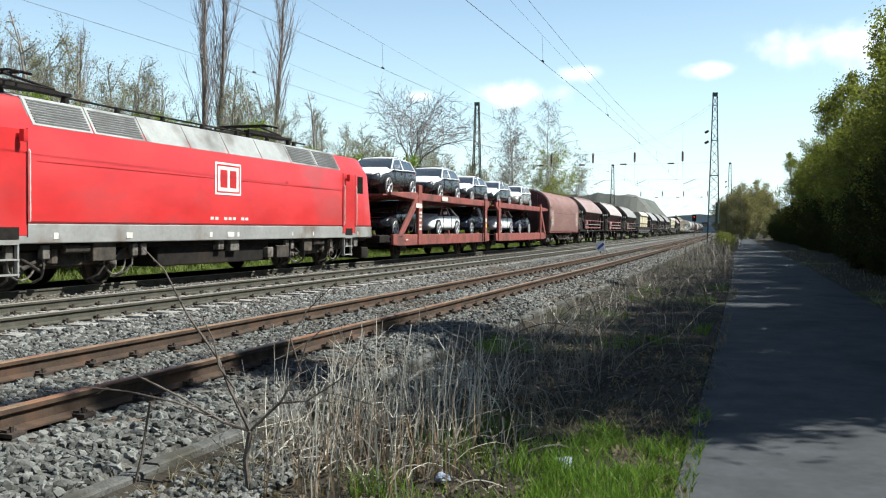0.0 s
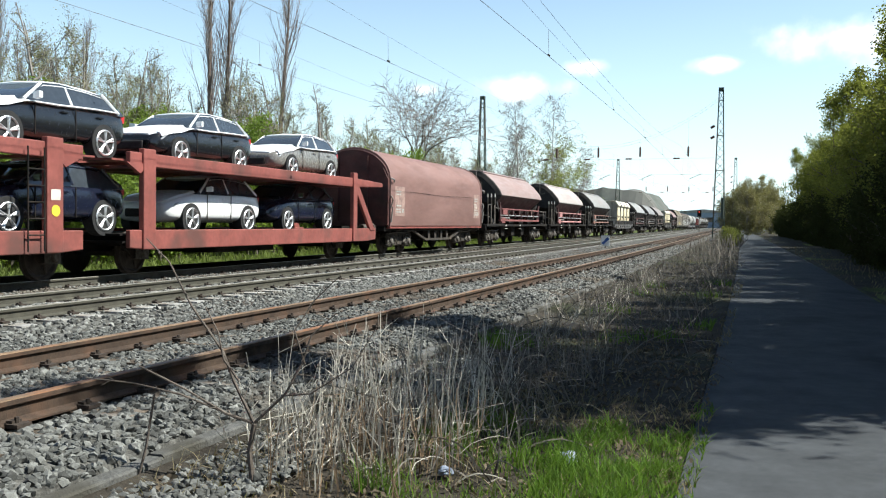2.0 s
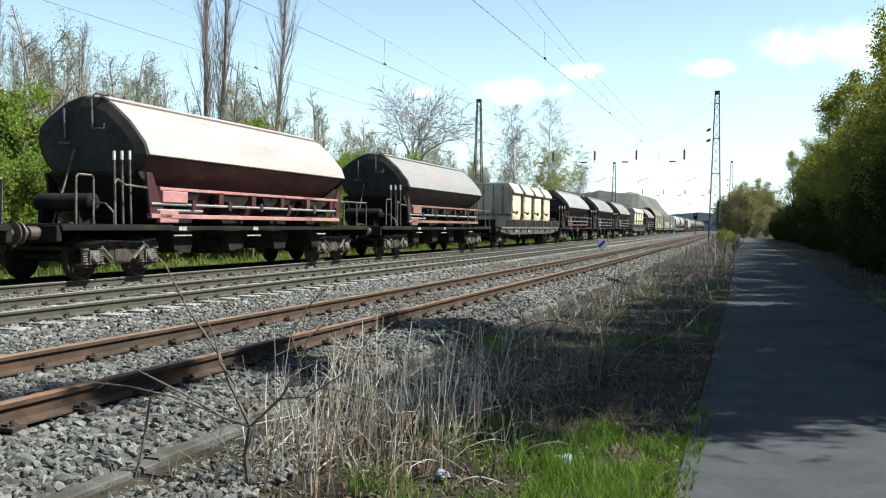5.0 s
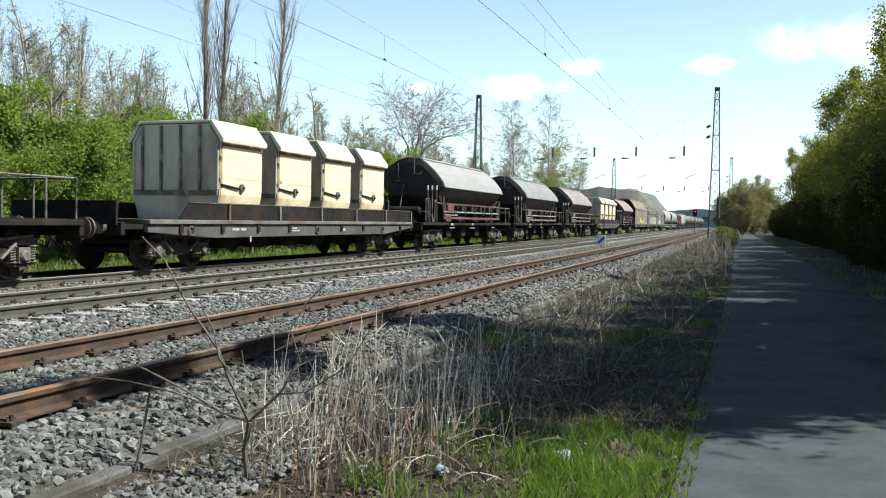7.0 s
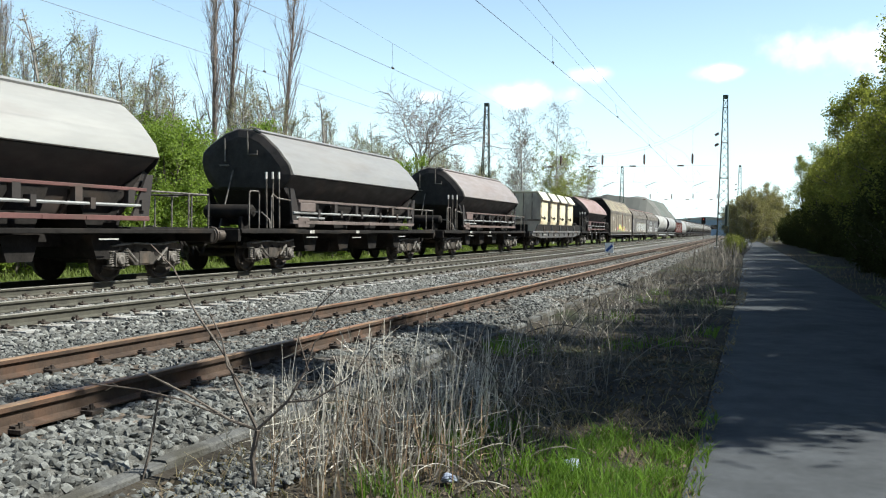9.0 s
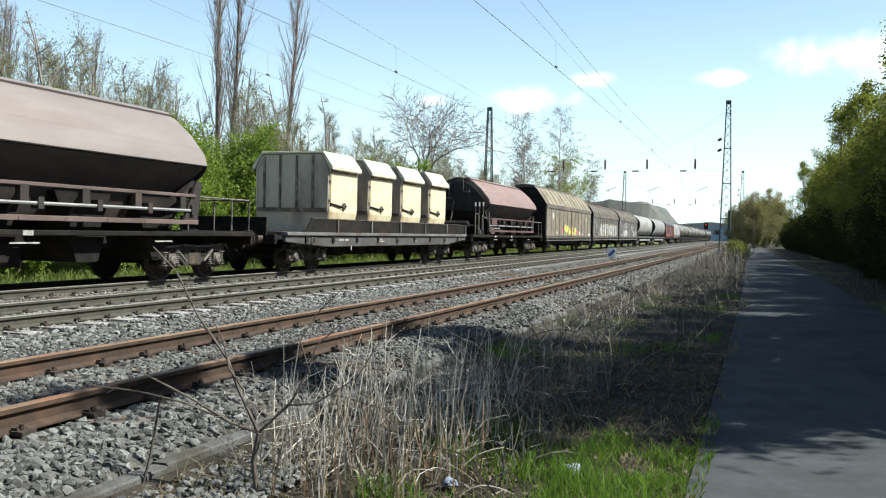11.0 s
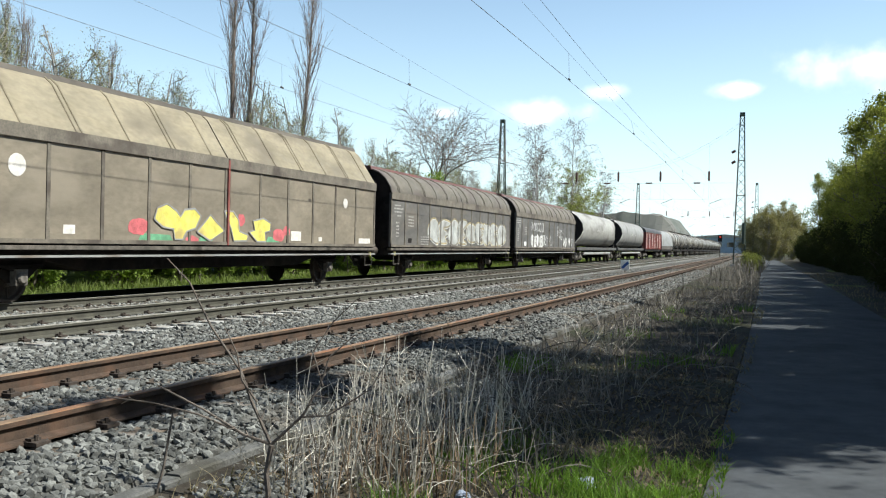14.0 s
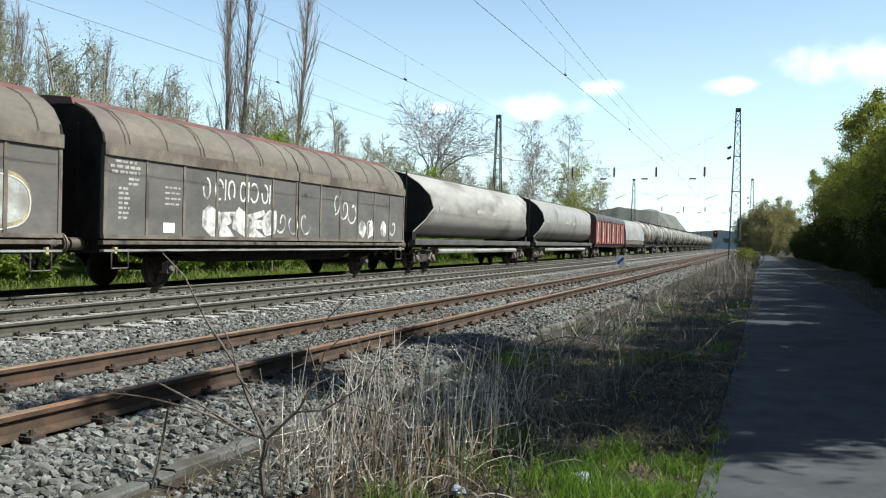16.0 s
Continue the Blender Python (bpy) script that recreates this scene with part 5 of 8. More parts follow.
def container():
    e = thing("container", "cream coal container with a slanted lid and rust stains", "container", "containers on the flat wagons")
    prof = [(1.14, 0.0), (1.30, 0.62), (1.30, 1.98), (1.02, 2.42), (-1.02, 2.42), (-1.30, 1.98), (-1.30, 0.62), (-1.14, 0.0)]
    part("shell", Geo().prism(prof, -1.0, 1.0), M_BIN, e, bevel=0.02)
    for sy in (-1, 1):
        p2 = [(x * 0.985, 0.015 + z * 0.985) for x, z in prof]
        w = part("end_wall", Geo().prism(p2, min(sy * 1.0, sy * 1.03), max(sy * 1.0, sy * 1.03)), M_BINEND, e, "ribbed cream end wall, its shade put into the colour")
        lo, hi = sorted((sy * 1.03, sy * 1.09))
        g = Geo()
        for x, top in ((-0.98, 2.34), (-0.42, 2.38), (0.16, 2.38), (0.72, 2.38)):
            g.box(x - 0.03, x + 0.03, lo, hi, 0.72, top)
        g.box(-1.24, 1.24, lo, hi, 0.62, 0.74)
        part_each("end_rib", g, M_BINRIB, w, "dark rusty stiffening rib")
        g = Geo()
        g.prism([(1.22, 0.76), (1.26, 0.76), (1.26, 1.97), (1.02, 2.36), (0.98, 2.36), (1.22, 1.95)], lo, hi)
        g.prism([(-1.22, 0.76), (-1.26, 0.76), (-1.26, 1.97), (-1.02, 2.36), (-0.98, 2.36), (-1.22, 1.95)], lo, hi)
        part_each("edge_flange", g, M_BINEND, w)
    part_each("hinge", Geo().box(1.255, 1.32, -1.04, -0.97, 1.52, 1.60).box(1.255, 1.32, -1.04, -0.97, 0.96, 1.03), M_BINRIB, e)
    part("lid", Geo().prism([(1.41, 1.94), (1.42, 2.04), (1.08, 2.50), (-1.08, 2.50), (-1.42, 2.04), (-1.41, 1.94), (-1.33, 1.96), (-1.03, 2.43), (1.03, 2.43), (1.33, 1.96)], -1.09, 1.09), M_BINTOP, e, "pale slanted lid with a turned-down edge", bevel=0.012)
    part_each("rust_streak", Geo().box(1.296, 1.305, -0.98, 0.98, 1.85, 1.96).box(1.296, 1.304, -0.99, -0.93, 0.78, 1.85).box(-1.305, -1.296, -0.98, 0.98, 1.85, 1.96), M_RUSTSTREAK, e, "rust-stained strip under the lid")
    for sx in (-1, 1):
        rails_tube(e, "lid_bar", [[(sx * 1.39, -1.06, 1.93), (sx * 1.39, 1.06, 1.93)]], 0.025, M_BINRIB)
        rails_tube(e, "latch", [[(sx * 1.32, -1.0, 0.88), (sx * 1.34, -0.2, 0.80)], [(sx * 1.30, -0.05, 0.82), (sx * 1.42, -0.05, 0.82)]], 0.03, M_DARK)
        part("latch_hub", Geo().tube([(sx * 1.28, -0.05, 0.82), (sx * 1.36, -0.05, 0.82)], 0.11, 12), M_GRIME, e)
        bars(e, "stencil", [(0.0, 0.5, 1.42, 1.44), (0.05, 0.4, 1.3, 1.32)], M_OFFWHITE, sx * 1.302, 0.004 * sx)
    return e


def flat_wagon(a, b, deck0, deck1, bins, made):
    e = thing("flat_wagon", "grey flat wagon with low hinged side walls carrying containers", "freight wagon", "train wagons")
    c, L = (a + b) / 2, b - a
    d0, d1 = deck0 - c, deck1 - c
    for sx in (-1, 1):
        part("sole_bar", Geo().prism([(d0, 1.05), (d1, 1.05), (d1, 0.92), (d1 - 2.6, 0.72), (d0 + 2.6, 0.72), (d0, 0.88)], *sorted((sx * 1.28, sx * 1.40)), axis="x"), M_DECK, e, "scuffed grey sole bar", bevel=0.015)
        part("deck_edge", Geo().box(*sorted((sx * 1.22, sx * 1.46)), d0, d1, 1.06, 1.16), M_DECKEDGE, e, bevel=0.015)
        n = 6
        for i in range(n):
            y0 = d0 + 0.7 + (d1 - d0 - 0.7) * i / n
            y1 = d0 + 0.7 + (d1 - d0 - 0.7) * (i + 1) / n - 0.06
            part("side_wall", Geo().prism([(y0 + (0.5 if i == 0 else 0), 1.17), (y0 + (0.9 if i == 0 else 0), 1.56), (y1, 1.56), (y1, 1.17)], *sorted((sx * 1.33, sx * 1.38)), axis="x"), M_DARK, e)
            part("stake", Geo().box(*sorted((sx * 1.38, sx * 1.44)), y1 - 0.04, y1 + 0.04, 1.1, 1.56), M_DECKEDGE, e)
            part("wall_lip", Geo().box(*sorted((sx * 1.33, sx * 1.40)), y0 + (0.9 if i == 0 else 0), y1, 1.562, 1.585), M_GRIME, e)
        g = Geo()
        for i in range(9):
            y = d0 + 1.2 + (d1 - d0 - 2.4) * i / 8
            g.box(*sorted((sx * 1.40, sx * 1.44)), y - 0.07, y + 0.07, 0.85, 1.04)
        part_each("stake_pocket", g, M_DARK, e)
        g = Geo()
        for y in (d0 + 1.6, (d0 + d1) / 2, d1 - 3.0):
            g.tube([(sx * 1.43, y + 0.11 * math.cos(2 * math.pi * k / 14), 0.90 + 0.11 * math.sin(2 * math.pi * k / 14)) for k in range(15)], 0.018, 5)
        part_each("rope_ring", g, M_GRIME, e)
    part("deck", Geo().box(-1.3, 1.3, d0, d1, 1.08, 1.165), M_SLEEPER_OLD, e, "worn plank deck")
    part_each("end_wall", Geo().box(-1.35, 1.35, d0 - 1.0, d0 - 0.94, 1.05, 1.55).box(-1.35, 1.35, d1 + 0.2, d1 + 0.26, 1.05, 1.5), M_DARK, e)
    part_each("platform", Geo().box(-1.3, 1.3, -L / 2 + 0.6, d0, 0.95, 1.06), M_DARK, e)
    part("underframe", Geo().box(-0.4, 0.4, -L / 2 + 0.6, L / 2 - 0.6, 0.62, 1.05).box(-1.25, 1.25, d0, d1, 0.95, 1.05), M_DARK, e, bevel=0.02)
    part_each("head_stock", Geo().box(-1.35, 1.35, -L / 2 + 0.52, -L / 2 + 0.66, 0.82, 1.1).box(-1.35, 1.35, L / 2 - 0.66, L / 2 - 0.52, 0.82, 1.1), M_DARK, e, bevel=0.02)
    bars(e, "stencil", [(d0 + 3.4, d0 + 3.75, 0.90, 0.96), (d0 + 3.85, d0 + 4.1, 0.90, 0.96), (d0 + 6.6, d0 + 7.1, 0.86, 0.90), (d0 + 6.6, d0 + 6.9, 0.93, 0.97), (d0 + 10, d0 + 10.3, 0.85, 0.93), (d0 + 4.3, d0 + 4.36, 0.6, 0.75)], M_STENCIL, 1.402)
    for y in (-L / 2 + 3.0, L / 2 - 3.2):
        bogie(e, y)
    g = Geo()
    for i in range(5):
        y = -L / 2 + 5.6 + i * 1.7
        g.prism([(y - 0.5, 0.72), (y + 0.5, 0.72), (y + 0.25, 0.42), (y - 0.25, 0.42)], -0.9, 0.9, axis="x")
    part_each("brake_gear", g, M_DARK, e)
    buffers(e, L, reach=0.6)
    MOVING.append((e, c, None))
    for s in bins:
        k = made.pop() if made else None
        k = k or copy_thing(FIRST_CONTAINER, pose(0, 0, 0))
        MOVING.append((k, s, pose(0, 0, 1.17)))
    return e


# ---- sliding-wall van ----
M_VANFRAME = mat("van_frame_brown", (0.145, 0.125, 0.10), 0.75, var=0.3, scale=3, dark=(0.07, 0.055, 0.045), dirt=0.4, dirt_scale=1.2)
def van(s0, s1, a, b, wall_mat, roof_mat, ridge_mat, label, tags, wall_top, slope, cap):
    """slope: (across, up) points of the roof side from the wall's top to the ridge; cap: the ridge's top."""
    e = thing("sliding_wall_van", label, "freight wagon", "train wagons")
    c, L = (a + b) / 2, b - a
    d0, d1 = s0 - c, s1 - c
    half = [(1.30, 1.08), (1.30, wall_top)] + [(x - 0.05, z - 0.03) for x, z in slope]
    body = half + [(-x, z) for x, z in reversed(half)]
    part("body", Geo().prism(body, d0 + 0.05, d1 - 0.05), M_DARK, e, bevel=0.02)
    rx, rz = slope[-1]
    part("ridge", Geo().prism([(rx + 0.03, rz - 0.05), (rx - 0.02, cap - 0.06), (0.0, cap), (-rx + 0.02, cap - 0.06), (-rx - 0.03, rz - 0.05)], d0 - 0.06, d1 + 0.06), ridge_mat, e, "roof ridge cap", bevel=0.01)
    mid = (d0 + d1) / 2
    n = 6
    for sx in (-1, 1):
        for w, (y0, y1) in enumerate(((d0, mid - 0.03), (mid + 0.03, d1))):
            outer, inner = sx * 1.42, sx * 1.36
            wall = part("sliding_wall", Geo().box(*sorted((outer, inner)), y0, y1, 1.10, wall_top - 0.02), wall_mat, e, "ribbed sliding side wall")
            edge = [(outer, wall_top - 0.02)] + [(sx * x, z) for x, z in slope] + [(sx * (x - 0.05), z - 0.03) for x, z in reversed(slope)] + [(inner, wall_top - 0.02)]
            roof = part("roof_side", Geo().prism(edge, y0, y1), roof_mat, e, "sloping roof sheet", smooth=30)
            g = Geo()
            for i in range(n + 1):
                y = y0 + 0.05 + (y1 - y0 - 0.1) * i / n
                g.box(*sorted((outer, outer + sx * 0.018)), y - 0.045, y + 0.045, 1.16, wall_top)
            g.box(*sorted((outer, outer + sx * 0.045)), y0, y1, wall_top - 0.22, wall_top + 0.03)
            g.box(*sorted((outer, outer + sx * 0.04)), y0, y1, 1.10, 1.18)
            part_each("rib", g, M_VANFRAME, wall)
            g = Geo()
            for i in range(n):
                for k in ((0.0,) if i % 2 else (-0.07, 0.07)):
                    y = y0 + (y1 - y0) * (i + 0.55) / n + k
                    g.tube([(sx * (x + 0.008), y, z) for x, z in slope], 0.022, 5)
            part_each("roof_rib", g, roof_mat, roof)
    for y0, y1 in ((d0 - 0.02, d0 + 0.05), (d1 - 0.05, d1 + 0.02)):
        big = [(x * 1.05, z) for x, z in body]
        part("end_wall", Geo().prism(big, y0, y1), M_DARK, e, bevel=0.01)
    g = Geo()
    for x in (-0.8, -0.27, 0.27, 0.8):
        g.box(x - 0.05, x + 0.05, d0 - 0.08, d0 - 0.02, 1.1, wall_top + 0.4)
    part_each("end_stiffener", g, M_DARK, e)
    part_each("sill", Geo().box(1.30, 1.45, d0, d1, 0.98, 1.06).box(-1.45, -1.30, d0, d1, 0.98, 1.06), M_GRIME, e, bevel=0.01)
    part_each("guide_rail", Geo().box(1.36, 1.46, d0, d1, 0.84, 0.88).box(-1.46, -1.36, d0, d1, 0.84, 0.88), M_LOCOGREY, e)
    part("underframe", Geo().box(-1.2, 1.2, d0, d1, 0.80, 1.08).prism([(d0 + 3.2, 0.8), (d1 - 3.2, 0.8), (d1 - 4.4, 0.55), (d0 + 4.4, 0.55)], -1.0, 1.0, axis="x"), M_DARK, e, bevel=0.02)
    for k, y in enumerate((d0 + 2.6, d1 - 2.6)):
        axle(e, y)
        g = Geo()
        for sx in (-1, 1):
            g.prism([(y - 0.75, 0.82), (y + 0.75, 0.82), (y + 0.22, 0.38), (y - 0.22, 0.38)], *sorted((sx * 0.94, sx * 0.99)), axis="x")
            for j in range(5):
                g.box(*sorted((sx * 1.0, sx * 1.09)), y - 0.62 + 0.1 * j, y + 0.62 - 0.1 * j, 0.68 - 0.022 * j, 0.70 - 0.022 * j)
        part_each("axle_guard", g, M_DARK, e)
    g = Geo()
    for y in (d0 + 0.5, d1 - 0.5):
        g.tube([(1.44, y - 0.25, 0.9), (1.44, y - 0.25, 0.5), (1.44, y + 0.25, 0.5), (1.44, y + 0.25, 0.9)], 0.02, 6)
    part_each("step", g, M_GRIME, e)
    part_each("coupling_hook", Geo().box(1.40, 1.46, d1 - 0.40, d1 - 0.33, 0.80, 0.93).box(1.40, 1.46, d0 + 0.33, d0 + 0.40, 0.80, 0.93), M_DULLYELLOW, e)
    buffers(e, L, reach=0.6)
    tags(e, d0, d1)
    MOVING.append((e, c, None))
    return e


def strokes(parent, name, paths, material, r=0.03, x=1.424):
    """Spray-painted lines, flat on the wall, one ribbon for each line."""
    for p in paths:
        rings = []
        for i, (y, z) in enumerate(p):
            (ya, za), (yb, zb) = p[max(0, i - 1)], p[min(len(p) - 1, i + 1)]
            d = math.hypot(yb - ya, zb - za) or 1.0
            ny, nz = -(zb - za) / d * r, (yb - ya) / d * r
            rings.append([(x - 0.002, y + ny, z + nz), (x + 0.003, y + ny, z + nz), (x + 0.003, y - ny, z - nz), (x - 0.002, y - ny, z - nz)])
        part(name, Geo().loft(rings), material, parent)


def blob(y, z, w, h, rs, n=12):
    return [(y + w * math.cos(2 * math.pi * k / n) * rs.uniform(0.75, 1.1), z + h * math.sin(2 * math.pi * k / n) * rs.uniform(0.75, 1.1)) for k in range(n)]


def stencil_rows(parent, rows, seed, material=None, x=1.421):
    """Faded lettering as broken plain bars: (y0, y1, z, height) for each line."""
    rs = np.random.default_rng(seed)
    g = Geo()
    for y0, y1, z, h in rows:
        y = y0
        while y < y1 - 0.04:
            w = min(rs.uniform(0.07, 0.2), y1 - y)
            g.box(x - 0.002, x + 0.004, y, y + w, z, z + h)
            y += w + rs.uniform(0.025, 0.06)
    return part_each("stencil", g, material or M_STENCIL, parent)





def tags_first(e, d0, d1):
    rs = np.random.default_rng(3)
    c = (d0 + d1) / 2
    M_G = mat("green_spray", (0.12, 0.30, 0.17), 0.6, var=0.3, scale=5)
    M_P = mat("pink_spray", (0.50, 0.12, 0.13), 0.6, var=0.3, scale=5)
    fit_y, fit_z = lambda y: c + 0.95 * y + 0.575, lambda z: 1.2 + 0.8 * (z - 1.2)
    g = Geo()
    for y, z, w, h in ((-4.0, 1.52, 0.36, 0.2), (0.05, 1.84, 0.17, 0.16), (1.95, 1.40, 0.32, 0.2), (-2.05, 1.2, 0.25, 0.09), (2.4, 1.55, 0.2, 0.15)):
        g.prism(blob(fit_y(y), fit_z(z) + 0.02, w, h, rs), 1.419, 1.424, axis="x")
    part_each("graffiti", g, M_P, e, "pink sprayed patches")
    g = Geo()
    for y0, y1 in ((-4.0, -2.8), (-1.8, -1.2), (1.3, 2.0)):
        g.prism([(fit_y(y0), 1.19), (fit_y(y1), 1.19), (fit_y(y1 - 0.1), 1.31), (fit_y(y0 + 0.1), 1.33)], 1.419, 1.4235, axis="x")
    part_each("graffiti", g, M_G, e, "green sprayed patches")
    shapes = ([(-3.5, 1.75), (-3.4, 2.05), (-3.05, 2.18), (-2.7, 2.0), (-2.55, 1.85), (-2.4, 2.05), (-2.0, 2.1), (-1.75, 1.9), (-1.95, 1.55), (-2.3, 1.45), (-2.45, 1.22), (-2.75, 1.22), (-2.8, 1.5), (-3.2, 1.55)],
              [(-1.9, 1.45), (-1.35, 1.95), (-0.75, 1.5), (-1.35, 1.2)],
              [(-0.75, 2.1), (-0.35, 2.1), (-0.1, 1.85), (-0.05, 1.5), (0.35, 1.4), (0.3, 1.22), (-0.3, 1.2), (-0.45, 1.6)],
              [(0.4, 1.5), (0.7, 1.55), (0.6, 1.85), (1.1, 1.95), (1.5, 1.8), (1.45, 1.55), (1.2, 1.5), (1.25, 1.2), (0.8, 1.2)])
    g, lines = Geo(), []
    for p in shapes:
        q = [(fit_y(y), fit_z(z)) for y, z in p]
        g.prism(q, 1.4370, 1.4405, axis="x")
        lines.append(q + q[:1])
    part_each("graffiti", g, mat("yellow_spray", (0.70, 0.62, 0.13), 0.65, var=0.3, scale=4, dark=(0.42, 0.33, 0.12), dirt=0.4, dirt_scale=2), e, "bold yellow sprayed shapes")
    strokes(e, "graffiti", lines, M_LOCOGREY, 0.02, 1.443)
    part_each("stencil_disc", Geo().tube([(1.42, d0 + 2.15, 2.46), (1.428, d0 + 2.15, 2.46)], 0.2, 16).tube([(1.42, d1 - 2.2, 2.42), (1.428, d1 - 2.2, 2.42)], 0.15, 14), M_OFFWHITE, e)
    bars(e, "stencil_panel", [(c + 3.1, c + 3.65, 1.24, 1.5), (d1 - 1.2, d1 - 0.35, 1.2, 1.36), (c - 5.35, c - 5.05, 1.28, 1.45), (c + 4.7, c + 4.9, 1.24, 1.36)], M_OFFWHITE, 1.421)
    part("centre_post", Geo().box(1.42, 1.475, c - 0.035, c + 0.035, 1.1, 3.14), mat("red_oxide", (0.20, 0.055, 0.045), 0.7, var=0.25, scale=4), e, "rust-red centre post")


def rounded(p, times=2):
    """A closed outline with its corners cut off again and again."""
    for _ in range(times):
        p = [(a[0] * (1 - f) + b[0] * f, a[1] * (1 - f) + b[1] * f) for a, b in zip(p, p[1:] + p[:1]) for f in (0.25, 0.75)]
    return p


def spray_shapes(n, y0, step, z0, z1, rs):
    """Angular, bulging sprayed forms in a row."""
    out = []
    h = z1 - z0
    for i in range(n):
        y, w = y0 + i * step, step * 0.64
        j = lambda a, b: (y + w * (a + rs.uniform(-0.26, 0.26)), z0 + h * (b + rs.uniform(-0.14, 0.14)))
        kinds = ([(-1, 0), (-0.9, 0.95), (0.9, 1.0), (1.0, 0.75), (-0.1, 0.7), (0.7, 0.5), (0.65, 0.35), (-0.1, 0.32), (1.0, 0.05)],
                 [(-1, 0.05), (-0.8, 1.0), (-0.2, 0.95), (-0.25, 0.6), (0.6, 1.0), (1.05, 0.9), (0.35, 0.5), (1.1, 0.05), (0.5, 0.0), (-0.25, 0.3), (-0.3, 0.0)],
                 [(-0.95, 1.0), (-0.35, 0.95), (-0.3, 0.35), (0.3, 0.3), (0.4, 0.95), (0.95, 1.0), (0.9, 0.15), (0.4, 0.0), (-0.6, 0.0), (-1.0, 0.25)],
                 [(-0.3, 0.0), (-1.0, 0.3), (-0.85, 0.85), (-0.2, 1.02), (0.6, 0.95), (1.0, 0.6), (0.9, 0.2), (0.4, -0.02)])
        out.append([j(p, q) for p, q in kinds[(i * i + 3) % 4]][::(1 if i % 2 else -1)])
    return out


def tags_silver(e, d0, d1):
    rs = np.random.default_rng(8)
    M_S = mat("silver_spray", (0.40, 0.405, 0.39), 0.6, 0.1, var=0.3, scale=2.5, dark=(0.24, 0.23, 0.21), dirt=0.4, dirt_scale=1.4)
    M_T = mat("tan_spray_outline", (0.33, 0.27, 0.15), 0.75, var=0.4, scale=2, dark=(0.16, 0.15, 0.13), dirt=0.5, dirt_scale=1.2)
    M_O = mat("pale_spray_outline", (0.50, 0.50, 0.48), 0.7, var=0.3)
    g, outl = Geo(), []
    for p in spray_shapes(9, d0 + 4.35, 1.18, 1.20, 2.22, rs):
        p = rounded(p)
        g.prism(p, 1.419, 1.4225, axis="x")
        outl.append(p + p[:1])
    part_each("graffiti", g, M_S, e, "large silver sprayed shapes")
    strokes(e, "graffiti", [[(y * 1.0, z + 0.05) for y, z in q] for q in outl], M_T, 0.035, 1.4205)
    strokes(e, "graffiti", outl, M_O, 0.014, 1.427)
    stencil_rows(e, [(d0 + 0.3, d0 + 1.05, 2.30, 0.05), (d0 + 0.3, d0 + 1.1, 2.42, 0.05), (d0 + 0.35, d0 + 0.9, 2.54, 0.04), (d0 + 0.6, d0 + 0.95, 2.18, 0.04)] + [(d0 + 0.5, d0 + 0.75, 1.45 + 0.12 * k, 0.05) for k in range(5)]
                 + [(d0 + 1.65, d0 + 2.15, 1.85 + 0.11 * k, 0.04) for k in range(4)] + [(d0 + 2.95, d0 + 3.9, 1.2 + 0.09 * k, 0.03) for k in range(4)] + [(d0, d1, 1.10, 0.035)], 4)
    part("sign_plate", Geo().box(1.42, 1.43, d0 + 1.65, d0 + 1.98, 1.25, 1.42), M_DARK, e)


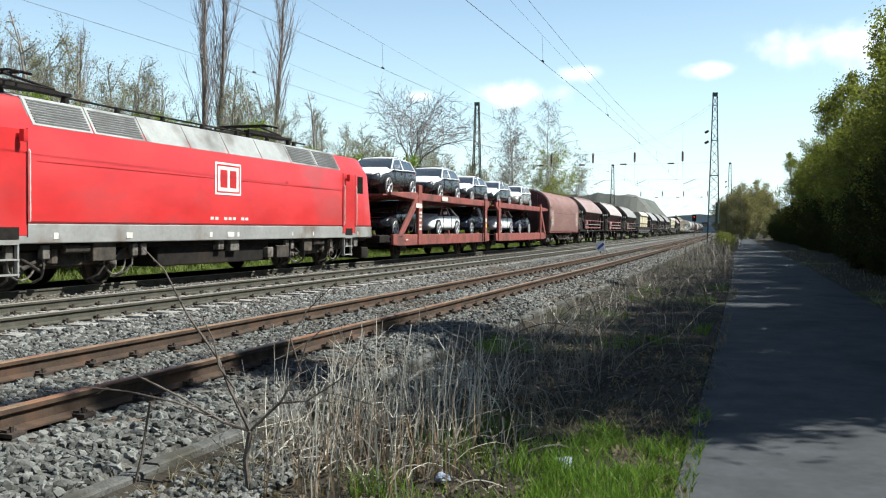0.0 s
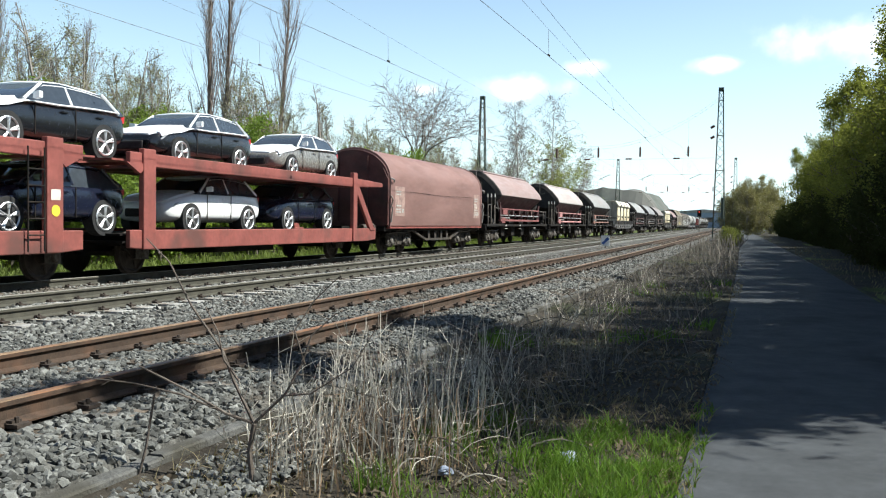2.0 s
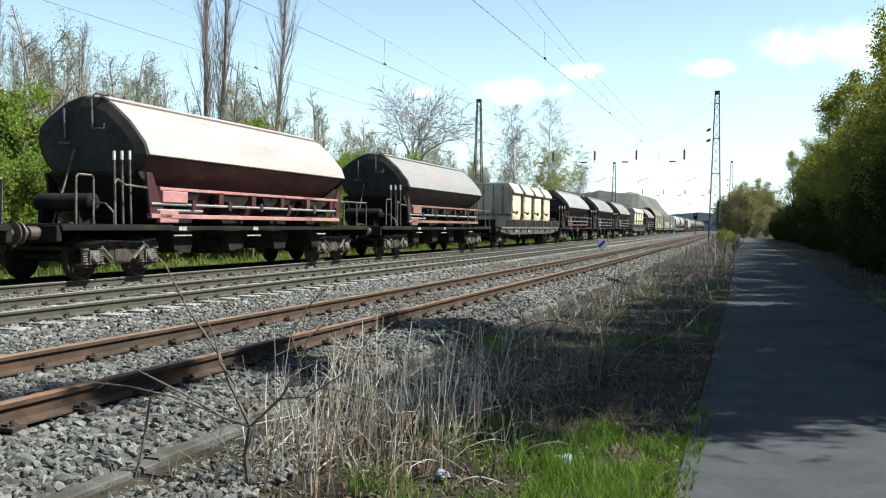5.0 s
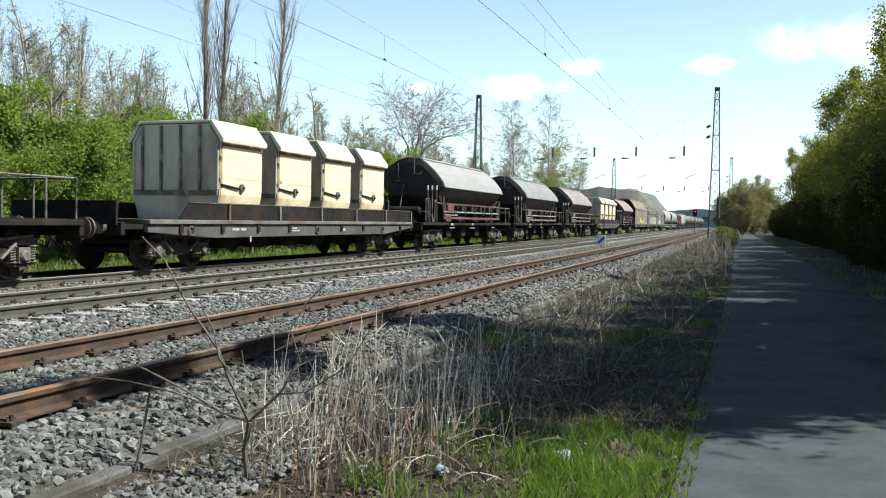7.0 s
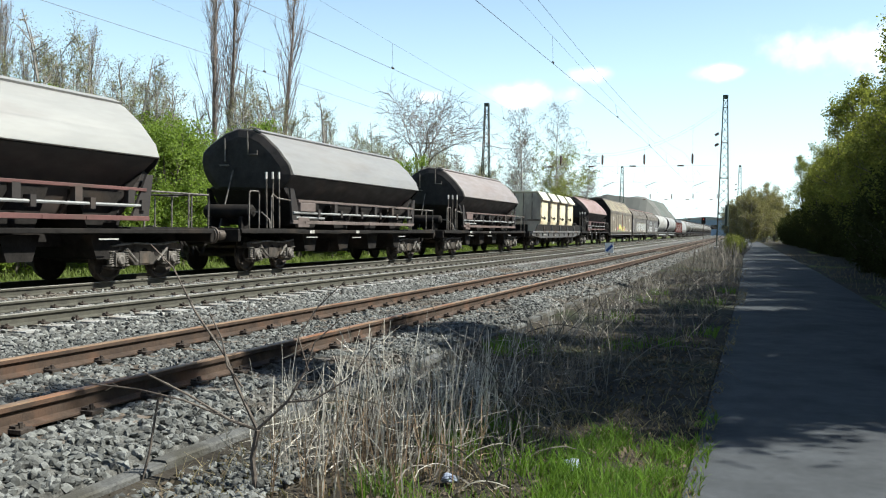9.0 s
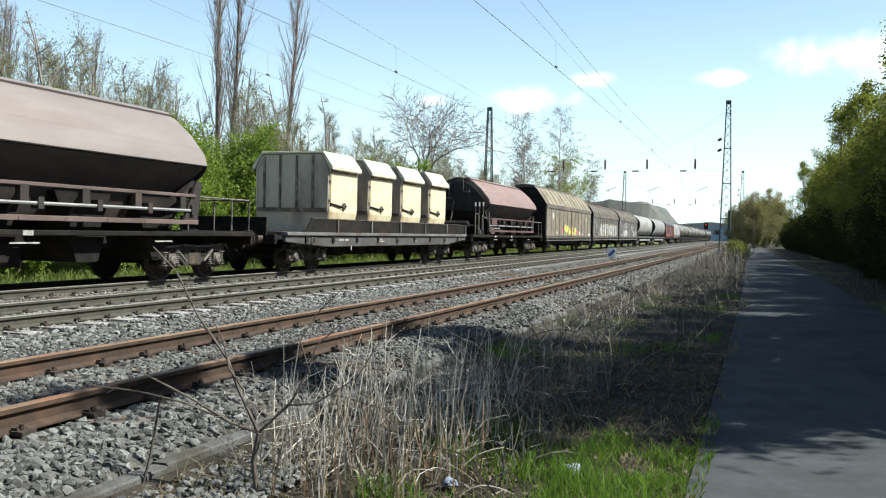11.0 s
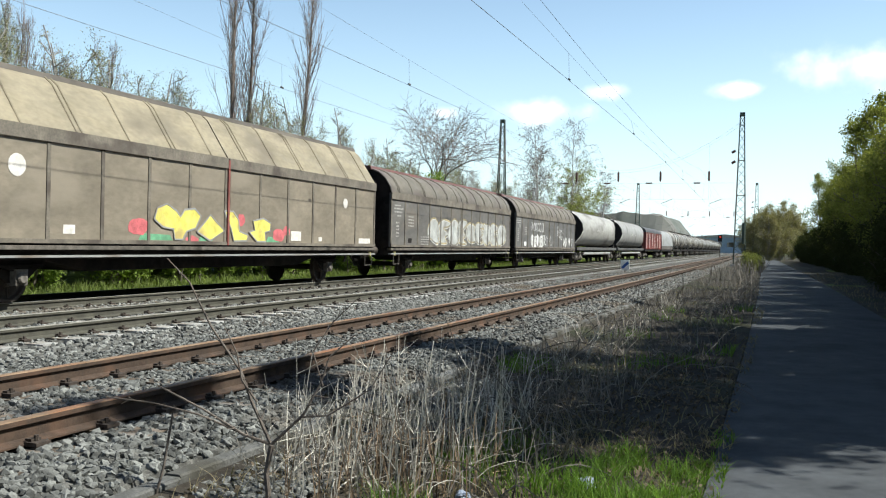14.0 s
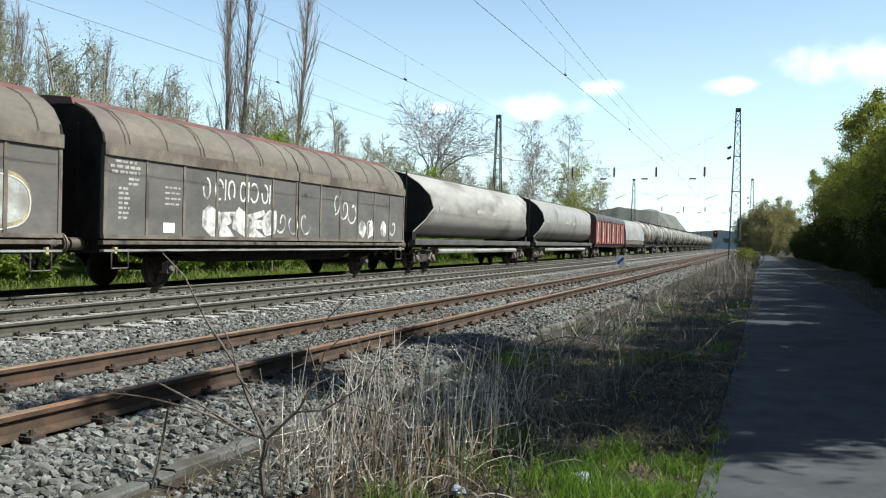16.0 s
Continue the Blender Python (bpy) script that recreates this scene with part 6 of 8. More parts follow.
def tags_chalk(e, d0, d1):
    rs = np.random.default_rng(11)
    M_C = mat("chalky_spray", (0.58, 0.575, 0.56), 0.8, var=0.4, scale=6, dark=(0.2, 0.19, 0.18), dirt=0.35, dirt_scale=2.5)
    L = []
    y = d0 + 3.5
    for i in range(6):       # an upper row of round and straight sprayed lines
        w = rs.uniform(0.13, 0.19)
        n = 9
        a0 = rs.uniform(0, 6)
        L.append([(y + w * math.cos(a0 + 0.62 * k), 2.30 + 0.24 * math.sin(a0 + 0.62 * k)) for k in range(n)])
        if i % 2:
            L.append([(y + 0.24, 2.06), (y + 0.26, 2.56)])
        y += 0.52
    for yy, z, k in ((d0 + 6.9, 1.55, 1.0), (d0 + 7.5, 1.5, 0.9), (d0 + 8.2, 1.55, 1.1), (d0 + 10.2, 2.2, 1.2), (d0 + 10.75, 2.05, 1.1), (d0 + 11.3, 1.95, 1.2), (d0 + 12.6, 1.5, 1.2), (d0 + 14.6, 1.55, 0.9)):
        a0 = rs.uniform(0, 6)
        L.append([(yy + 0.2 * k * math.cos(a0 + 0.6 * j) + 0.025 * j, z + 0.24 * k * math.sin(a0 + 0.6 * j)) for j in range(10)])
    strokes(e, "graffiti", L, M_C, 0.028)
    g = Geo()
    for p in spray_shapes(5, d0 + 3.75, 0.66, 1.22, 1.85, rs):
        g.prism(p, 1.419, 1.424, axis="x")
    for yy, w in ((d0 + 12.2, 0.3), (d0 + 12.9, 0.22), (d0 + 13.9, 0.25)):
        g.prism(blob(yy, 1.52, w, 0.3, rs), 1.419, 1.4225, axis="x")
    part_each("graffiti", g, M_C, e, "filled pale sprayed blocks")
    part("sign_plate", Geo().box(1.42, 1.428, d0 + 1.9, d0 + 2.3, 1.24, 1.46), M_WHITE, e, "small white sign plate")
    stencil_rows(e, [(d0 + 0.25, d0 + 1.1, 2.42, 0.06), (d0 + 0.2, d0 + 1.15, 2.53, 0.06), (d0 + 0.35, d0 + 1.0, 2.64, 0.05), (d0 + 0.75, d0 + 1.1, 2.3, 0.05), (d0 + 0.75, d0 + 1.05, 2.2, 0.05)] + [(d0 + 0.45, d0 + 0.8, 1.5 + 0.1 * k, 0.05) for k in range(7)]
                 + [(d0 + 1.95, d0 + 2.5, 1.85 + 0.12 * k, 0.04) for k in range(4)] + [(d0 + 0.2, d0 + 1.9, 1.10, 0.06)], 5)


# ---- silo wagons, box wagon, covered wagon, tank wagons ----
def silo(a, b, m, label):
    """A grain silo wagon: a long arched top, sides that draw in to hoppers, ends hollowed out under the roof."""
    e = thing("silo_wagon", label, "freight wagon", "train wagons")
    c, L = (a + b) / 2, b - a
    sec = [(1.46, 2.45), (1.42, 2.95), (1.20, 3.40), (0.8, 3.70), (0.4, 3.82), (-0.4, 3.82), (-0.8, 3.70), (-1.20, 3.40), (-1.42, 2.95), (-1.46, 2.45), (-1.36, 1.95), (-1.10, 1.50), (-0.7, 1.30), (0.7, 1.30), (1.10, 1.50), (1.36, 1.95)]

    def end_y(z):
        """How far the shell's edge stands back from the wagon's end, by height: deepest at half height."""
        return 0.85 + 1.5 * math.exp(-((z - 2.55) / 0.75) ** 2)
    front = [[(x * k, -L / 2 + end_y(z) + d, 2.6 + (z - 2.6) * k) for x, z in sec] for d, k in ((1.3, 0.35), (0.5, 0.80), (0.0, 0.985), (0.02, 1.0))]
    back = [[(x * k, L / 2 - end_y(z) - d, 2.6 + (z - 2.6) * k) for x, z in sec] for d, k in ((0.02, 1.0), (0.0, 0.985), (0.5, 0.80), (1.3, 0.35))]
    part("vessel", Geo().loft(front[2:] + back[:2], caps=False), m, e, "pale dusty silo vessel", smooth=40)
    part_each("end_wall", Geo().loft(front[:3]).loft(back[1:]), M_SHADED_END, e, "hollow end of the vessel, its shade put into the colour", smooth=40)
    rails_tube(e, "roof_walk", [[(x, -L / 2 + 1.6, 3.85), (x, L / 2 - 1.6, 3.85)] for x in (-0.35, 0.35)] + [[(x, y, 3.6), (x, y, 3.85)] for x in (-0.35, 0.35) for y in np.linspace(-L / 2 + 1.8, L / 2 - 1.8, 7)], 0.03, M_GRIME)
    part_each("roof_hatch", Geo().tube([(0, -3, 3.65), (0, -3, 3.82)], 0.35, 14).tube([(0, 3, 3.65), (0, 3, 3.82)], 0.35, 14).tube([(0, 0, 3.65), (0, 0, 3.82)], 0.35, 14), M_GRIME, e)
    part_each("sill", Geo().box(1.1, 1.35, -L / 2 + 0.7, L / 2 - 0.7, 1.0, 1.22).box(-1.35, -1.1, -L / 2 + 0.7, L / 2 - 0.7, 1.0, 1.22), M_DECK, e, bevel=0.02)
    part("underframe", Geo().box(-1.1, 1.1, -L / 2 + 0.6, L / 2 - 0.6, 0.9, 1.1), M_DARK, e)
    g = Geo()
    for y in (-L / 2 + 1.0, L / 2 - 1.0):
        g.box(-1.2, 1.2, y - 0.3, y + 0.1, 1.1, 1.5)
        g.tube([(0.4, y, 1.2), (0.4, y, 3.8)], 0.03, 6)
        g.tube([(0.8, y, 1.2), (0.8, y, 3.8)], 0.03, 6)
    part_each("end_frame", g, M_DARK, e)
    part("discharge_pipe", Geo().tube([(1.2, -L / 2 + 3.5, 0.75), (1.2, L / 2 - 3.5, 0.75)], 0.10, 8), M_LOCOGREY, e)
    bars(e, "stencil_panel", [(-1.6, -0.4, 2.45, 2.6), (0.9, 1.8, 2.42, 2.56), (-L / 2 + 3.0, -L / 2 + 3.4, 2.4, 2.55)], M_STENCIL, 1.452, 0.012)
    for y in (-L / 2 + 2.4, L / 2 - 2.4):
        bogie(e, y)
    buffers(e, L, reach=0.6)
    MOVING.append((e, c, None))


def box_wagon(a, b, m, roof_m, label, slats):
    e = thing("covered_wagon", label, "freight wagon", "train wagons")
    c, L = (a + b) / 2, b - a
    d0, d1 = -L / 2 + 0.6, L / 2 - 0.6
    part("body", Geo().box(-1.36, 1.36, d0, d1, 1.15, 3.05 if slats else 1.6), m, e, bevel=0.02)
    if slats:
        g = Geo()
        for i in range(13):
            y = d0 + (d1 - d0) * i / 12
            g.box(1.36, 1.43, y - 0.06, y + 0.06, 1.15, 3.05)
        part_each("rib", g, m, e)
        g = Geo()
        for i in range(6):
            y = d0 + (d1 - d0) * (i * 2 + 1.0) / 12
            g.box(1.362, 1.372, y - 0.3, y + 0.3, 1.3, 2.9)
        part_each("pale_board", g, M_OFFWHITE, e, "weathered pale boards")
        top = 3.05
    else:
        top = 1.6
    arch = [(1.40 * math.cos(math.pi * i / 14), top + (3.75 - top) * math.sin(math.pi * i / 14) ** 0.75) for i in range(15)]
    part("roof", Geo().prism(arch, d0 - 0.05, d1 + 0.05), roof_m, e, "arched cover", smooth=25)
    part("underframe", Geo().box(-1.3, 1.3, d0, d1, 0.9, 1.15), M_DARK, e, bevel=0.02)
    for y in (-L / 2 + 2.5, L / 2 - 2.5):
        bogie(e, y)
    buffers(e, L, reach=0.6)
    MOVING.append((e, c, None))


def tank(L, m):
    e = thing("tank_wagon", "grimy dark tank wagon with a walkway on top", "freight wagon", "train wagons")
    n = 22
    rings = []
    for y, r in ((-L / 2 + 1.45, 0.4), (-L / 2 + 1.55, 0.9), (-L / 2 + 1.75, 1.28), (-L / 2 + 2.1, 1.40), (L / 2 - 2.1, 1.40), (L / 2 - 1.75, 1.28), (L / 2 - 1.55, 0.9), (L / 2 - 1.45, 0.4)):
        rings.append([(r * math.cos(2 * math.pi * k / n), y, 2.5 + r * math.sin(2 * math.pi * k / n)) for k in range(n)])
    part("barrel", Geo().loft(rings), m, e, smooth=50)
    g = Geo()
    for y in (-L / 4, 0, L / 4):
        g.tube([(1.42 * math.cos(a), y, 2.5 + 1.42 * math.sin(a)) for a in np.linspace(0, 2 * math.pi, 25)], 0.035, 5)
    part_each("strap", g, M_GRIME, e)
    part("dome", Geo().tube([(0, 0, 3.8), (0, 0, 4.05)], 0.35, 14), m, e)
    part("walkway", Geo().box(0.25, 0.75, -L / 2 + 2.5, L / 2 - 2.5, 3.88, 3.92), M_GRIME, e)
    rails_tube(e, "railing", [[(0.75, -2, 3.9), (0.75, -2, 4.3), (0.75, 2, 4.3), (0.75, 2, 3.9)]] + [[(1.38, k, 1.1), (1.42, k, 2.6), (0.8, k, 3.9)] for k in (-0.2, 0.2)], 0.025, M_GRIME)
    part_each("sill", Geo().box(1.0, 1.3, -L / 2 + 0.6, L / 2 - 0.6, 0.95, 1.2).box(-1.3, -1.0, -L / 2 + 0.6, L / 2 - 0.6, 0.95, 1.2), M_DARK, e)
    part_each("saddle", Geo().box(-1.1, 1.1, -L / 2 + 2.2, -L / 2 + 2.8, 1.1, 1.6).box(-1.1, 1.1, L / 2 - 2.8, L / 2 - 2.2, 1.1, 1.6), M_DARK, e)
    for y in (-L / 2 + 2.4, L / 2 - 2.4):
        bogie(e, y)
    buffers(e, L, reach=0.6)
    return e


# the consist, by metres ahead of the camera at the start
locomotive(19.70)
carrier(29.3, 59.85)
coil_wagon(59.9, 73.05)
DARKBIN = paint("hopper_black", (0.030, 0.024, 0.022), (0.07, 0.05, 0.04), 0.25)
hopper(73.1, 89.05, paint("hopper_maroon", (0.050, 0.013, 0.013), (0.12, 0.06, 0.05)), roof_paint("hopper_roof_rose", (0.27, 0.19, 0.175), (0.22, 0.13, 0.115)), paint("hopper_rail_red", (0.22, 0.075, 0.07), (0.10, 0.05, 0.04)), "maroon hopper wagon with a dusty rose swing roof")
hopper(89.1, 105.15, paint("hopper_maroon_two", (0.055, 0.014, 0.014), (0.12, 0.06, 0.05)), roof_paint("hopper_roof_pale", (0.36, 0.31, 0.29), (0.25, 0.16, 0.145)), paint("hopper_rail_pink", (0.42, 0.20, 0.19), (0.15, 0.06, 0.05)), "maroon hopper wagon with a pale dust-covered roof")
hopper(105.2, 121.35, DARKBIN, roof_paint("hopper_roof_grey", (0.236, 0.224, 0.212), (0.22, 0.15, 0.13)), paint("hopper_rail_rust", (0.25, 0.13, 0.10), (0.08, 0.05, 0.04)), "black hopper wagon with a grey rust-stained roof")
FIRST_CONTAINER = container()
flat_wagon(121.4, 140.0, 122.75, 139.2, (126.8, 129.75, 132.65, 135.6), [FIRST_CONTAINER])
hopper(140.05, 156.05, DARKBIN, roof_paint("hopper_roof_silver", (0.248, 0.242, 0.230), (0.16, 0.14, 0.13)), paint("hopper_rail_brown", (0.115, 0.050, 0.045), (0.08, 0.05, 0.04)), "black hopper wagon with a grey roof and red-brown gear")
hopper(156.1, 172.2, DARKBIN, roof_paint("hopper_roof_dull", (0.189, 0.183, 0.177), (0.12, 0.105, 0.095)), paint("hopper_rail_dark", (0.13, 0.10, 0.09), (0.06, 0.05, 0.04)), "black hopper wagon with a dull grey swing roof")
hopper(172.25, 188.3, DARKBIN, roof_paint("hopper_roof_clay", (0.201, 0.171, 0.159), (0.14, 0.10, 0.085)), paint("hopper_rail_dark_two", (0.13, 0.09, 0.08), (0.06, 0.05, 0.04)), "black hopper wagon with a clay-coloured roof")
flat_wagon(188.35, 206.6, 189.4, 206.0, (193.35, 196.4, 199.4, 202.45), [])
hopper(206.65, 222.8, DARKBIN, roof_paint("hopper_roof_brown", (0.218, 0.142, 0.124), (0.14, 0.085, 0.075)), paint("hopper_rail_plum", (0.11, 0.06, 0.056), (0.06, 0.05, 0.04)), "black hopper wagon with a brown swing roof")
van(223.12, 240.35, 222.7, 241.0, paint("van_brown", (0.19, 0.16, 0.12), (0.23, 0.195, 0.15)), paint("van_roof_tan", (0.22, 0.185, 0.125), (0.14, 0.115, 0.08)), paint("van_ridge_dark", (0.075, 0.062, 0.05), (0.12, 0.10, 0.08)), "brown sliding-wall van with a tan roof and yellow graffiti", tags_first, 3.16, [(1.42, 3.18), (0.80, 4.12), (0.62, 4.26)], 4.42)
van(241.7, 257.15, 241.05, 257.65, paint("van_grey_brown", (0.112, 0.104, 0.096), (0.14, 0.12, 0.10)), paint("van_roof_umber", (0.118, 0.103, 0.083), (0.10, 0.08, 0.07)), paint("van_ridge_red", (0.13, 0.052, 0.046), (0.08, 0.05, 0.042)), "grey-brown sliding-wall van with large silver graffiti", tags_silver, 2.98, [(1.42, 3.0), (1.37, 3.22), (1.20, 3.50), (0.95, 3.70), (0.66, 3.82)], 3.97)
van(258.25, 274.0, 257.65, 274.65, paint("van_slate", (0.105, 0.10, 0.096), (0.12, 0.11, 0.10)), paint("van_roof_earth", (0.125, 0.108, 0.086), (0.11, 0.09, 0.08)), paint("van_ridge_rust", (0.135, 0.055, 0.048), (0.08, 0.05, 0.042)), "slate grey sliding-wall van with white chalky graffiti", tags_chalk, 2.98, [(1.42, 3.0), (1.37, 3.22), (1.20, 3.50), (0.95, 3.70), (0.66, 3.82)], 3.97)
SILO = mat("silo_pale_grey", (0.31, 0.298, 0.275), 0.6, var=0.12, scale=1.0, dark=(0.17, 0.155, 0.14), dirt=0.35, dirt_scale=0.6, stretch=(1, 0.5, 1.5))
silo(274.7, 294.15, SILO, "pale grey silo wagon with a faded band")
silo(294.2, 314.7, mat("silo_dusty_grey", (0.24, 0.232, 0.22), 0.6, var=0.14, scale=1.0, dark=(0.14, 0.13, 0.12), dirt=0.3, dirt_scale=0.6), "dusty grey silo wagon")
box_wagon(314.8, 332.8, paint("boxcar_red", (0.22, 0.06, 0.05), (0.10, 0.05, 0.04)), paint("boxcar_roof_black", (0.05, 0.05, 0.055), (0.1, 0.1, 0.1)), "red-brown box wagon with pale weathered boards", True)
box_wagon(332.9, 349.4, M_GRIME, paint("cover_grey", (0.24, 0.24, 0.235), (0.16, 0.15, 0.14)), "wagon with a grey arched cover", False)
TANK_DARK = mat("tank_grime", (0.25, 0.23, 0.205), 0.4, var=0.3, scale=0.8, dark=(0.07, 0.06, 0.05), dirt=0.45, dirt_scale=0.5)
FIRST_TANK = tank(15.0, TANK_DARK)
MOVING.append((FIRST_TANK, 357.1, None))
for i in range(11):
    k = copy_thing(FIRST_TANK, pose(0, 0, 0))
    WHEELSETS += [o for o in k.children_recursive if o.name.startswith("wheelset")]
    MOVING.append((k, 357.1 + 15.1 * (i + 1), None))


def train_rows(s0, local=None):
    """Poses of a thing that stands s0 metres ahead at the start and comes nearer."""
    rows = []
    for i in range(33):
        t = i * 0.5
        m = on_line(XC, s0 - SPEED * t - GAIN * t * t / 2, ZC)
        rows.append((t, m @ local if local is not None else m))
    return rows

# ---- plants ----
def leaf_mat(name, color, trans, var=0.35):
    m = bpy.data.materials.new(name)
    m.use_nodes = True
    n, l = m.node_tree.nodes, m.node_tree.links
    out = n["Material Output"]
    n.remove(n["Principled BSDF"])
    g = n.new("ShaderNodeNewGeometry")
    tc = n.new("ShaderNodeTexCoord")
    nz = n.new("ShaderNodeTexNoise")
    nz.inputs["Scale"].default_value = 0.9
    l.new(tc.outputs["Object"], nz.inputs["Vector"])
    add = n.new("ShaderNodeMath")
    add.operation = "ADD"
    l.new(g.outputs["Random Per Island"], add.inputs[0])
    l.new(nz.outputs["Fac"], add.inputs[1])
    mr = n.new("ShaderNodeMapRange")
    mr.inputs["From Min"].default_value, mr.inputs["From Max"].default_value = 0.2, 1.4
    mr.inputs["To Min"].default_value, mr.inputs["To Max"].default_value = 1 - var, 1 + var
    l.new(add.outputs[0], mr.inputs["Value"])

    def tinted(c):
        mx = n.new("ShaderNodeMixRGB")
        mx.blend_type, mx.inputs["Fac"].default_value = "MULTIPLY", 1
        mx.inputs["Color1"].default_value = (*c, 1)
        l.new(mr.outputs["Result"], mx.inputs["Color2"])
        return mx.outputs["Color"]
    d, t, mix = n.new("ShaderNodeBsdfDiffuse"), n.new("ShaderNodeBsdfTranslucent"), n.new("ShaderNodeMixShader")
    mix.inputs["Fac"].default_value = trans
    l.new(tinted(color), d.inputs["Color"])
    l.new(tinted((min(1, color[0] * 1.25), min(1, color[1] * 1.35), color[2] * 0.7)), t.inputs["Color"])
    l.new(d.outputs[0], mix.inputs[1])
    l.new(t.outputs[0], mix.inputs[2])
    l.new(mix.outputs[0], out.inputs["Surface"])
    return m


L_ROW = leaf_mat("young_leaves", (0.155, 0.160, 0.050), 0.5)
L_SHRUB = leaf_mat("spring_shrub_leaves", (0.165, 0.22, 0.055), 0.45)
L_BUD = leaf_mat("opening_buds", (0.23, 0.215, 0.125), 0.35)
L_BROWNBUD = leaf_mat("brown_buds", (0.20, 0.175, 0.10), 0.35)
# darker, less translucent leaves: shade under the crowns put into the colour
L_UNDER = leaf_mat("shade_toned_leaves", (0.045, 0.05, 0.02), 0.2)
L_LOW = leaf_mat("pale_bush_leaves", (0.17, 0.18, 0.065), 0.35)
L_BIRCH = leaf_mat("birch_leaves", (0.24, 0.25, 0.09), 0.4)
L_POPLAR = leaf_mat("poplar_buds", (0.16, 0.115, 0.075), 0.3)
L_GRASS = leaf_mat("grass_blades", (0.105, 0.170, 0.038), 0.4, 0.5)
L_DRYGRASS = leaf_mat("dry_grass_blades", (0.20, 0.17, 0.11), 0.3, 0.4)
L_HERB = leaf_mat("low_herbs", (0.125, 0.155, 0.050), 0.35, 0.45)
L_LITTER = leaf_mat("dead_leaves", (0.125, 0.10, 0.075), 0.1, 0.5)
M_BARK = mat("bark", (0.105, 0.085, 0.068), 0.9, var=0.35, scale=4, bump=0.4, bump_scale=30)
M_BARKGREY = mat("grey_bark", (0.24, 0.215, 0.19), 0.9, var=0.3, scale=3, bump=0.3, bump_scale=30)
M_BARKRED = mat("poplar_bark", (0.17, 0.125, 0.10), 0.9, var=0.3, scale=3)
M_TWIGGREY = mat("twig_bark", (0.20, 0.165, 0.15), 0.9, var=0.25, scale=3)
M_BIRCHBARK = mat("birch_bark", (0.46, 0.43, 0.39), 0.8, var=0.3, scale=3, dark=(0.08, 0.07, 0.06), dirt=0.3, dirt_scale=4)
M_STALK = mat("dry_stalk", (0.47, 0.435, 0.375), 0.85, var=0.2, scale=6, island=0.45)
# grey stalks, toned down further to deepen the shaded verge
M_STALKGREY = mat("shaded_grey_stalk", (0.17, 0.15, 0.128), 0.9, var=0.2, scale=6, island=0.5)
M_STALKRED = mat("reddish_cane", (0.27, 0.185, 0.115), 0.8, var=0.25, scale=6, island=0.4)
M_TWIG = mat("shrub_bark", (0.13, 0.105, 0.088), 0.85, var=0.3, scale=12, bump=0.2, dark=(0.07, 0.055, 0.045), dirt=0.4, dirt_scale=6)


class Plant:
    """Wood as thin tubes and leaves as small tilted blades, gathered in arrays."""

    def __init__(self, seed):
        self.r = np.random.default_rng(seed)
        self.wood = Geo()
        self.leaf_at, self.leaf_size = [], []

    def limb(self, start, way, length, radius, bend_, up, segs=4, sides=4, tip=0.35):
        p, d, pts, rad = Vector(start), Vector(way).normalized(), [Vector(start)], [radius]
        for i in range(segs):
            d = (d + Vector(self.r.normal(0, bend_, 3)) + Vector((0, 0, up))).normalized()
            p = p + d * (length / segs)
            pts.append(p.copy())
            rad.append(radius * (1 - (1 - tip) * (i + 1) / segs))
        self.wood.tube(pts, rad, sides, caps=False)
        return pts, rad

    def leaves(self, at, count, spread, size):
        q = np.array(at)[None] + self.r.normal(0, spread, (count, 3))
        self.leaf_at.append(q)
        self.leaf_size.append(self.r.uniform(0.6, 1.3, count) * size)

    def leaf_mesh(self, name, material, aspect=0.6, droop=0.0):
        if not self.leaf_at:
            return None
        c, s = np.concatenate(self.leaf_at), np.concatenate(self.leaf_size)
        n = len(c)
        a = self.r.normal(size=(n, 3))
        a[:, 2] -= droop
        a /= np.linalg.norm(a, axis=1)[:, None]
        b = np.cross(a, self.r.normal(size=(n, 3)))
        b /= np.linalg.norm(b, axis=1)[:, None]
        a, b = a * s[:, None], b * (s * aspect)[:, None]
        v = np.stack([c - a * 0.5, c + b * 0.5, c + a * 0.5, c - b * 0.5], 1).reshape(-1, 3)
        f = np.arange(n * 4).reshape(n, 4)
        ob = raw(name, v, f, material)
        return ob


def finish(p, name, label, category, group, bark, leaf, crown="crown", aspect=0.6, droop=0.0):
    e = thing(name, label, category, group)
    part("trunk", p.wood, bark, e)
    c = p.leaf_mesh(crown, leaf, aspect, droop)
    if c:
        c.parent = e
    return e


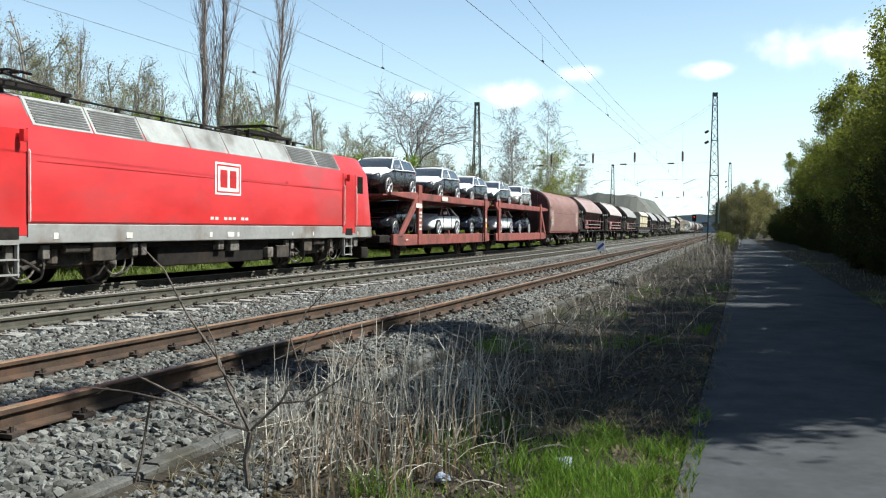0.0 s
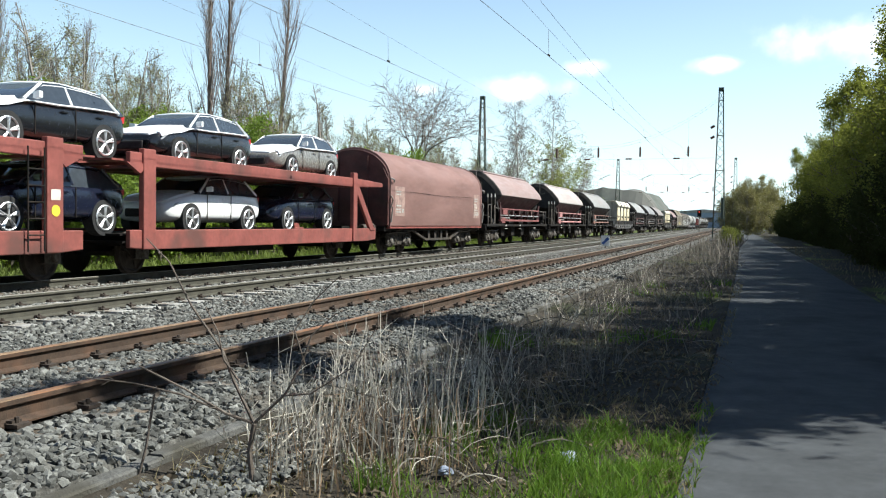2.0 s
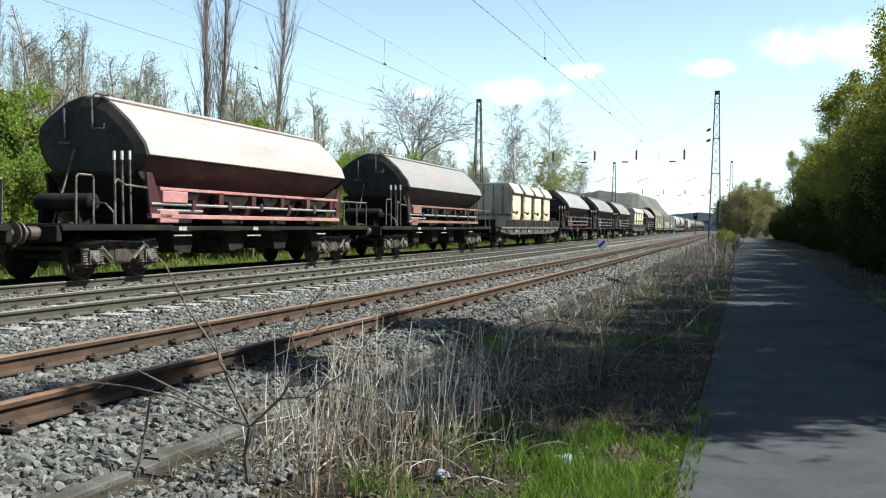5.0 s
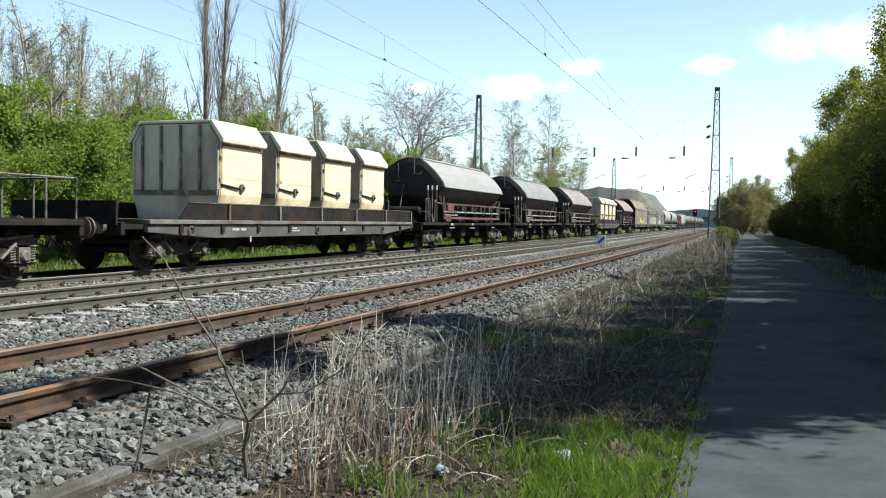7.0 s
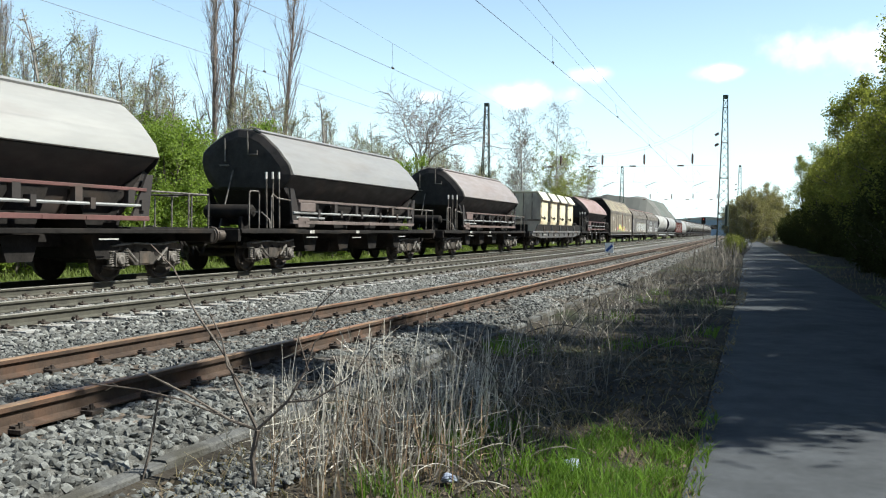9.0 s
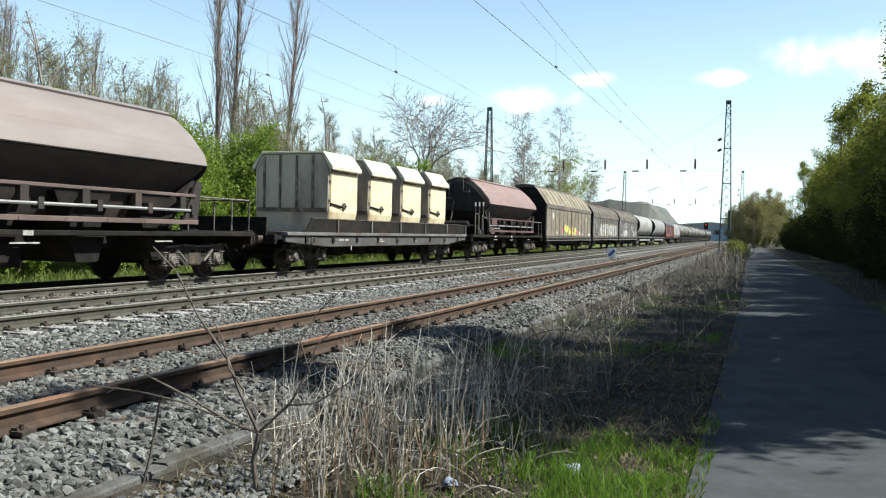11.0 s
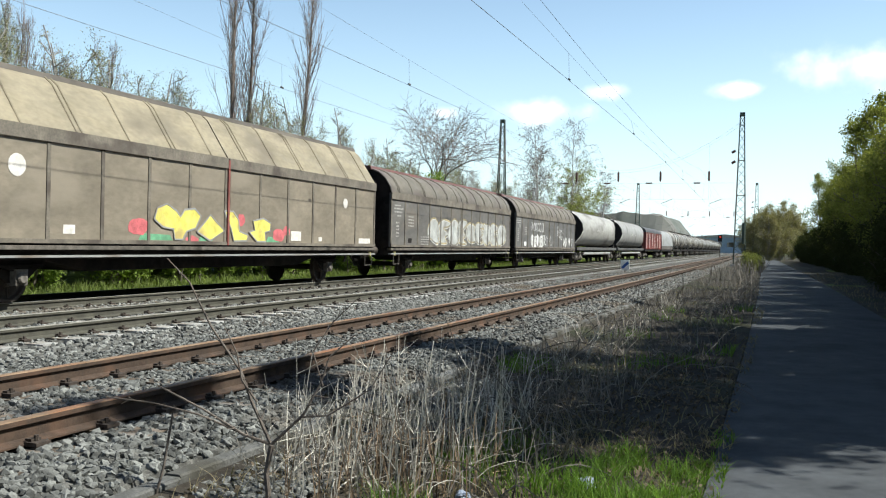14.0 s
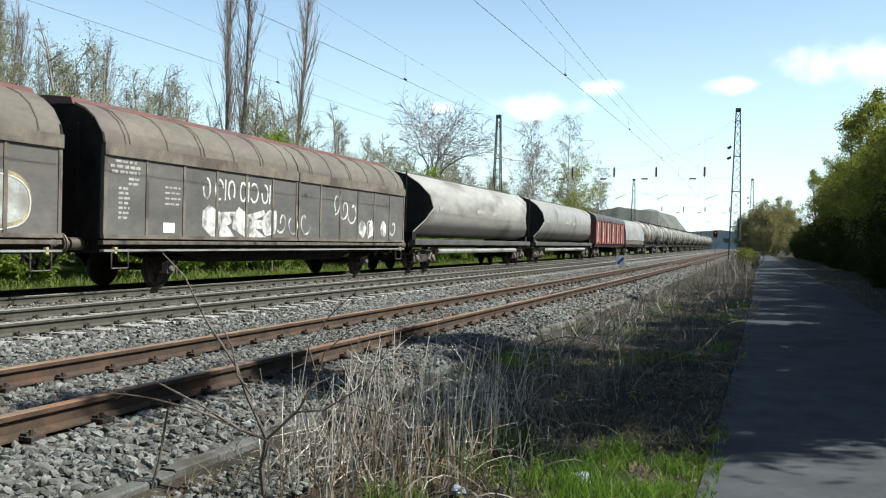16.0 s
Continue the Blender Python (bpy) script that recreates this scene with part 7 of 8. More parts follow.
def broad_tree(seed, height, width, leaves, size, label, group, leaf, bark, stems=1, low=0.25, twigs=5, name="tree", category="tree", fine=0.006):
    p = Plant(seed)
    r = p.r
    for s in range(stems):
        base = (r.normal(0, 0.25 * (stems > 1)), r.normal(0, 0.25 * (stems > 1)), -0.15)
        lean = (r.normal(0, 0.10), r.normal(0, 0.10), 1)
        h = height * (1 if s == 0 else r.uniform(0.65, 0.95))
        pts, rad = p.limb(base, lean, h * 0.95, 0.012 * h + 0.02, 0.06, 0.05, 8, 6, 0.15)
        for i in range(13):
            f = low + (0.97 - low) * (i + r.uniform(0, 1)) / 13
            k = min(7, int(f * 8))
            at = pts[k].lerp(pts[k + 1], f * 8 - k)
            ang = r.uniform(0, 2 * math.pi)
            reach = width * (0.35 + 0.75 * math.sin(math.pi * min(1, (f - low) / (1.12 - low)) ** 0.8)) * r.uniform(0.6, 1.1)
            bp, br = p.limb(at, (math.cos(ang), math.sin(ang), r.uniform(0.35, 1.0)), reach, rad[k] * 0.5 + 0.006, 0.16, 0.10, 5, 4)
            for j in range(twigs):
                g = r.uniform(0.25, 1.0)
                m = min(4, int(g * 5))
                at2 = bp[m].lerp(bp[m + 1], g * 5 - m)
                d2 = (bp[m + 1] - bp[m]).normalized() + Vector(r.normal(0, 0.6, 3)) + Vector((0, 0, 0.25))
                tp, tr = p.limb(at2, d2, reach * r.uniform(0.25, 0.55), br[m] * 0.45 + fine * 0.6, 0.2, 0.08, 4, 3)
                for q in range(3):
                    d3 = (tp[2] - tp[1]).normalized() + Vector(r.normal(0, 0.7, 3)) + Vector((0, 0, 0.2))
                    wp, wr = p.limb(tp[r.integers(1, 4)], d3, reach * r.uniform(0.12, 0.3), fine, 0.25, 0.05, 3, 3)
                    if leaves:
                        for w in (1, 2, 3):
                            p.leaves(wp[w], max(1, int(leaves * r.uniform(0.3, 1.7))), 0.16, size)
                if leaves:
                    p.leaves(tp[3], int(leaves * 1.5), 0.22, size)
    return finish(p, name, label, category, group, bark, leaf)


def poplar(seed, height, slim, label):
    """A slim upright poplar: many steep limbs close to the stem, hardly in leaf."""
    p = Plant(seed)
    r = p.r
    fine = Geo()
    pts, rad = p.limb((0, 0, -0.2), (r.normal(0, 0.02), r.normal(0, 0.02), 1), height, 0.22, 0.02, 0.02, 10, 7, 0.06)
    stem, p.wood = p.wood, fine
    for i in range(80):
        f = 0.05 + 0.89 * i / 80
        k = min(9, int(f * 10))
        at = pts[k].lerp(pts[k + 1], f * 10 - k)
        ang = r.uniform(0, 2 * math.pi)
        reach = height * 0.17 * (0.55 + 0.6 * math.sin(math.pi * f)) * r.uniform(0.6, 1.25)
        out = slim * r.uniform(0.7, 1.4)
        bp, br = p.limb(at, (math.cos(ang) * out, math.sin(ang) * out, 1), reach, 0.028 * (1.1 - f) + 0.009, 0.05, 0.14, 5, 4)
        for j in range(13):
            m = r.integers(0, 5)
            wp, wr = p.limb(bp[m], (bp[m + 1] - bp[m]).normalized() + Vector(r.normal(0, 0.26, 3)), reach * r.uniform(0.2, 0.42), 0.011, 0.08, 0.12, 3, 3)
            p.leaves(wp[2], 2, 0.12, 0.06)
    p.wood = stem
    e = finish(p, "poplar", label, "tree", "poplars", M_BARKRED, L_POPLAR)
    part("twig_work", fine, M_TWIGGREY, e)
    return e


def birch(seed, height, width, leaves, leafy, label):
    """A birch with a pale stem, rising limbs and hanging twigs; in leaf up to the share leafy of its height."""
    p = Plant(seed)
    r = p.r
    fine = Geo()
    pts, rad = p.limb((0, 0, -0.2), (r.normal(0, 0.03), r.normal(0, 0.03), 1), height, 0.15, 0.03, 0.02, 9, 6, 0.06)
    stem, p.wood = p.wood, fine
    for i in range(58):
        f = 0.14 + 0.83 * i / 58
        k = min(8, int(f * 9))
        at = pts[k].lerp(pts[k + 1], f * 9 - k)
        ang = r.uniform(0, 2 * math.pi)
        reach = width * (1.06 - f) ** 0.8 * r.uniform(0.55, 1.1) + 0.25
        bp, br = p.limb(at, (math.cos(ang), math.sin(ang), 0.9), reach, 0.026 * (1.15 - f) + 0.007, 0.1, -0.05, 5, 4)
        for j in range(14):
            m = r.integers(1, 6)
            wp, wr = p.limb(bp[m], Vector(r.normal(0, 0.6, 3)) + Vector((math.cos(ang) * 0.4, math.sin(ang) * 0.4, 0.15)), r.uniform(0.5, 1.4), 0.015, 0.15, -0.30, 4, 3)
            in_leaf = bp[m].z < leafy * height * r.uniform(0.85, 1.15)
            for w in (2, 3, 4):
                if in_leaf:
                    p.leaves(wp[w], leaves, 0.16, 0.12)
                elif w > 2:
                    p.leaves(wp[w], 1, 0.1, 0.06)
    p.wood = stem
    e = finish(p, "birch", label, "tree", "birches", M_BIRCHBARK, L_BIRCH, droop=0.4)
    part("twig_work", fine, M_TWIGGREY, e)
    return e


def round_tree(seed, height, label):
    """A broad old tree: a short stem that forks again and again into a rounded crown of fine bare twigs."""
    p = Plant(seed)
    r = p.r
    fine = Geo()
    stem = p.wood

    def fork(at, way, length, radius, level):
        p.wood = stem if level < 3 else fine
        pts, rad = p.limb(at, way, length, radius, 0.10, 0.03 if level < 4 else -0.05, 4, 5 if level < 2 else 3, 0.62)
        if level == 6:
            p.leaves(pts[4], 2, 0.14, 0.07)
            return
        n = 3 if level else 4
        d = (pts[4] - pts[3]).normalized()
        turn = r.uniform(0, 6.28)
        side = d.cross(Vector((0.3, 0.8, 0.1))).normalized()
        other = d.cross(side)
        for k in range(n):
            a = turn + 2 * math.pi * k / n + r.normal(0, 0.3)
            tilt = r.uniform(0.32, 0.66) if level else r.uniform(0.22, 0.42)
            w = d + (side * math.cos(a) + other * math.sin(a)) * tilt
            fork(pts[4] if k else pts[3], w, length * r.uniform(0.62, 0.88) if level else height * 0.19, max(0.017, rad[4] * 0.76), level + 1)
        if level > 1:
            fork(pts[2], d + Vector(r.normal(0, 0.7, 3)), length * 0.6, max(0.017, rad[2] * 0.5), min(6, level + 2))
    fork((0, 0, -0.2), (0.03, 0, 1), height * 0.38, 0.30, 0)
    p.wood = stem
    e = finish(p, "tree", label, "tree", "lone trees", M_BARK, L_BUD)
    part("twig_work", fine, M_TWIGGREY, e)
    return e


def plant_at(ob, x0, s, z, turn, scale):
    c = copy_thing(ob, on_line(x0, s, z) @ pose(0, 0, 0, 0, 0, turn))
    c.scale = (scale,) * 3
    return c


tr, tr2 = np.random.default_rng(21), np.random.default_rng(22)

# the row beyond the path, whose shade falls over path and verge
ROW = [broad_tree(31 + i, h, w, 12, 0.125, lab, "trees beside the path", L_ROW, M_BARK, stems=st, low=0.14) for i, (h, w, st, lab) in enumerate((
    (9.5, 2.3, 2, "tall young tree with fresh green leaves beside the path"), (8.2, 2.6, 3, "many-stemmed tree in young leaf beside the path"), (10.4, 2.1, 1, "slender tree with opening leaves beside the path")))]
UNDER = [broad_tree(51 + i, 3.6, 1.6, 13, 0.12, "dense undergrowth shrub at the edge of the path, shade in its leaf colour", "undergrowth beside the path", L_UNDER, M_BARK, stems=6, low=0.05, twigs=4, name="shrub", category="shrub") for i in range(2)]
TALL = [broad_tree(58, 14.6, 2.05, 26, 0.15, "tall dense tree out of view, placed for its shade", "trees beside the path", L_ROW, M_BARK, stems=3, low=0.25, twigs=6)]
used = set()


def put(protos, i, x0, s, z, turn, scale):
    ob = protos[i]
    if (id(protos), i) in used:
        return plant_at(ob, x0, s, z, turn, scale)
    used.add((id(protos), i))
    ob.matrix_basis = on_line(x0, s, z) @ pose(0, 0, 0, 0, 0, turn)
    ob.scale = (scale,) * 3
    return ob


# the trees behind the camera are unseen, added to cut the sky's light
s = -34.0
n = 0
while s < 150:
    x0 = 6.1 + tr.uniform(-0.4, 0.7) + (0.5 if s > 40 else 0)
    if s < 105:
        put(ROW, n % 3, x0, s, -0.45, tr.uniform(0, 360), tr.uniform(1.05, 1.22) * (0.95 if s < 9 else 1.05 if s < 30 else 0.86 if s < 40 else 0.87 if s < 85 else 0.84))
    # back row added to block light and darken the wood
    if s < 112:
        put(ROW, n % 3, x0 + tr2.uniform(5.0, 7.5), s + tr2.uniform(0.5, 2), -0.2, tr2.uniform(0, 360), tr2.uniform(0.85, 1.0))
    if s < 120:
        put(ROW, (n + 1) % 3, x0 + tr.uniform(2.4, 4.2), s + tr.uniform(0.5, 2), -0.4, tr.uniform(0, 360), tr.uniform(0.95, 1.2) * (1.0 if s < 12 else 0.96))
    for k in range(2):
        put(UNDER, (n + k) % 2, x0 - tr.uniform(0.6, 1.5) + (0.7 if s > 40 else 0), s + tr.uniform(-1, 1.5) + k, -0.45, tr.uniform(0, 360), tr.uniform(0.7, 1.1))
    s += tr.uniform(2.0, 3.0) if s < 60 else tr.uniform(3.2, 4.6)
    if 1.0 < s < 9.3:          # a gap lets the sun onto the path here
        s = 9.9
    n += 1

# tall trees out of view, placed so that their shade reaches the near rail
for x0, s, k, a in ((6.9, 11.8, 0.91, 20), (8.0, 13.9, 0.73, 140), (9.9, 13.4, 0.86, 250)):
    put(TALL, 0, x0, s, -0.45, a, k)
s = 15.0
while s < 40:               # unseen trees added to close sunlit gaps in the path's shade
    put(ROW, int(s) % 3, 7.6 + tr.uniform(-0.5, 0.5), s, -0.45, tr.uniform(0, 360), tr.uniform(0.85, 0.95))
    s += tr.uniform(2.2, 3.0)
# bushes where the path turns out of sight, and the small bright bush at its edge
BUSH = [broad_tree(61, 7.5, 2.4, 5, 0.14, "rounded bush with brownish buds at the end of the path", "bushes at the path's end", L_BROWNBUD, M_BARKGREY, stems=7, low=0.05, twigs=6, name="bush", category="shrub")]
for x0, s, k in ((0.9, 150, 1.15), (2.9, 160, 1.3), (-0.5, 185, 1.3), (5.2, 175, 1.3), (-2.6, 215, 1.2), (2.0, 205, 1.4)):
    put(BUSH, 0, x0, s, -0.5, tr.uniform(0, 360), k)
LOWBUSH = [broad_tree(66, 1.5, 0.9, 4, 0.09, "small bright green bush beside the path", "small bushes", L_LOW, M_BARK, stems=6, low=0.05, twigs=4, name="bush", category="shrub")]
for x0, s, k in ((-1.0, 66, 0.55), (-0.8, 72, 0.7), (-1.3, 78, 0.75)):
    put(LOWBUSH, 0, x0, s, -0.42, tr.uniform(0, 360), k)

# thicket behind the railway
SHRUB = [broad_tree(71 + i, h, w, 8, 0.13, lab, "thicket behind the railway", L_SHRUB, M_BARK, stems=5, low=0.05, twigs=5, name="shrub", category="shrub") for i, (h, w, lab) in enumerate((
    (5.2, 1.9, "leafy green shrub in the thicket behind the tracks"), (4.2, 2.1, "broad spring-green shrub behind the tracks"), (6.2, 1.8, "tall airy shrub in young leaf behind the tracks")))]
BARE = [broad_tree(81 + i, h, w, lv, 0.065, lab, "bare trees behind the railway", L_BUD, M_BARKGREY, stems=st, low=0.25, twigs=8, fine=0.008) for i, (h, w, lv, st, lab) in enumerate((
    (9.4, 1.6, 2, 3, "bare grey tree with first buds behind the thicket"), (10.2, 1.2, 1, 4, "slender bare tree behind the thicket"), (8.4, 1.8, 4, 3, "budding tree behind the thicket")))]
s = 8.0
n = 0
while s < 105:
    k = tr.uniform(0.74, 1.02) * (1.0 if s < 60 else 0.85)
    put(SHRUB, n % 3, -23.0 + tr.uniform(-1.0, 1.0), s, -0.5, tr.uniform(0, 360), k)
    put(SHRUB, (n + 1) % 3, -26.0 + tr.uniform(-1.0, 1.0), s + 1.0, -0.2, tr.uniform(0, 360), k * 1.1)
    put(BARE, n % 3, -27.5 + tr.uniform(-1.5, 1.5), s + tr.uniform(-1, 1), 0.0, tr.uniform(0, 360), tr.uniform(0.85, 1.1) * (1 if s < 50 else 0.85))
    if n % 2:
        put(BARE, (n + 2) % 3, -32 + tr.uniform(-2, 2), s * 1.1, 0.4, tr.uniform(0, 360), tr.uniform(0.95, 1.2))
    s += tr.uniform(1.7, 2.5)
    n += 1

POP = [poplar(91, 20.0, 0.31, "tall slim leafless poplar with a reddish stem"), poplar(92, 19.0, 0.30, "tall slim poplar with steep bare limbs"), poplar(93, 20.0, 0.34, "tall poplar with a broader spindle of bare limbs")]
for i, x0, s, k in ((0, -29.5, 45.0, 0.98), (1, -30.7, 47.9, 0.97), (2, -30.45, 54.4, 1.0), (1, -34.4, 33.0, 0.62), (0, -33.6, 33.6, 0.57), (1, -35.4, 33.4, 0.66), (0, -34.0, 40.0, 0.58), (1, -36.0, 38.0, 0.56), (1, -33.0, 45.0, 0.55), (0, -32.4, 65.0, 0.50)):
    put(POP, i, x0, s, 0.2, tr.uniform(0, 360), k)

LONE = [round_tree(104, 15.0, "lone bare tree with a rounded twiggy crown")]
put(LONE, 0, -28.4, 74.0, -0.1, 40, 0.96)
BIR = [birch(111, 15.0, 5.2, 3, 0.3, "birch with pale bark and hanging bare twigs"), birch(112, 16.2, 6.6, 15, 0.62, "birch with fresh yellow-green leaves low in its crown")]
for i, x0, s, k in ((0, -22.6, 94, 1.0), (0, -24.2, 95.5, 0.84), (0, -23.6, 97, 0.78), (1, -20.9, 101, 1.0), (1, -20.1, 104, 0.62), (1, -20.0, 98, 0.60), (1, -25.7, 80, 0.52), (0, -18.4, 108, 0.72), (0, -19.2, 112, 0.62), (1, -19.6, 118, 0.45), (1, -22, 135, 0.5)):
    put(BIR, i, x0, s, -0.2, tr.uniform(0, 360), k)
s = 105.0
while s < 134:
    put(SHRUB, n % 3, -24 + tr.uniform(-2, 2), s, -0.4, tr.uniform(0, 360), tr.uniform(0.6, 1.0))
    if n % 3 == 0:
        put(BARE, n % 3, -27 + tr.uniform(-2, 2), s, -0.2, tr.uniform(0, 360), tr.uniform(0.6, 0.9))
    s += tr.uniform(4, 7)
    n += 1


# ---- the distance ----
def mound(name, label, cx, cy, length, width, height, material, flat=0.55, seed=1):
    v, f, nx, ny = [], [], 40, 16
    for j in range(ny + 1):
        for i in range(nx + 1):
            u, w = 2 * i / nx - 1, 2 * j / ny - 1
            k = min(1.0, (1 - abs(u)) / (1 - flat)) * min(1.0, (1 - abs(w)) / (1 - flat))
            h = height * k * (1 + 0.08 * noise.noise((u * 4 + seed, w * 4, 0.3))) + 1.2 * noise.noise((u * 17, w * 17, seed)) * (k > 0)
            v.append((cx + u * length / 2, cy + w * width / 2, h - 0.8))
    for j in range(ny):
        for i in range(nx):
            a = j * (nx + 1) + i
            f.append((a, a + 1, a + 2 + nx, a + 1 + nx))
    ob = raw(name, v, f, material)
    return tagged(ob, label, "hill", kind="structure")


M_HILL = mat("hill_scrub", (0.080, 0.092, 0.080), 1.0, var=0.35, scale=0.06, bump=0.8, bump_scale=0.4, dark=(0.12, 0.115, 0.105), dirt=0.4, dirt_scale=0.02)
mound("slag_heap", "flat-topped scrubby spoil heap behind the railway", -111, 520, 138, 120, 20.0, M_HILL, 0.78)
p = Plant(131)
for i in range(420):
    x = p.r.uniform(-420, 260)
    y = 640 + p.r.uniform(-30, 60)
    p.leaves((x, y, 2.5), 26, 3.0, 2.2)
far_woods = p.leaf_mesh("far_woods", leaf_mat("far_foliage", (0.115, 0.125, 0.085), 0.2), 0.8)
tagged(far_woods, "hazy line of woods on the horizon", "woods", kind="stuff")
hall = thing("distant_hall", "low blue industrial hall far down the line", "building", at=pose(-22, 420, -0.5))
M_HALL = mat("blue_sheet", (0.19, 0.25, 0.33), 0.6, var=0.15, scale=0.2)
part("wall", Geo().box(-16, 16, -10, 10, 0, 7), M_HALL, hall)
part("roof", Geo().prism([(-16.5, 7), (16.5, 7), (0, 8.5)], -10.5, 10.5), M_LOCOGREY, hall)
for i in range(6):
    part("window", Geo().box(-14 + i * 5, -11 + i * 5, -10.1, -9.98, 3, 5), M_GLASS, hall)


# ---- herbs and grass ----
def blades(name, label, at, heights, material, width=0.012, lean=0.35, seed=1, category="grass"):
    """Grass as single bent blades in one mesh."""
    r = np.random.default_rng(seed)
    at = np.asarray(at)
    n = len(at)
    h = np.asarray(heights)
    a = r.uniform(0, 2 * np.pi, n)
    side = np.stack([np.cos(a), np.sin(a), np.zeros(n)], 1) * (width * r.uniform(0.6, 1.3, n))[:, None]
    b = r.uniform(0, 2 * np.pi, n)
    out = np.stack([np.cos(b), np.sin(b), np.zeros(n)], 1) * (h * lean * r.uniform(0.2, 1.4, n))[:, None]
    up = np.stack([np.zeros(n), np.zeros(n), h], 1)
    mid, tip = at + up * 0.55 + out * 0.35, at + up + out
    v = np.stack([at - side, at + side, mid + side * 0.7, mid - side * 0.7, tip + side * 0.12, tip - side * 0.12], 1).reshape(-1, 3)
    i = np.arange(n)[:, None] * 6
    f = np.concatenate([i + np.array([[0, 1, 2, 3]]), i + np.array([[3, 2, 4, 5]])])
    ob = raw(name, v, f, material)
    return tagged(ob, label, category, kind="stuff")


def verge_z(x):
    return np.interp(x, [-3.28, -3.0, -2.2, -1.4, -0.8, -0.42], [-0.33, -0.36, -0.385, -0.385, -0.39, -0.405])


def spread(r, count, x0, x1, y0, y1, power=1.0, clump=0.0, clumps=12):
    x = r.uniform(x0, x1, count)
    y = y0 + (y1 - y0) * r.uniform(0, 1, count) ** power
    if clump:
        cx, cy = r.uniform(x0, x1, clumps), r.uniform(y0, y1, clumps)
        k = r.integers(0, clumps, count)
        x, y = np.clip(cx[k] + r.normal(0, clump, count), x0, x1), np.clip(cy[k] + r.normal(0, clump, count), y0, y1)
    return np.stack([x, y, verge_z(x) - 0.01], 1)


r = np.random.default_rng(77)
q = spread(r, 1900, -2.3, -0.40, 4.2, 5.75)
q = q[(q[:, 0] > -1.15) | ((q[:, 1] < 4.9) & (q[:, 0] > -1.9))]
blades("grass", "lush green grass along the edge of the path", q, r.uniform(0.03, 0.11, len(q)), L_GRASS, 0.0045, 0.7, 2)
q = spread(np.random.default_rng(78), 2900, -1.15, -0.42, 4.3, 6.9, clump=0.08, clumps=30)
blades("grass", "thick green grass at the corner of the verge", q, np.random.default_rng(79).uniform(0.04, 0.14, len(q)), L_GRASS, 0.0045, 0.8, 12)
q = spread(r, 1500, -2.1, -0.6, 4.6, 6.6, clump=0.13, clumps=13)
blades("grass", "green grass tufts among dead stalks", q, r.uniform(0.08, 0.22, len(q)), L_GRASS, 0.0045, 0.6, 3)
q = spread(r, 700, -3.2, -0.6, 7.0, 26.0, 1.4, clump=0.2, clumps=9)
blades("grass", "scattered grass tufts in the shade of the verge", q, r.uniform(0.08, 0.2, len(q)), L_GRASS, 0.007, 0.5, 4)
q = spread(r, 700, -3.15, -2.75, 10.3, 11.5)
blades("grass", "bright green grass patch beside the kerb", q, r.uniform(0.06, 0.16, len(q)), L_GRASS, 0.008, 0.5, 14)
q = spread(r, 2600, -3.2, -0.45, 4.0, 8.0)
blades("dry_grass", "matted dry grass on the verge", q, r.uniform(0.03, 0.12, len(q)), L_DRYGRASS, 0.004, 1.4, 5)
q = spread(r, 900, -3.2, -0.45, 8.0, 40.0, 1.2)
blades("dry_grass", "matted dry grass further along the verge", q, r.uniform(0.06, 0.16, len(q)), L_DRYGRASS, 0.006, 1.4, 6)
# ragged edge where the verge creeps over the asphalt
q = spread(r, 420, -0.46, -0.31, 4.3, 8.0, 1.3, clump=0.06, clumps=26)
q[:, 2] = -0.402
blades("grass", "short tufts creeping over the asphalt edge", q, r.uniform(0.02, 0.08, len(q)), L_GRASS, 0.005, 1.1, 24)
q = spread(r, 420, -0.48, -0.32, 4.3, 26.0, 1.5, clump=0.07, clumps=40)
q[:, 2] = -0.402
blades("dry_grass", "dry tufts along the asphalt edge", q, r.uniform(0.02, 0.09, len(q)), L_DRYGRASS, 0.005, 1.5, 25)
# right-hand edge of the path
x = r.uniform(2.6, 4.5, 900)
y = 8 + 60 * r.uniform(0, 1, 900) ** 1.5
q = np.stack([x + np.array([bend(v)[0] for v in y]), y, np.full(900, -0.42)], 1)
blades("grass", "sparse dry grass between path and trees", q, r.uniform(0.06, 0.2, 900), L_DRYGRASS, 0.010, 0.8, 7)
# herbs behind the train
x = r.uniform(-22.5, -16.2, 26000)
y = 6 + 110 * r.uniform(0, 1, 26000) ** 1.3
gz = np.interp(-x, [15.8, 18, 21, 34], [-0.47, -0.72, -0.72, 0.58])
q = np.stack([x + np.array([bend(v)[0] for v in y]), y, gz - 0.03], 1)
blades("herbs", "dense low green herbs and grass behind the train", q, r.uniform(0.10, 0.40, 26000), L_HERB, 0.028, 0.6, 8, "herbs")
# dead leaves lying on the verge
p = Plant(141)
for i in range(2600):
    xx = p.r.uniform(-3.2, -0.42)
    p.leaves((xx, 4.0 + 9 * p.r.uniform() ** 1.3, float(verge_z(xx)) + 0.01), 2, 0.05, 0.045)
for q_ in p.leaf_at:
    q_[:, 2] = verge_z(q_[:, 0]) + np.abs(q_[:, 2] - verge_z(q_[:, 0])) * 0.3 + 0.004
dead = p.leaf_mesh("dead_leaves", L_LITTER)
tagged(dead, "dead brown leaves strewn on the verge", "leaves", kind="stuff")


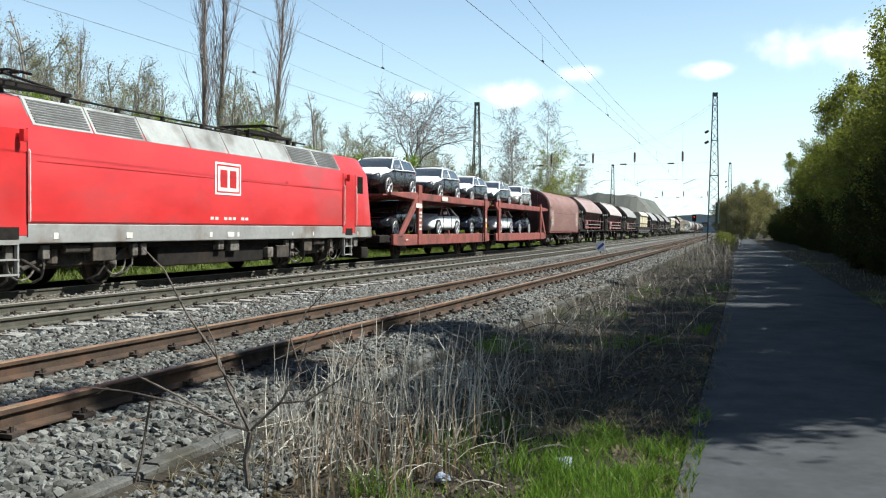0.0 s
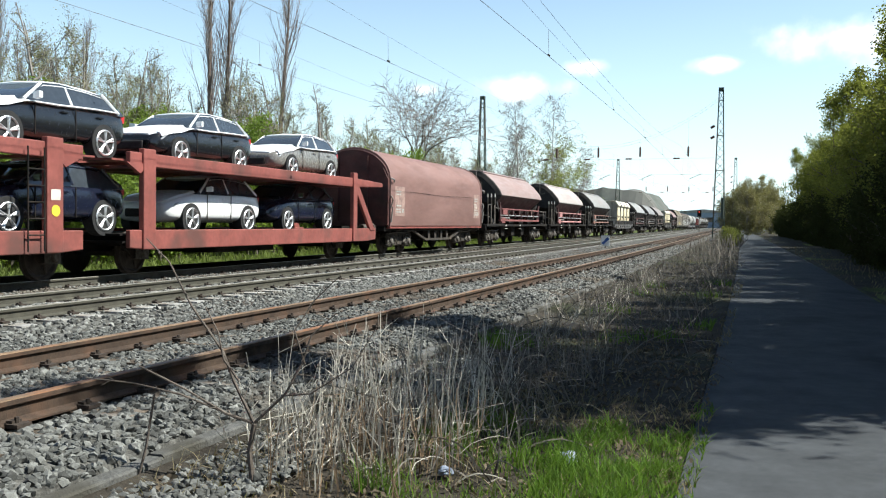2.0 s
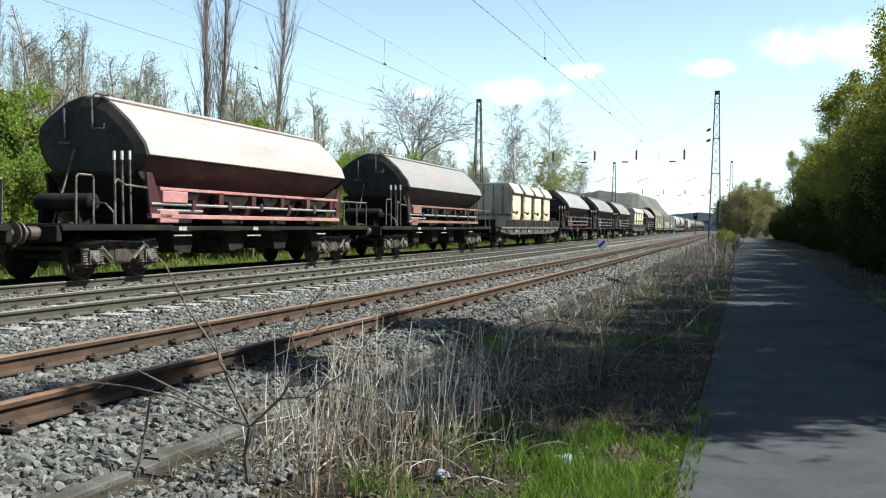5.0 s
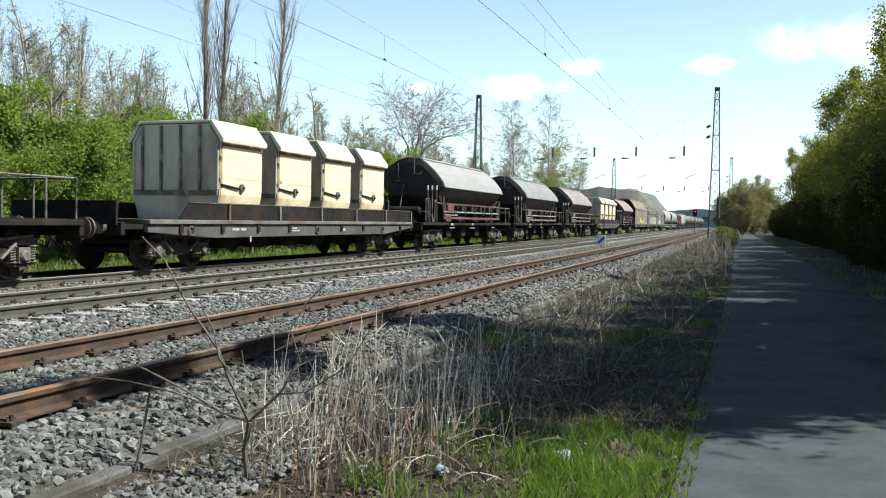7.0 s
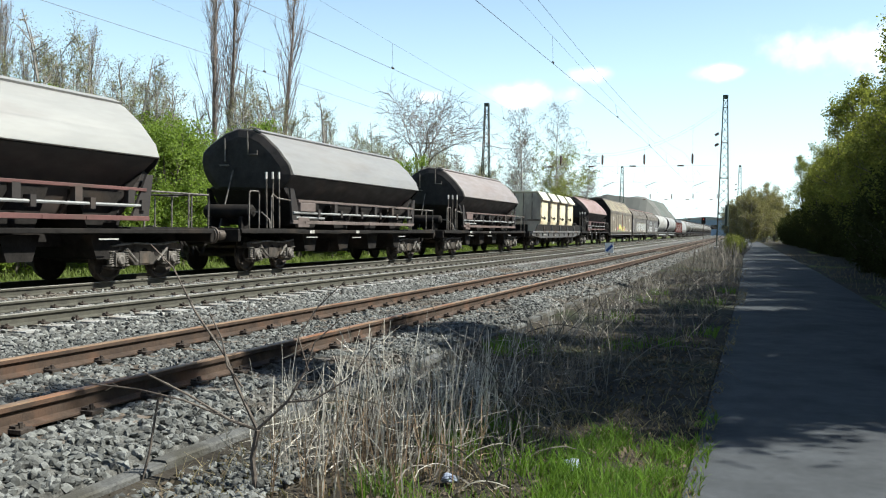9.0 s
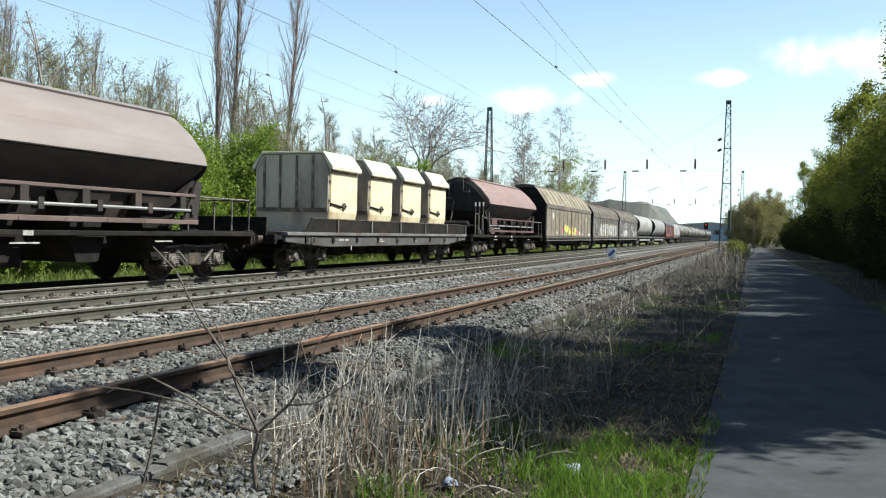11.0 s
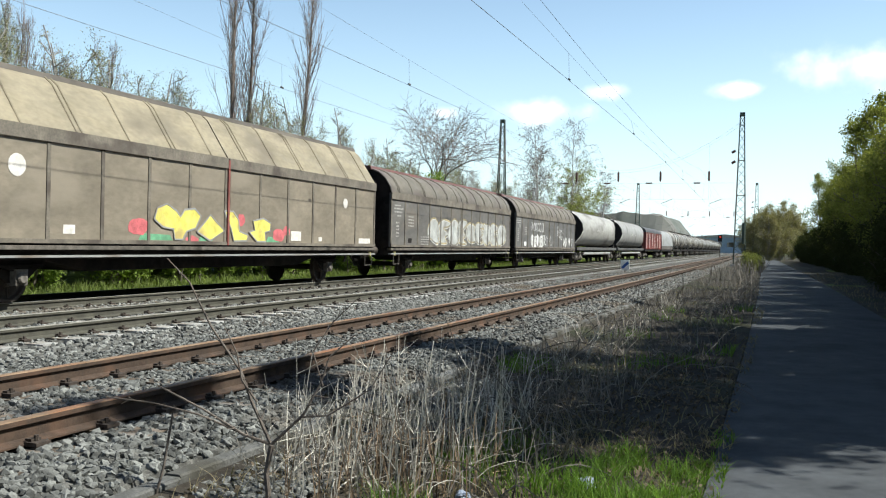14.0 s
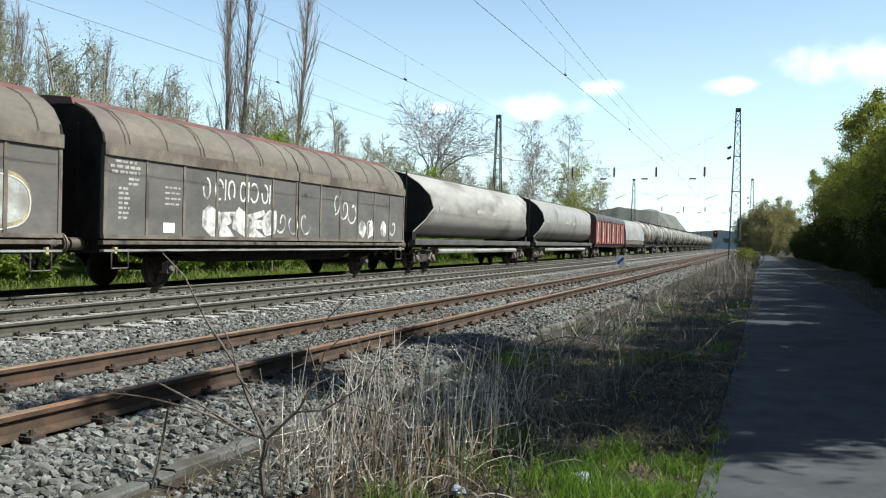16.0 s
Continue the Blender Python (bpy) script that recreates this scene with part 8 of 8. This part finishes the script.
# ---- dead stalks and brambles ----
def stalks(name, label, spots, heights, material, radius, seed, branchy=0.3, lean=0.12):
    p = Plant(seed)
    rr = p.r
    for (x, y, z), h in zip(spots, heights):
        pts, rad = p.limb((x, y, z), (rr.normal(0, lean), rr.normal(0, lean), 1), h, radius * rr.uniform(0.6, 1.3), 0.05, 0.0, 4, 3, 0.45)
        if rr.uniform() < branchy:
            for k in range(rr.integers(1, 5)):
                m = rr.integers(1, 4)
                p.limb(pts[m], (rr.normal(0, 0.8), rr.normal(0, 0.8), rr.uniform(0.0, 0.9)), h * rr.uniform(0.15, 0.4), radius * 0.5, 0.15, 0.0, 3, 3, 0.4)
    ob = part(name, p.wood, material)
    return tagged(ob, label, "dead stalks", kind="stuff")


def arcs(name, label, spots, lengths, material, radius, seed):
    """Bramble canes that arch over and hang."""
    p = Plant(seed)
    rr = p.r
    for (x, y, z), h in zip(spots, lengths):
        p.limb((x, y, z), (rr.normal(0, 0.7), rr.normal(0, 0.7), 1.0), h, radius * rr.uniform(0.6, 1.3), 0.16, -0.22, 8, 3, 0.4)
    ob = part(name, p.wood, material)
    return tagged(ob, label, "brambles", kind="stuff")


q = spread(r, 190, -2.85, -1.75, 4.5, 6.6)
stalks("dead_stalks", "stand of upright pale dry stalks on the verge", q, r.uniform(0.3, 0.95, len(q)) ** 1.3, M_STALK, 0.0042, 201, 0.75, 0.13)
q = spread(r, 75, -2.6, -1.6, 4.35, 5.7)
stalks("dead_stalks", "reddish dry canes among the pale stalks", q, r.uniform(0.25, 0.65, len(q)), M_STALKRED, 0.0045, 202, 0.5)
q = spread(r, 170, -3.2, -2.0, 4.7, 8.0)
stalks("dead_stalks", "bleached branching stalks bent in all directions", q, r.uniform(0.25, 0.62, len(q)), M_STALK, 0.0050, 209, 0.95, 0.42)
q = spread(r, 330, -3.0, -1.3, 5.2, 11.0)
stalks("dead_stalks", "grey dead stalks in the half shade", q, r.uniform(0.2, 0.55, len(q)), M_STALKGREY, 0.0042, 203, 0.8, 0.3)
q = spread(r, 100, -2.9, -2.1, 8.0, 24.0, 1.0)
stalks("dead_stalks", "pale dry stalks leaning over the kerb", q, r.uniform(0.2, 0.55, len(q)), M_STALK, 0.0055, 210, 0.7, 0.4)
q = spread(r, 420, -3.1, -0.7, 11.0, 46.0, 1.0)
stalks("dead_stalks", "thick stand of dead stalks toned for shade further along the verge", q, r.uniform(0.2, 0.6, len(q)), M_STALKGREY, 0.007, 204, 0.5, 0.35)
q = spread(r, 260, -3.4, -0.9, 40.0, 95.0)
stalks("dead_stalks", "distant dead stalks beside the siding", q, r.uniform(0.5, 1.1, len(q)), M_STALKGREY, 0.02, 205, 0.4, 0.25)
q = spread(r, 120, -2.9, -1.4, 4.8, 10.0)
arcs("brambles", "arching bare bramble canes on the verge", q, r.uniform(0.4, 1.1, len(q)), M_STALKGREY, 0.006, 206)
q = spread(r, 50, -3.1, -1.6, 4.9, 8.6)
arcs("brambles", "thick bleached bramble stems lying over", q, r.uniform(0.3, 0.62, len(q)), M_STALK, 0.005, 207)
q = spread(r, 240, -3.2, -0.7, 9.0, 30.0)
arcs("brambles", "tangle of bramble canes toned dark for the shade", q, r.uniform(0.6, 1.4, len(q)), M_STALKGREY, 0.008, 208)

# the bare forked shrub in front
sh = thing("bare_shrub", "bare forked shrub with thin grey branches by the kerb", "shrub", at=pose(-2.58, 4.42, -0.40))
M0 = Plant(301)


def twig(path, r0, r1, name, parent=sh, side=True, jitter=0.012):
    pts = [Vector(p) + Vector(M0.r.normal(0, jitter, 3)) * (0 if i == 0 else 1) for i, p in enumerate(path)]
    r0, r1 = r0 * 1.08, r1 * 1.2
    g = Geo().tube(pts, [r0 + (r1 - r0) * i / (len(pts) - 1) for i in range(len(pts))], 6)
    if side:
        for i in range(1, len(pts)):
            for k in range(2):
                d = Vector(M0.r.normal(0, 1, 3)) + Vector((0, 0, 0.4))
                a = pts[i - 1].lerp(pts[i], M0.r.uniform(0.2, 0.9))
                g.tube([a, a + d.normalized() * M0.r.uniform(0.02, 0.09)], [r1 * 0.9, r1 * 0.5], 4)
    return part(name, g, M_TWIG, parent)


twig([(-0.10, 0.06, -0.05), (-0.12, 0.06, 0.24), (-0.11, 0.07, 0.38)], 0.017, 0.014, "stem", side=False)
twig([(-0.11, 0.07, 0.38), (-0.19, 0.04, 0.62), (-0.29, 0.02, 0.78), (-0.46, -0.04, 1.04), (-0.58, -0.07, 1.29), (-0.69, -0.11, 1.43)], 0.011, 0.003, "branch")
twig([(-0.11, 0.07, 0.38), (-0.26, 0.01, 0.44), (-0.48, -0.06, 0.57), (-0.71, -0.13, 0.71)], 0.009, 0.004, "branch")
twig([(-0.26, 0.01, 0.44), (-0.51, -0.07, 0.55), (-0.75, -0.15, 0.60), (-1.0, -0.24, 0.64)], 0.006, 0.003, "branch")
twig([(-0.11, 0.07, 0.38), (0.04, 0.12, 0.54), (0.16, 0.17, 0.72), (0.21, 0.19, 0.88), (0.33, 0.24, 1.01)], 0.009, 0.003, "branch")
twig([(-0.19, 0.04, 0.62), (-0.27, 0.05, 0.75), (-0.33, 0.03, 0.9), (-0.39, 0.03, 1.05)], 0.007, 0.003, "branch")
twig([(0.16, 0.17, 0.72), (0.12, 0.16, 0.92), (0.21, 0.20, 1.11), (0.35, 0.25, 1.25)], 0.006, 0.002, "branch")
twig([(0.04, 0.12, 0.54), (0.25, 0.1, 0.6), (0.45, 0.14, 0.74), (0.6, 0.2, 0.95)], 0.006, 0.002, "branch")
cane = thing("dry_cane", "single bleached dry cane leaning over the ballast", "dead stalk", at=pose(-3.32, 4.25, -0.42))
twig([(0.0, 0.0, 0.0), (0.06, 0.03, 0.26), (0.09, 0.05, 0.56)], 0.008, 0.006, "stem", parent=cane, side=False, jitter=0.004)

# ---- overhead line ----
def mast(at, height, label, foot=0.55, head=0.19):
    """A tapering lattice mast: four angle legs, zigzag lacing, a concrete foot."""
    e = thing("catenary_mast", label, "mast", "overhead line masts", at)
    corners = [(-1, -1), (1, -1), (1, 1), (-1, 1)]
    w = lambda z: foot + (head - foot) * z / height
    for cx, cy in corners:
        g = Geo()
        g.loft([[(cx * w(z) + a, cy * w(z) * 0.8 + b, z) for a, b in ((-0.045, -0.045), (0.045, -0.045), (0.045, 0.045), (-0.045, 0.045))] for z in (-0.6, height)])
        part("leg", g, M_IRON, e)
    n = 17
    for f in range(4):
        g = Geo()
        (ax, ay), (bx, by) = corners[f], corners[(f + 1) % 4]
        for i in range(n):
            z0, z1 = height * i / n, height * (i + 1) / n
            p, q = ((ax, ay), (bx, by)) if i % 2 else ((bx, by), (ax, ay))
            g.tube([(p[0] * w(z0), p[1] * w(z0) * 0.8, z0), (q[0] * w(z1), q[1] * w(z1) * 0.8, z1)], 0.022, 4)
            if i % 4 == 0:
                g.tube([(ax * w(z0), ay * w(z0) * 0.8, z0), (bx * w(z0), by * w(z0) * 0.8, z0)], 0.03, 4)
        part("lacing", g, M_IRON, e)
    part("cap", Geo().box(-head - 0.05, head + 0.05, -head * 0.8 - 0.05, head * 0.8 + 0.05, height, height + 0.35), M_IRON, e)
    part("foot", Geo().prism([(-0.8, -0.7), (0.8, -0.7), (0.75, 0.15), (-0.75, 0.15)], -0.7, 0.7), M_CONCRETE, e, bevel=0.03)
    return e


SPANS = ((90.0, -3.45, -27.1), (184.0, -4.1, -26.7))
for y, xr, xl in SPANS:
    for x, lab in ((xr, "tall green-black lattice mast between siding and path"), (xl, "tall dark lattice mast behind the thicket")):
        m = mast(pose(x, y, -0.35), 14.2, lab)
        for z in (2.6, 3.6):
            part("tension_weight", Geo().tube([(0.35, -0.5, z - 0.5), (0.35, -0.5, z + 0.5)], 0.16, 10), M_IRON, m)

M_INSUL = mat("brown_insulator", (0.10, 0.045, 0.03), 0.3, var=0.1)
for y, xr, xl in SPANS:
    e = thing("cross_span", "cross-span of cables between two lattice masts", "overhead line", "cross-spans")
    g = Geo()
    mid = (xr + xl) / 2
    for sag in (0.0, 0.25):
        g.tube([(xr + (xl - xr) * k / 16, y + sag * 0.4, 13.4 - sag - 4.6 * (1 - (2 * k / 16 - 1) ** 2)) for k in range(17)], 0.006, 4)
    for z in (7.55, 6.0):
        g.tube([(xr, y, z), (mid, y, z - 0.05), (xl, y, z)], 0.006, 4)
    part("span_wire", g, M_WIRE, e)
    for x0 in (XA, XB, XC, -18.0):
        x = x0 + bend(y)[0]
        top = 13.4 - 4.6 * (1 - (2 * (x - xr) / (xl - xr) - 1) ** 2)
        part("hanger", Geo().tube([(x, y, 6.0), (x, y, top)], 0.005, 4), M_WIRE, e)
        part("insulator", Geo().tube([(x, y, 7.7), (x, y, 7.8), (x, y, 8.6), (x, y, 8.7)], [0.04, 0.10, 0.10, 0.04], 8), M_INSUL, e)
        part("insulator", Geo().tube([(x - 1.4, y, 7.54), (x - 0.8, y, 7.54)], 0.07, 8), M_INSUL, e)
        part("steady_arm", Geo().tube([(x + 1.2, y, 6.0), (x + 0.1, y, 5.55)], 0.025, 5), M_WIRE, e)
    for z in (9.4, 10.4):
        part("insulator", Geo().tube([(xr - 0.9, y, z), (xr - 0.55, y, z + 0.2)], 0.12, 8), M_INSUL, e)


def catenary(x0, contact, label):
    e = thing("overhead_wire", label, "overhead line", "overhead wires")
    sup = [-4.0, 90.0, 184.0, 280.0]
    low, high = [], []
    drops = []
    for a, b in zip(sup, sup[1:]):
        for i in range(24):
            s = a + (b - a) * i / 24
            k = (s - a) / (b - a)
            zig = 0.25 * (1 - 2 * abs(2 * k - 1))
            zm = contact + 1.75 - 1.25 * (1 - (2 * k - 1) ** 2)
            sh = bend(s)[0]
            low.append((x0 + sh + zig * 0.6, s, contact))
            high.append((x0 + sh, s, zm))
            if i % 3 == 1:
                drops.append([(x0 + sh, s, zm), (x0 + sh + zig * 0.6, s, contact)])
    part("contact_wire", Geo().tube(low, 0.006, 5), M_WIRE, e)
    part("messenger_wire", Geo().tube(high, 0.0032, 5), M_WIRE, e)
    for d in drops:
        part("dropper", Geo().tube(d, 0.004, 4), M_WIRE, e)
        part("clamp", Geo().tube([(d[1][0], d[1][1] - 0.06, d[1][2] + 0.03), (d[1][0], d[1][1] + 0.06, d[1][2] + 0.03)], 0.03, 5), M_WIRE, e)


catenary(XA, 5.52, "contact wire and messenger over the rusty siding")
catenary(XB, 5.58, "contact wire and messenger over the main track")
catenary(XC, 5.66, "contact wire and messenger over the train's track")
feeder = thing("feeder_cable", "bare feeder cable strung between the masts", "cable")
part("cable", Geo().tube([(-6.0 + bend(s)[0], s, 8.9 + 1.5 * (2 * min(1, max(0, s / 90)) - 1) ** 2 - 1.5) for s in range(-4, 186, 5)], 0.006, 5), M_WIRE, feeder)

# ---- lineside things ----
sign = thing("line_sign", "small white board with a blue diagonal bar on a short post", "sign", at=on_line(-7.45, 50.3, -0.30))
part("post", Geo().box(-0.03, 0.03, -0.03, 0.03, -0.2, 0.62), M_BUFFER, sign)
bd = part("board", Geo().box(-0.24, 0.24, -0.055, -0.035, 0.22, 0.78), M_WHITE, sign, "white board", bevel=0.004)
part("diagonal_bar", Geo().prism([(-0.22, 0.36), (-0.10, 0.28), (0.22, 0.60), (0.12, 0.70)], -0.062, -0.056), mat("sign_blue", (0.03, 0.09, 0.3), 0.5), bd)

sig = thing("signal", "light signal showing red beside the far track", "signal", at=on_line(-6.9, 165.0, -0.3))
part("post", Geo().tube([(0, 0, 0), (0, 0, 3.4)], 0.07, 8), M_BUFFER, sig)
part("screen", Geo().box(-0.35, 0.35, -0.1, 0.05, 2.9, 4.1), M_DARK, sig, bevel=0.03)
m_red = bpy.data.materials.new("red_lamp")
m_red.use_nodes = True
m_red.node_tree.nodes["Principled BSDF"].inputs["Base Color"].default_value = (0.6, 0.02, 0.01, 1)
m_red.node_tree.nodes["Principled BSDF"].inputs["Emission Color"].default_value = (1, 0.05, 0.02, 1)
m_red.node_tree.nodes["Principled BSDF"].inputs["Emission Strength"].default_value = 0.7
part("lamp", Geo().tube([(0, -0.1, 3.7), (0, -0.14, 3.7)], 0.11, 12), m_red, sig)

# litter on the verge
M_LITTERP = mat("crumpled_plastic", (0.20, 0.23, 0.30), 0.4, var=0.2, scale=20, bump=0.4)


def scrap(at, size, label, seed):
    bm = bmesh.new()
    bmesh.ops.create_icosphere(bm, subdivisions=3, radius=size)
    for v in bm.verts:
        d = noise.noise(v.co * (3.2 / size) * 0.5 + Vector((seed, 0, 0)))
        v.co *= 1 + 0.55 * d
        v.co.z *= 0.6
    me = bpy.data.meshes.new("crumpled_bag")
    bm.to_mesh(me)
    bm.free()
    me.materials.append(M_LITTERP)
    ob = new("crumpled_bag", me)
    ob.matrix_basis = at
    tagged(ob, label, "litter")


scrap(pose(-1.10, 5.62, -0.34), 0.065, "crumpled white plastic bag lying in the grass", 3.0)
scrap(pose(-1.72, 5.05, -0.34), 0.045, "small white plastic scrap among dry stalks", 9.0)


def motions():
    # wagons, and what stands on them
    for ob, s0, local in MOVING:
        walk(ob, train_rows(s0, local))
    # wheels roll on the rails: one turn for all, in the space of their axle boxes
    first = WHEELSETS[0]
    rows = []
    for i in range(16 * FPS + 1):
        t = i / FPS
        rows.append((t, pose(0, 0, 0, math.degrees((SPEED * t + GAIN * t * t / 2) / WHEEL_R) % 360)))
    walk(first, rows)
    for w in WHEELSETS[1:]:
        w.rotation_mode = "QUATERNION"
        w.animation_data_create()
        w.animation_data.action = first.animation_data.action
        w.animation_data.action_slot = first.animation_data.action_slot


motions()
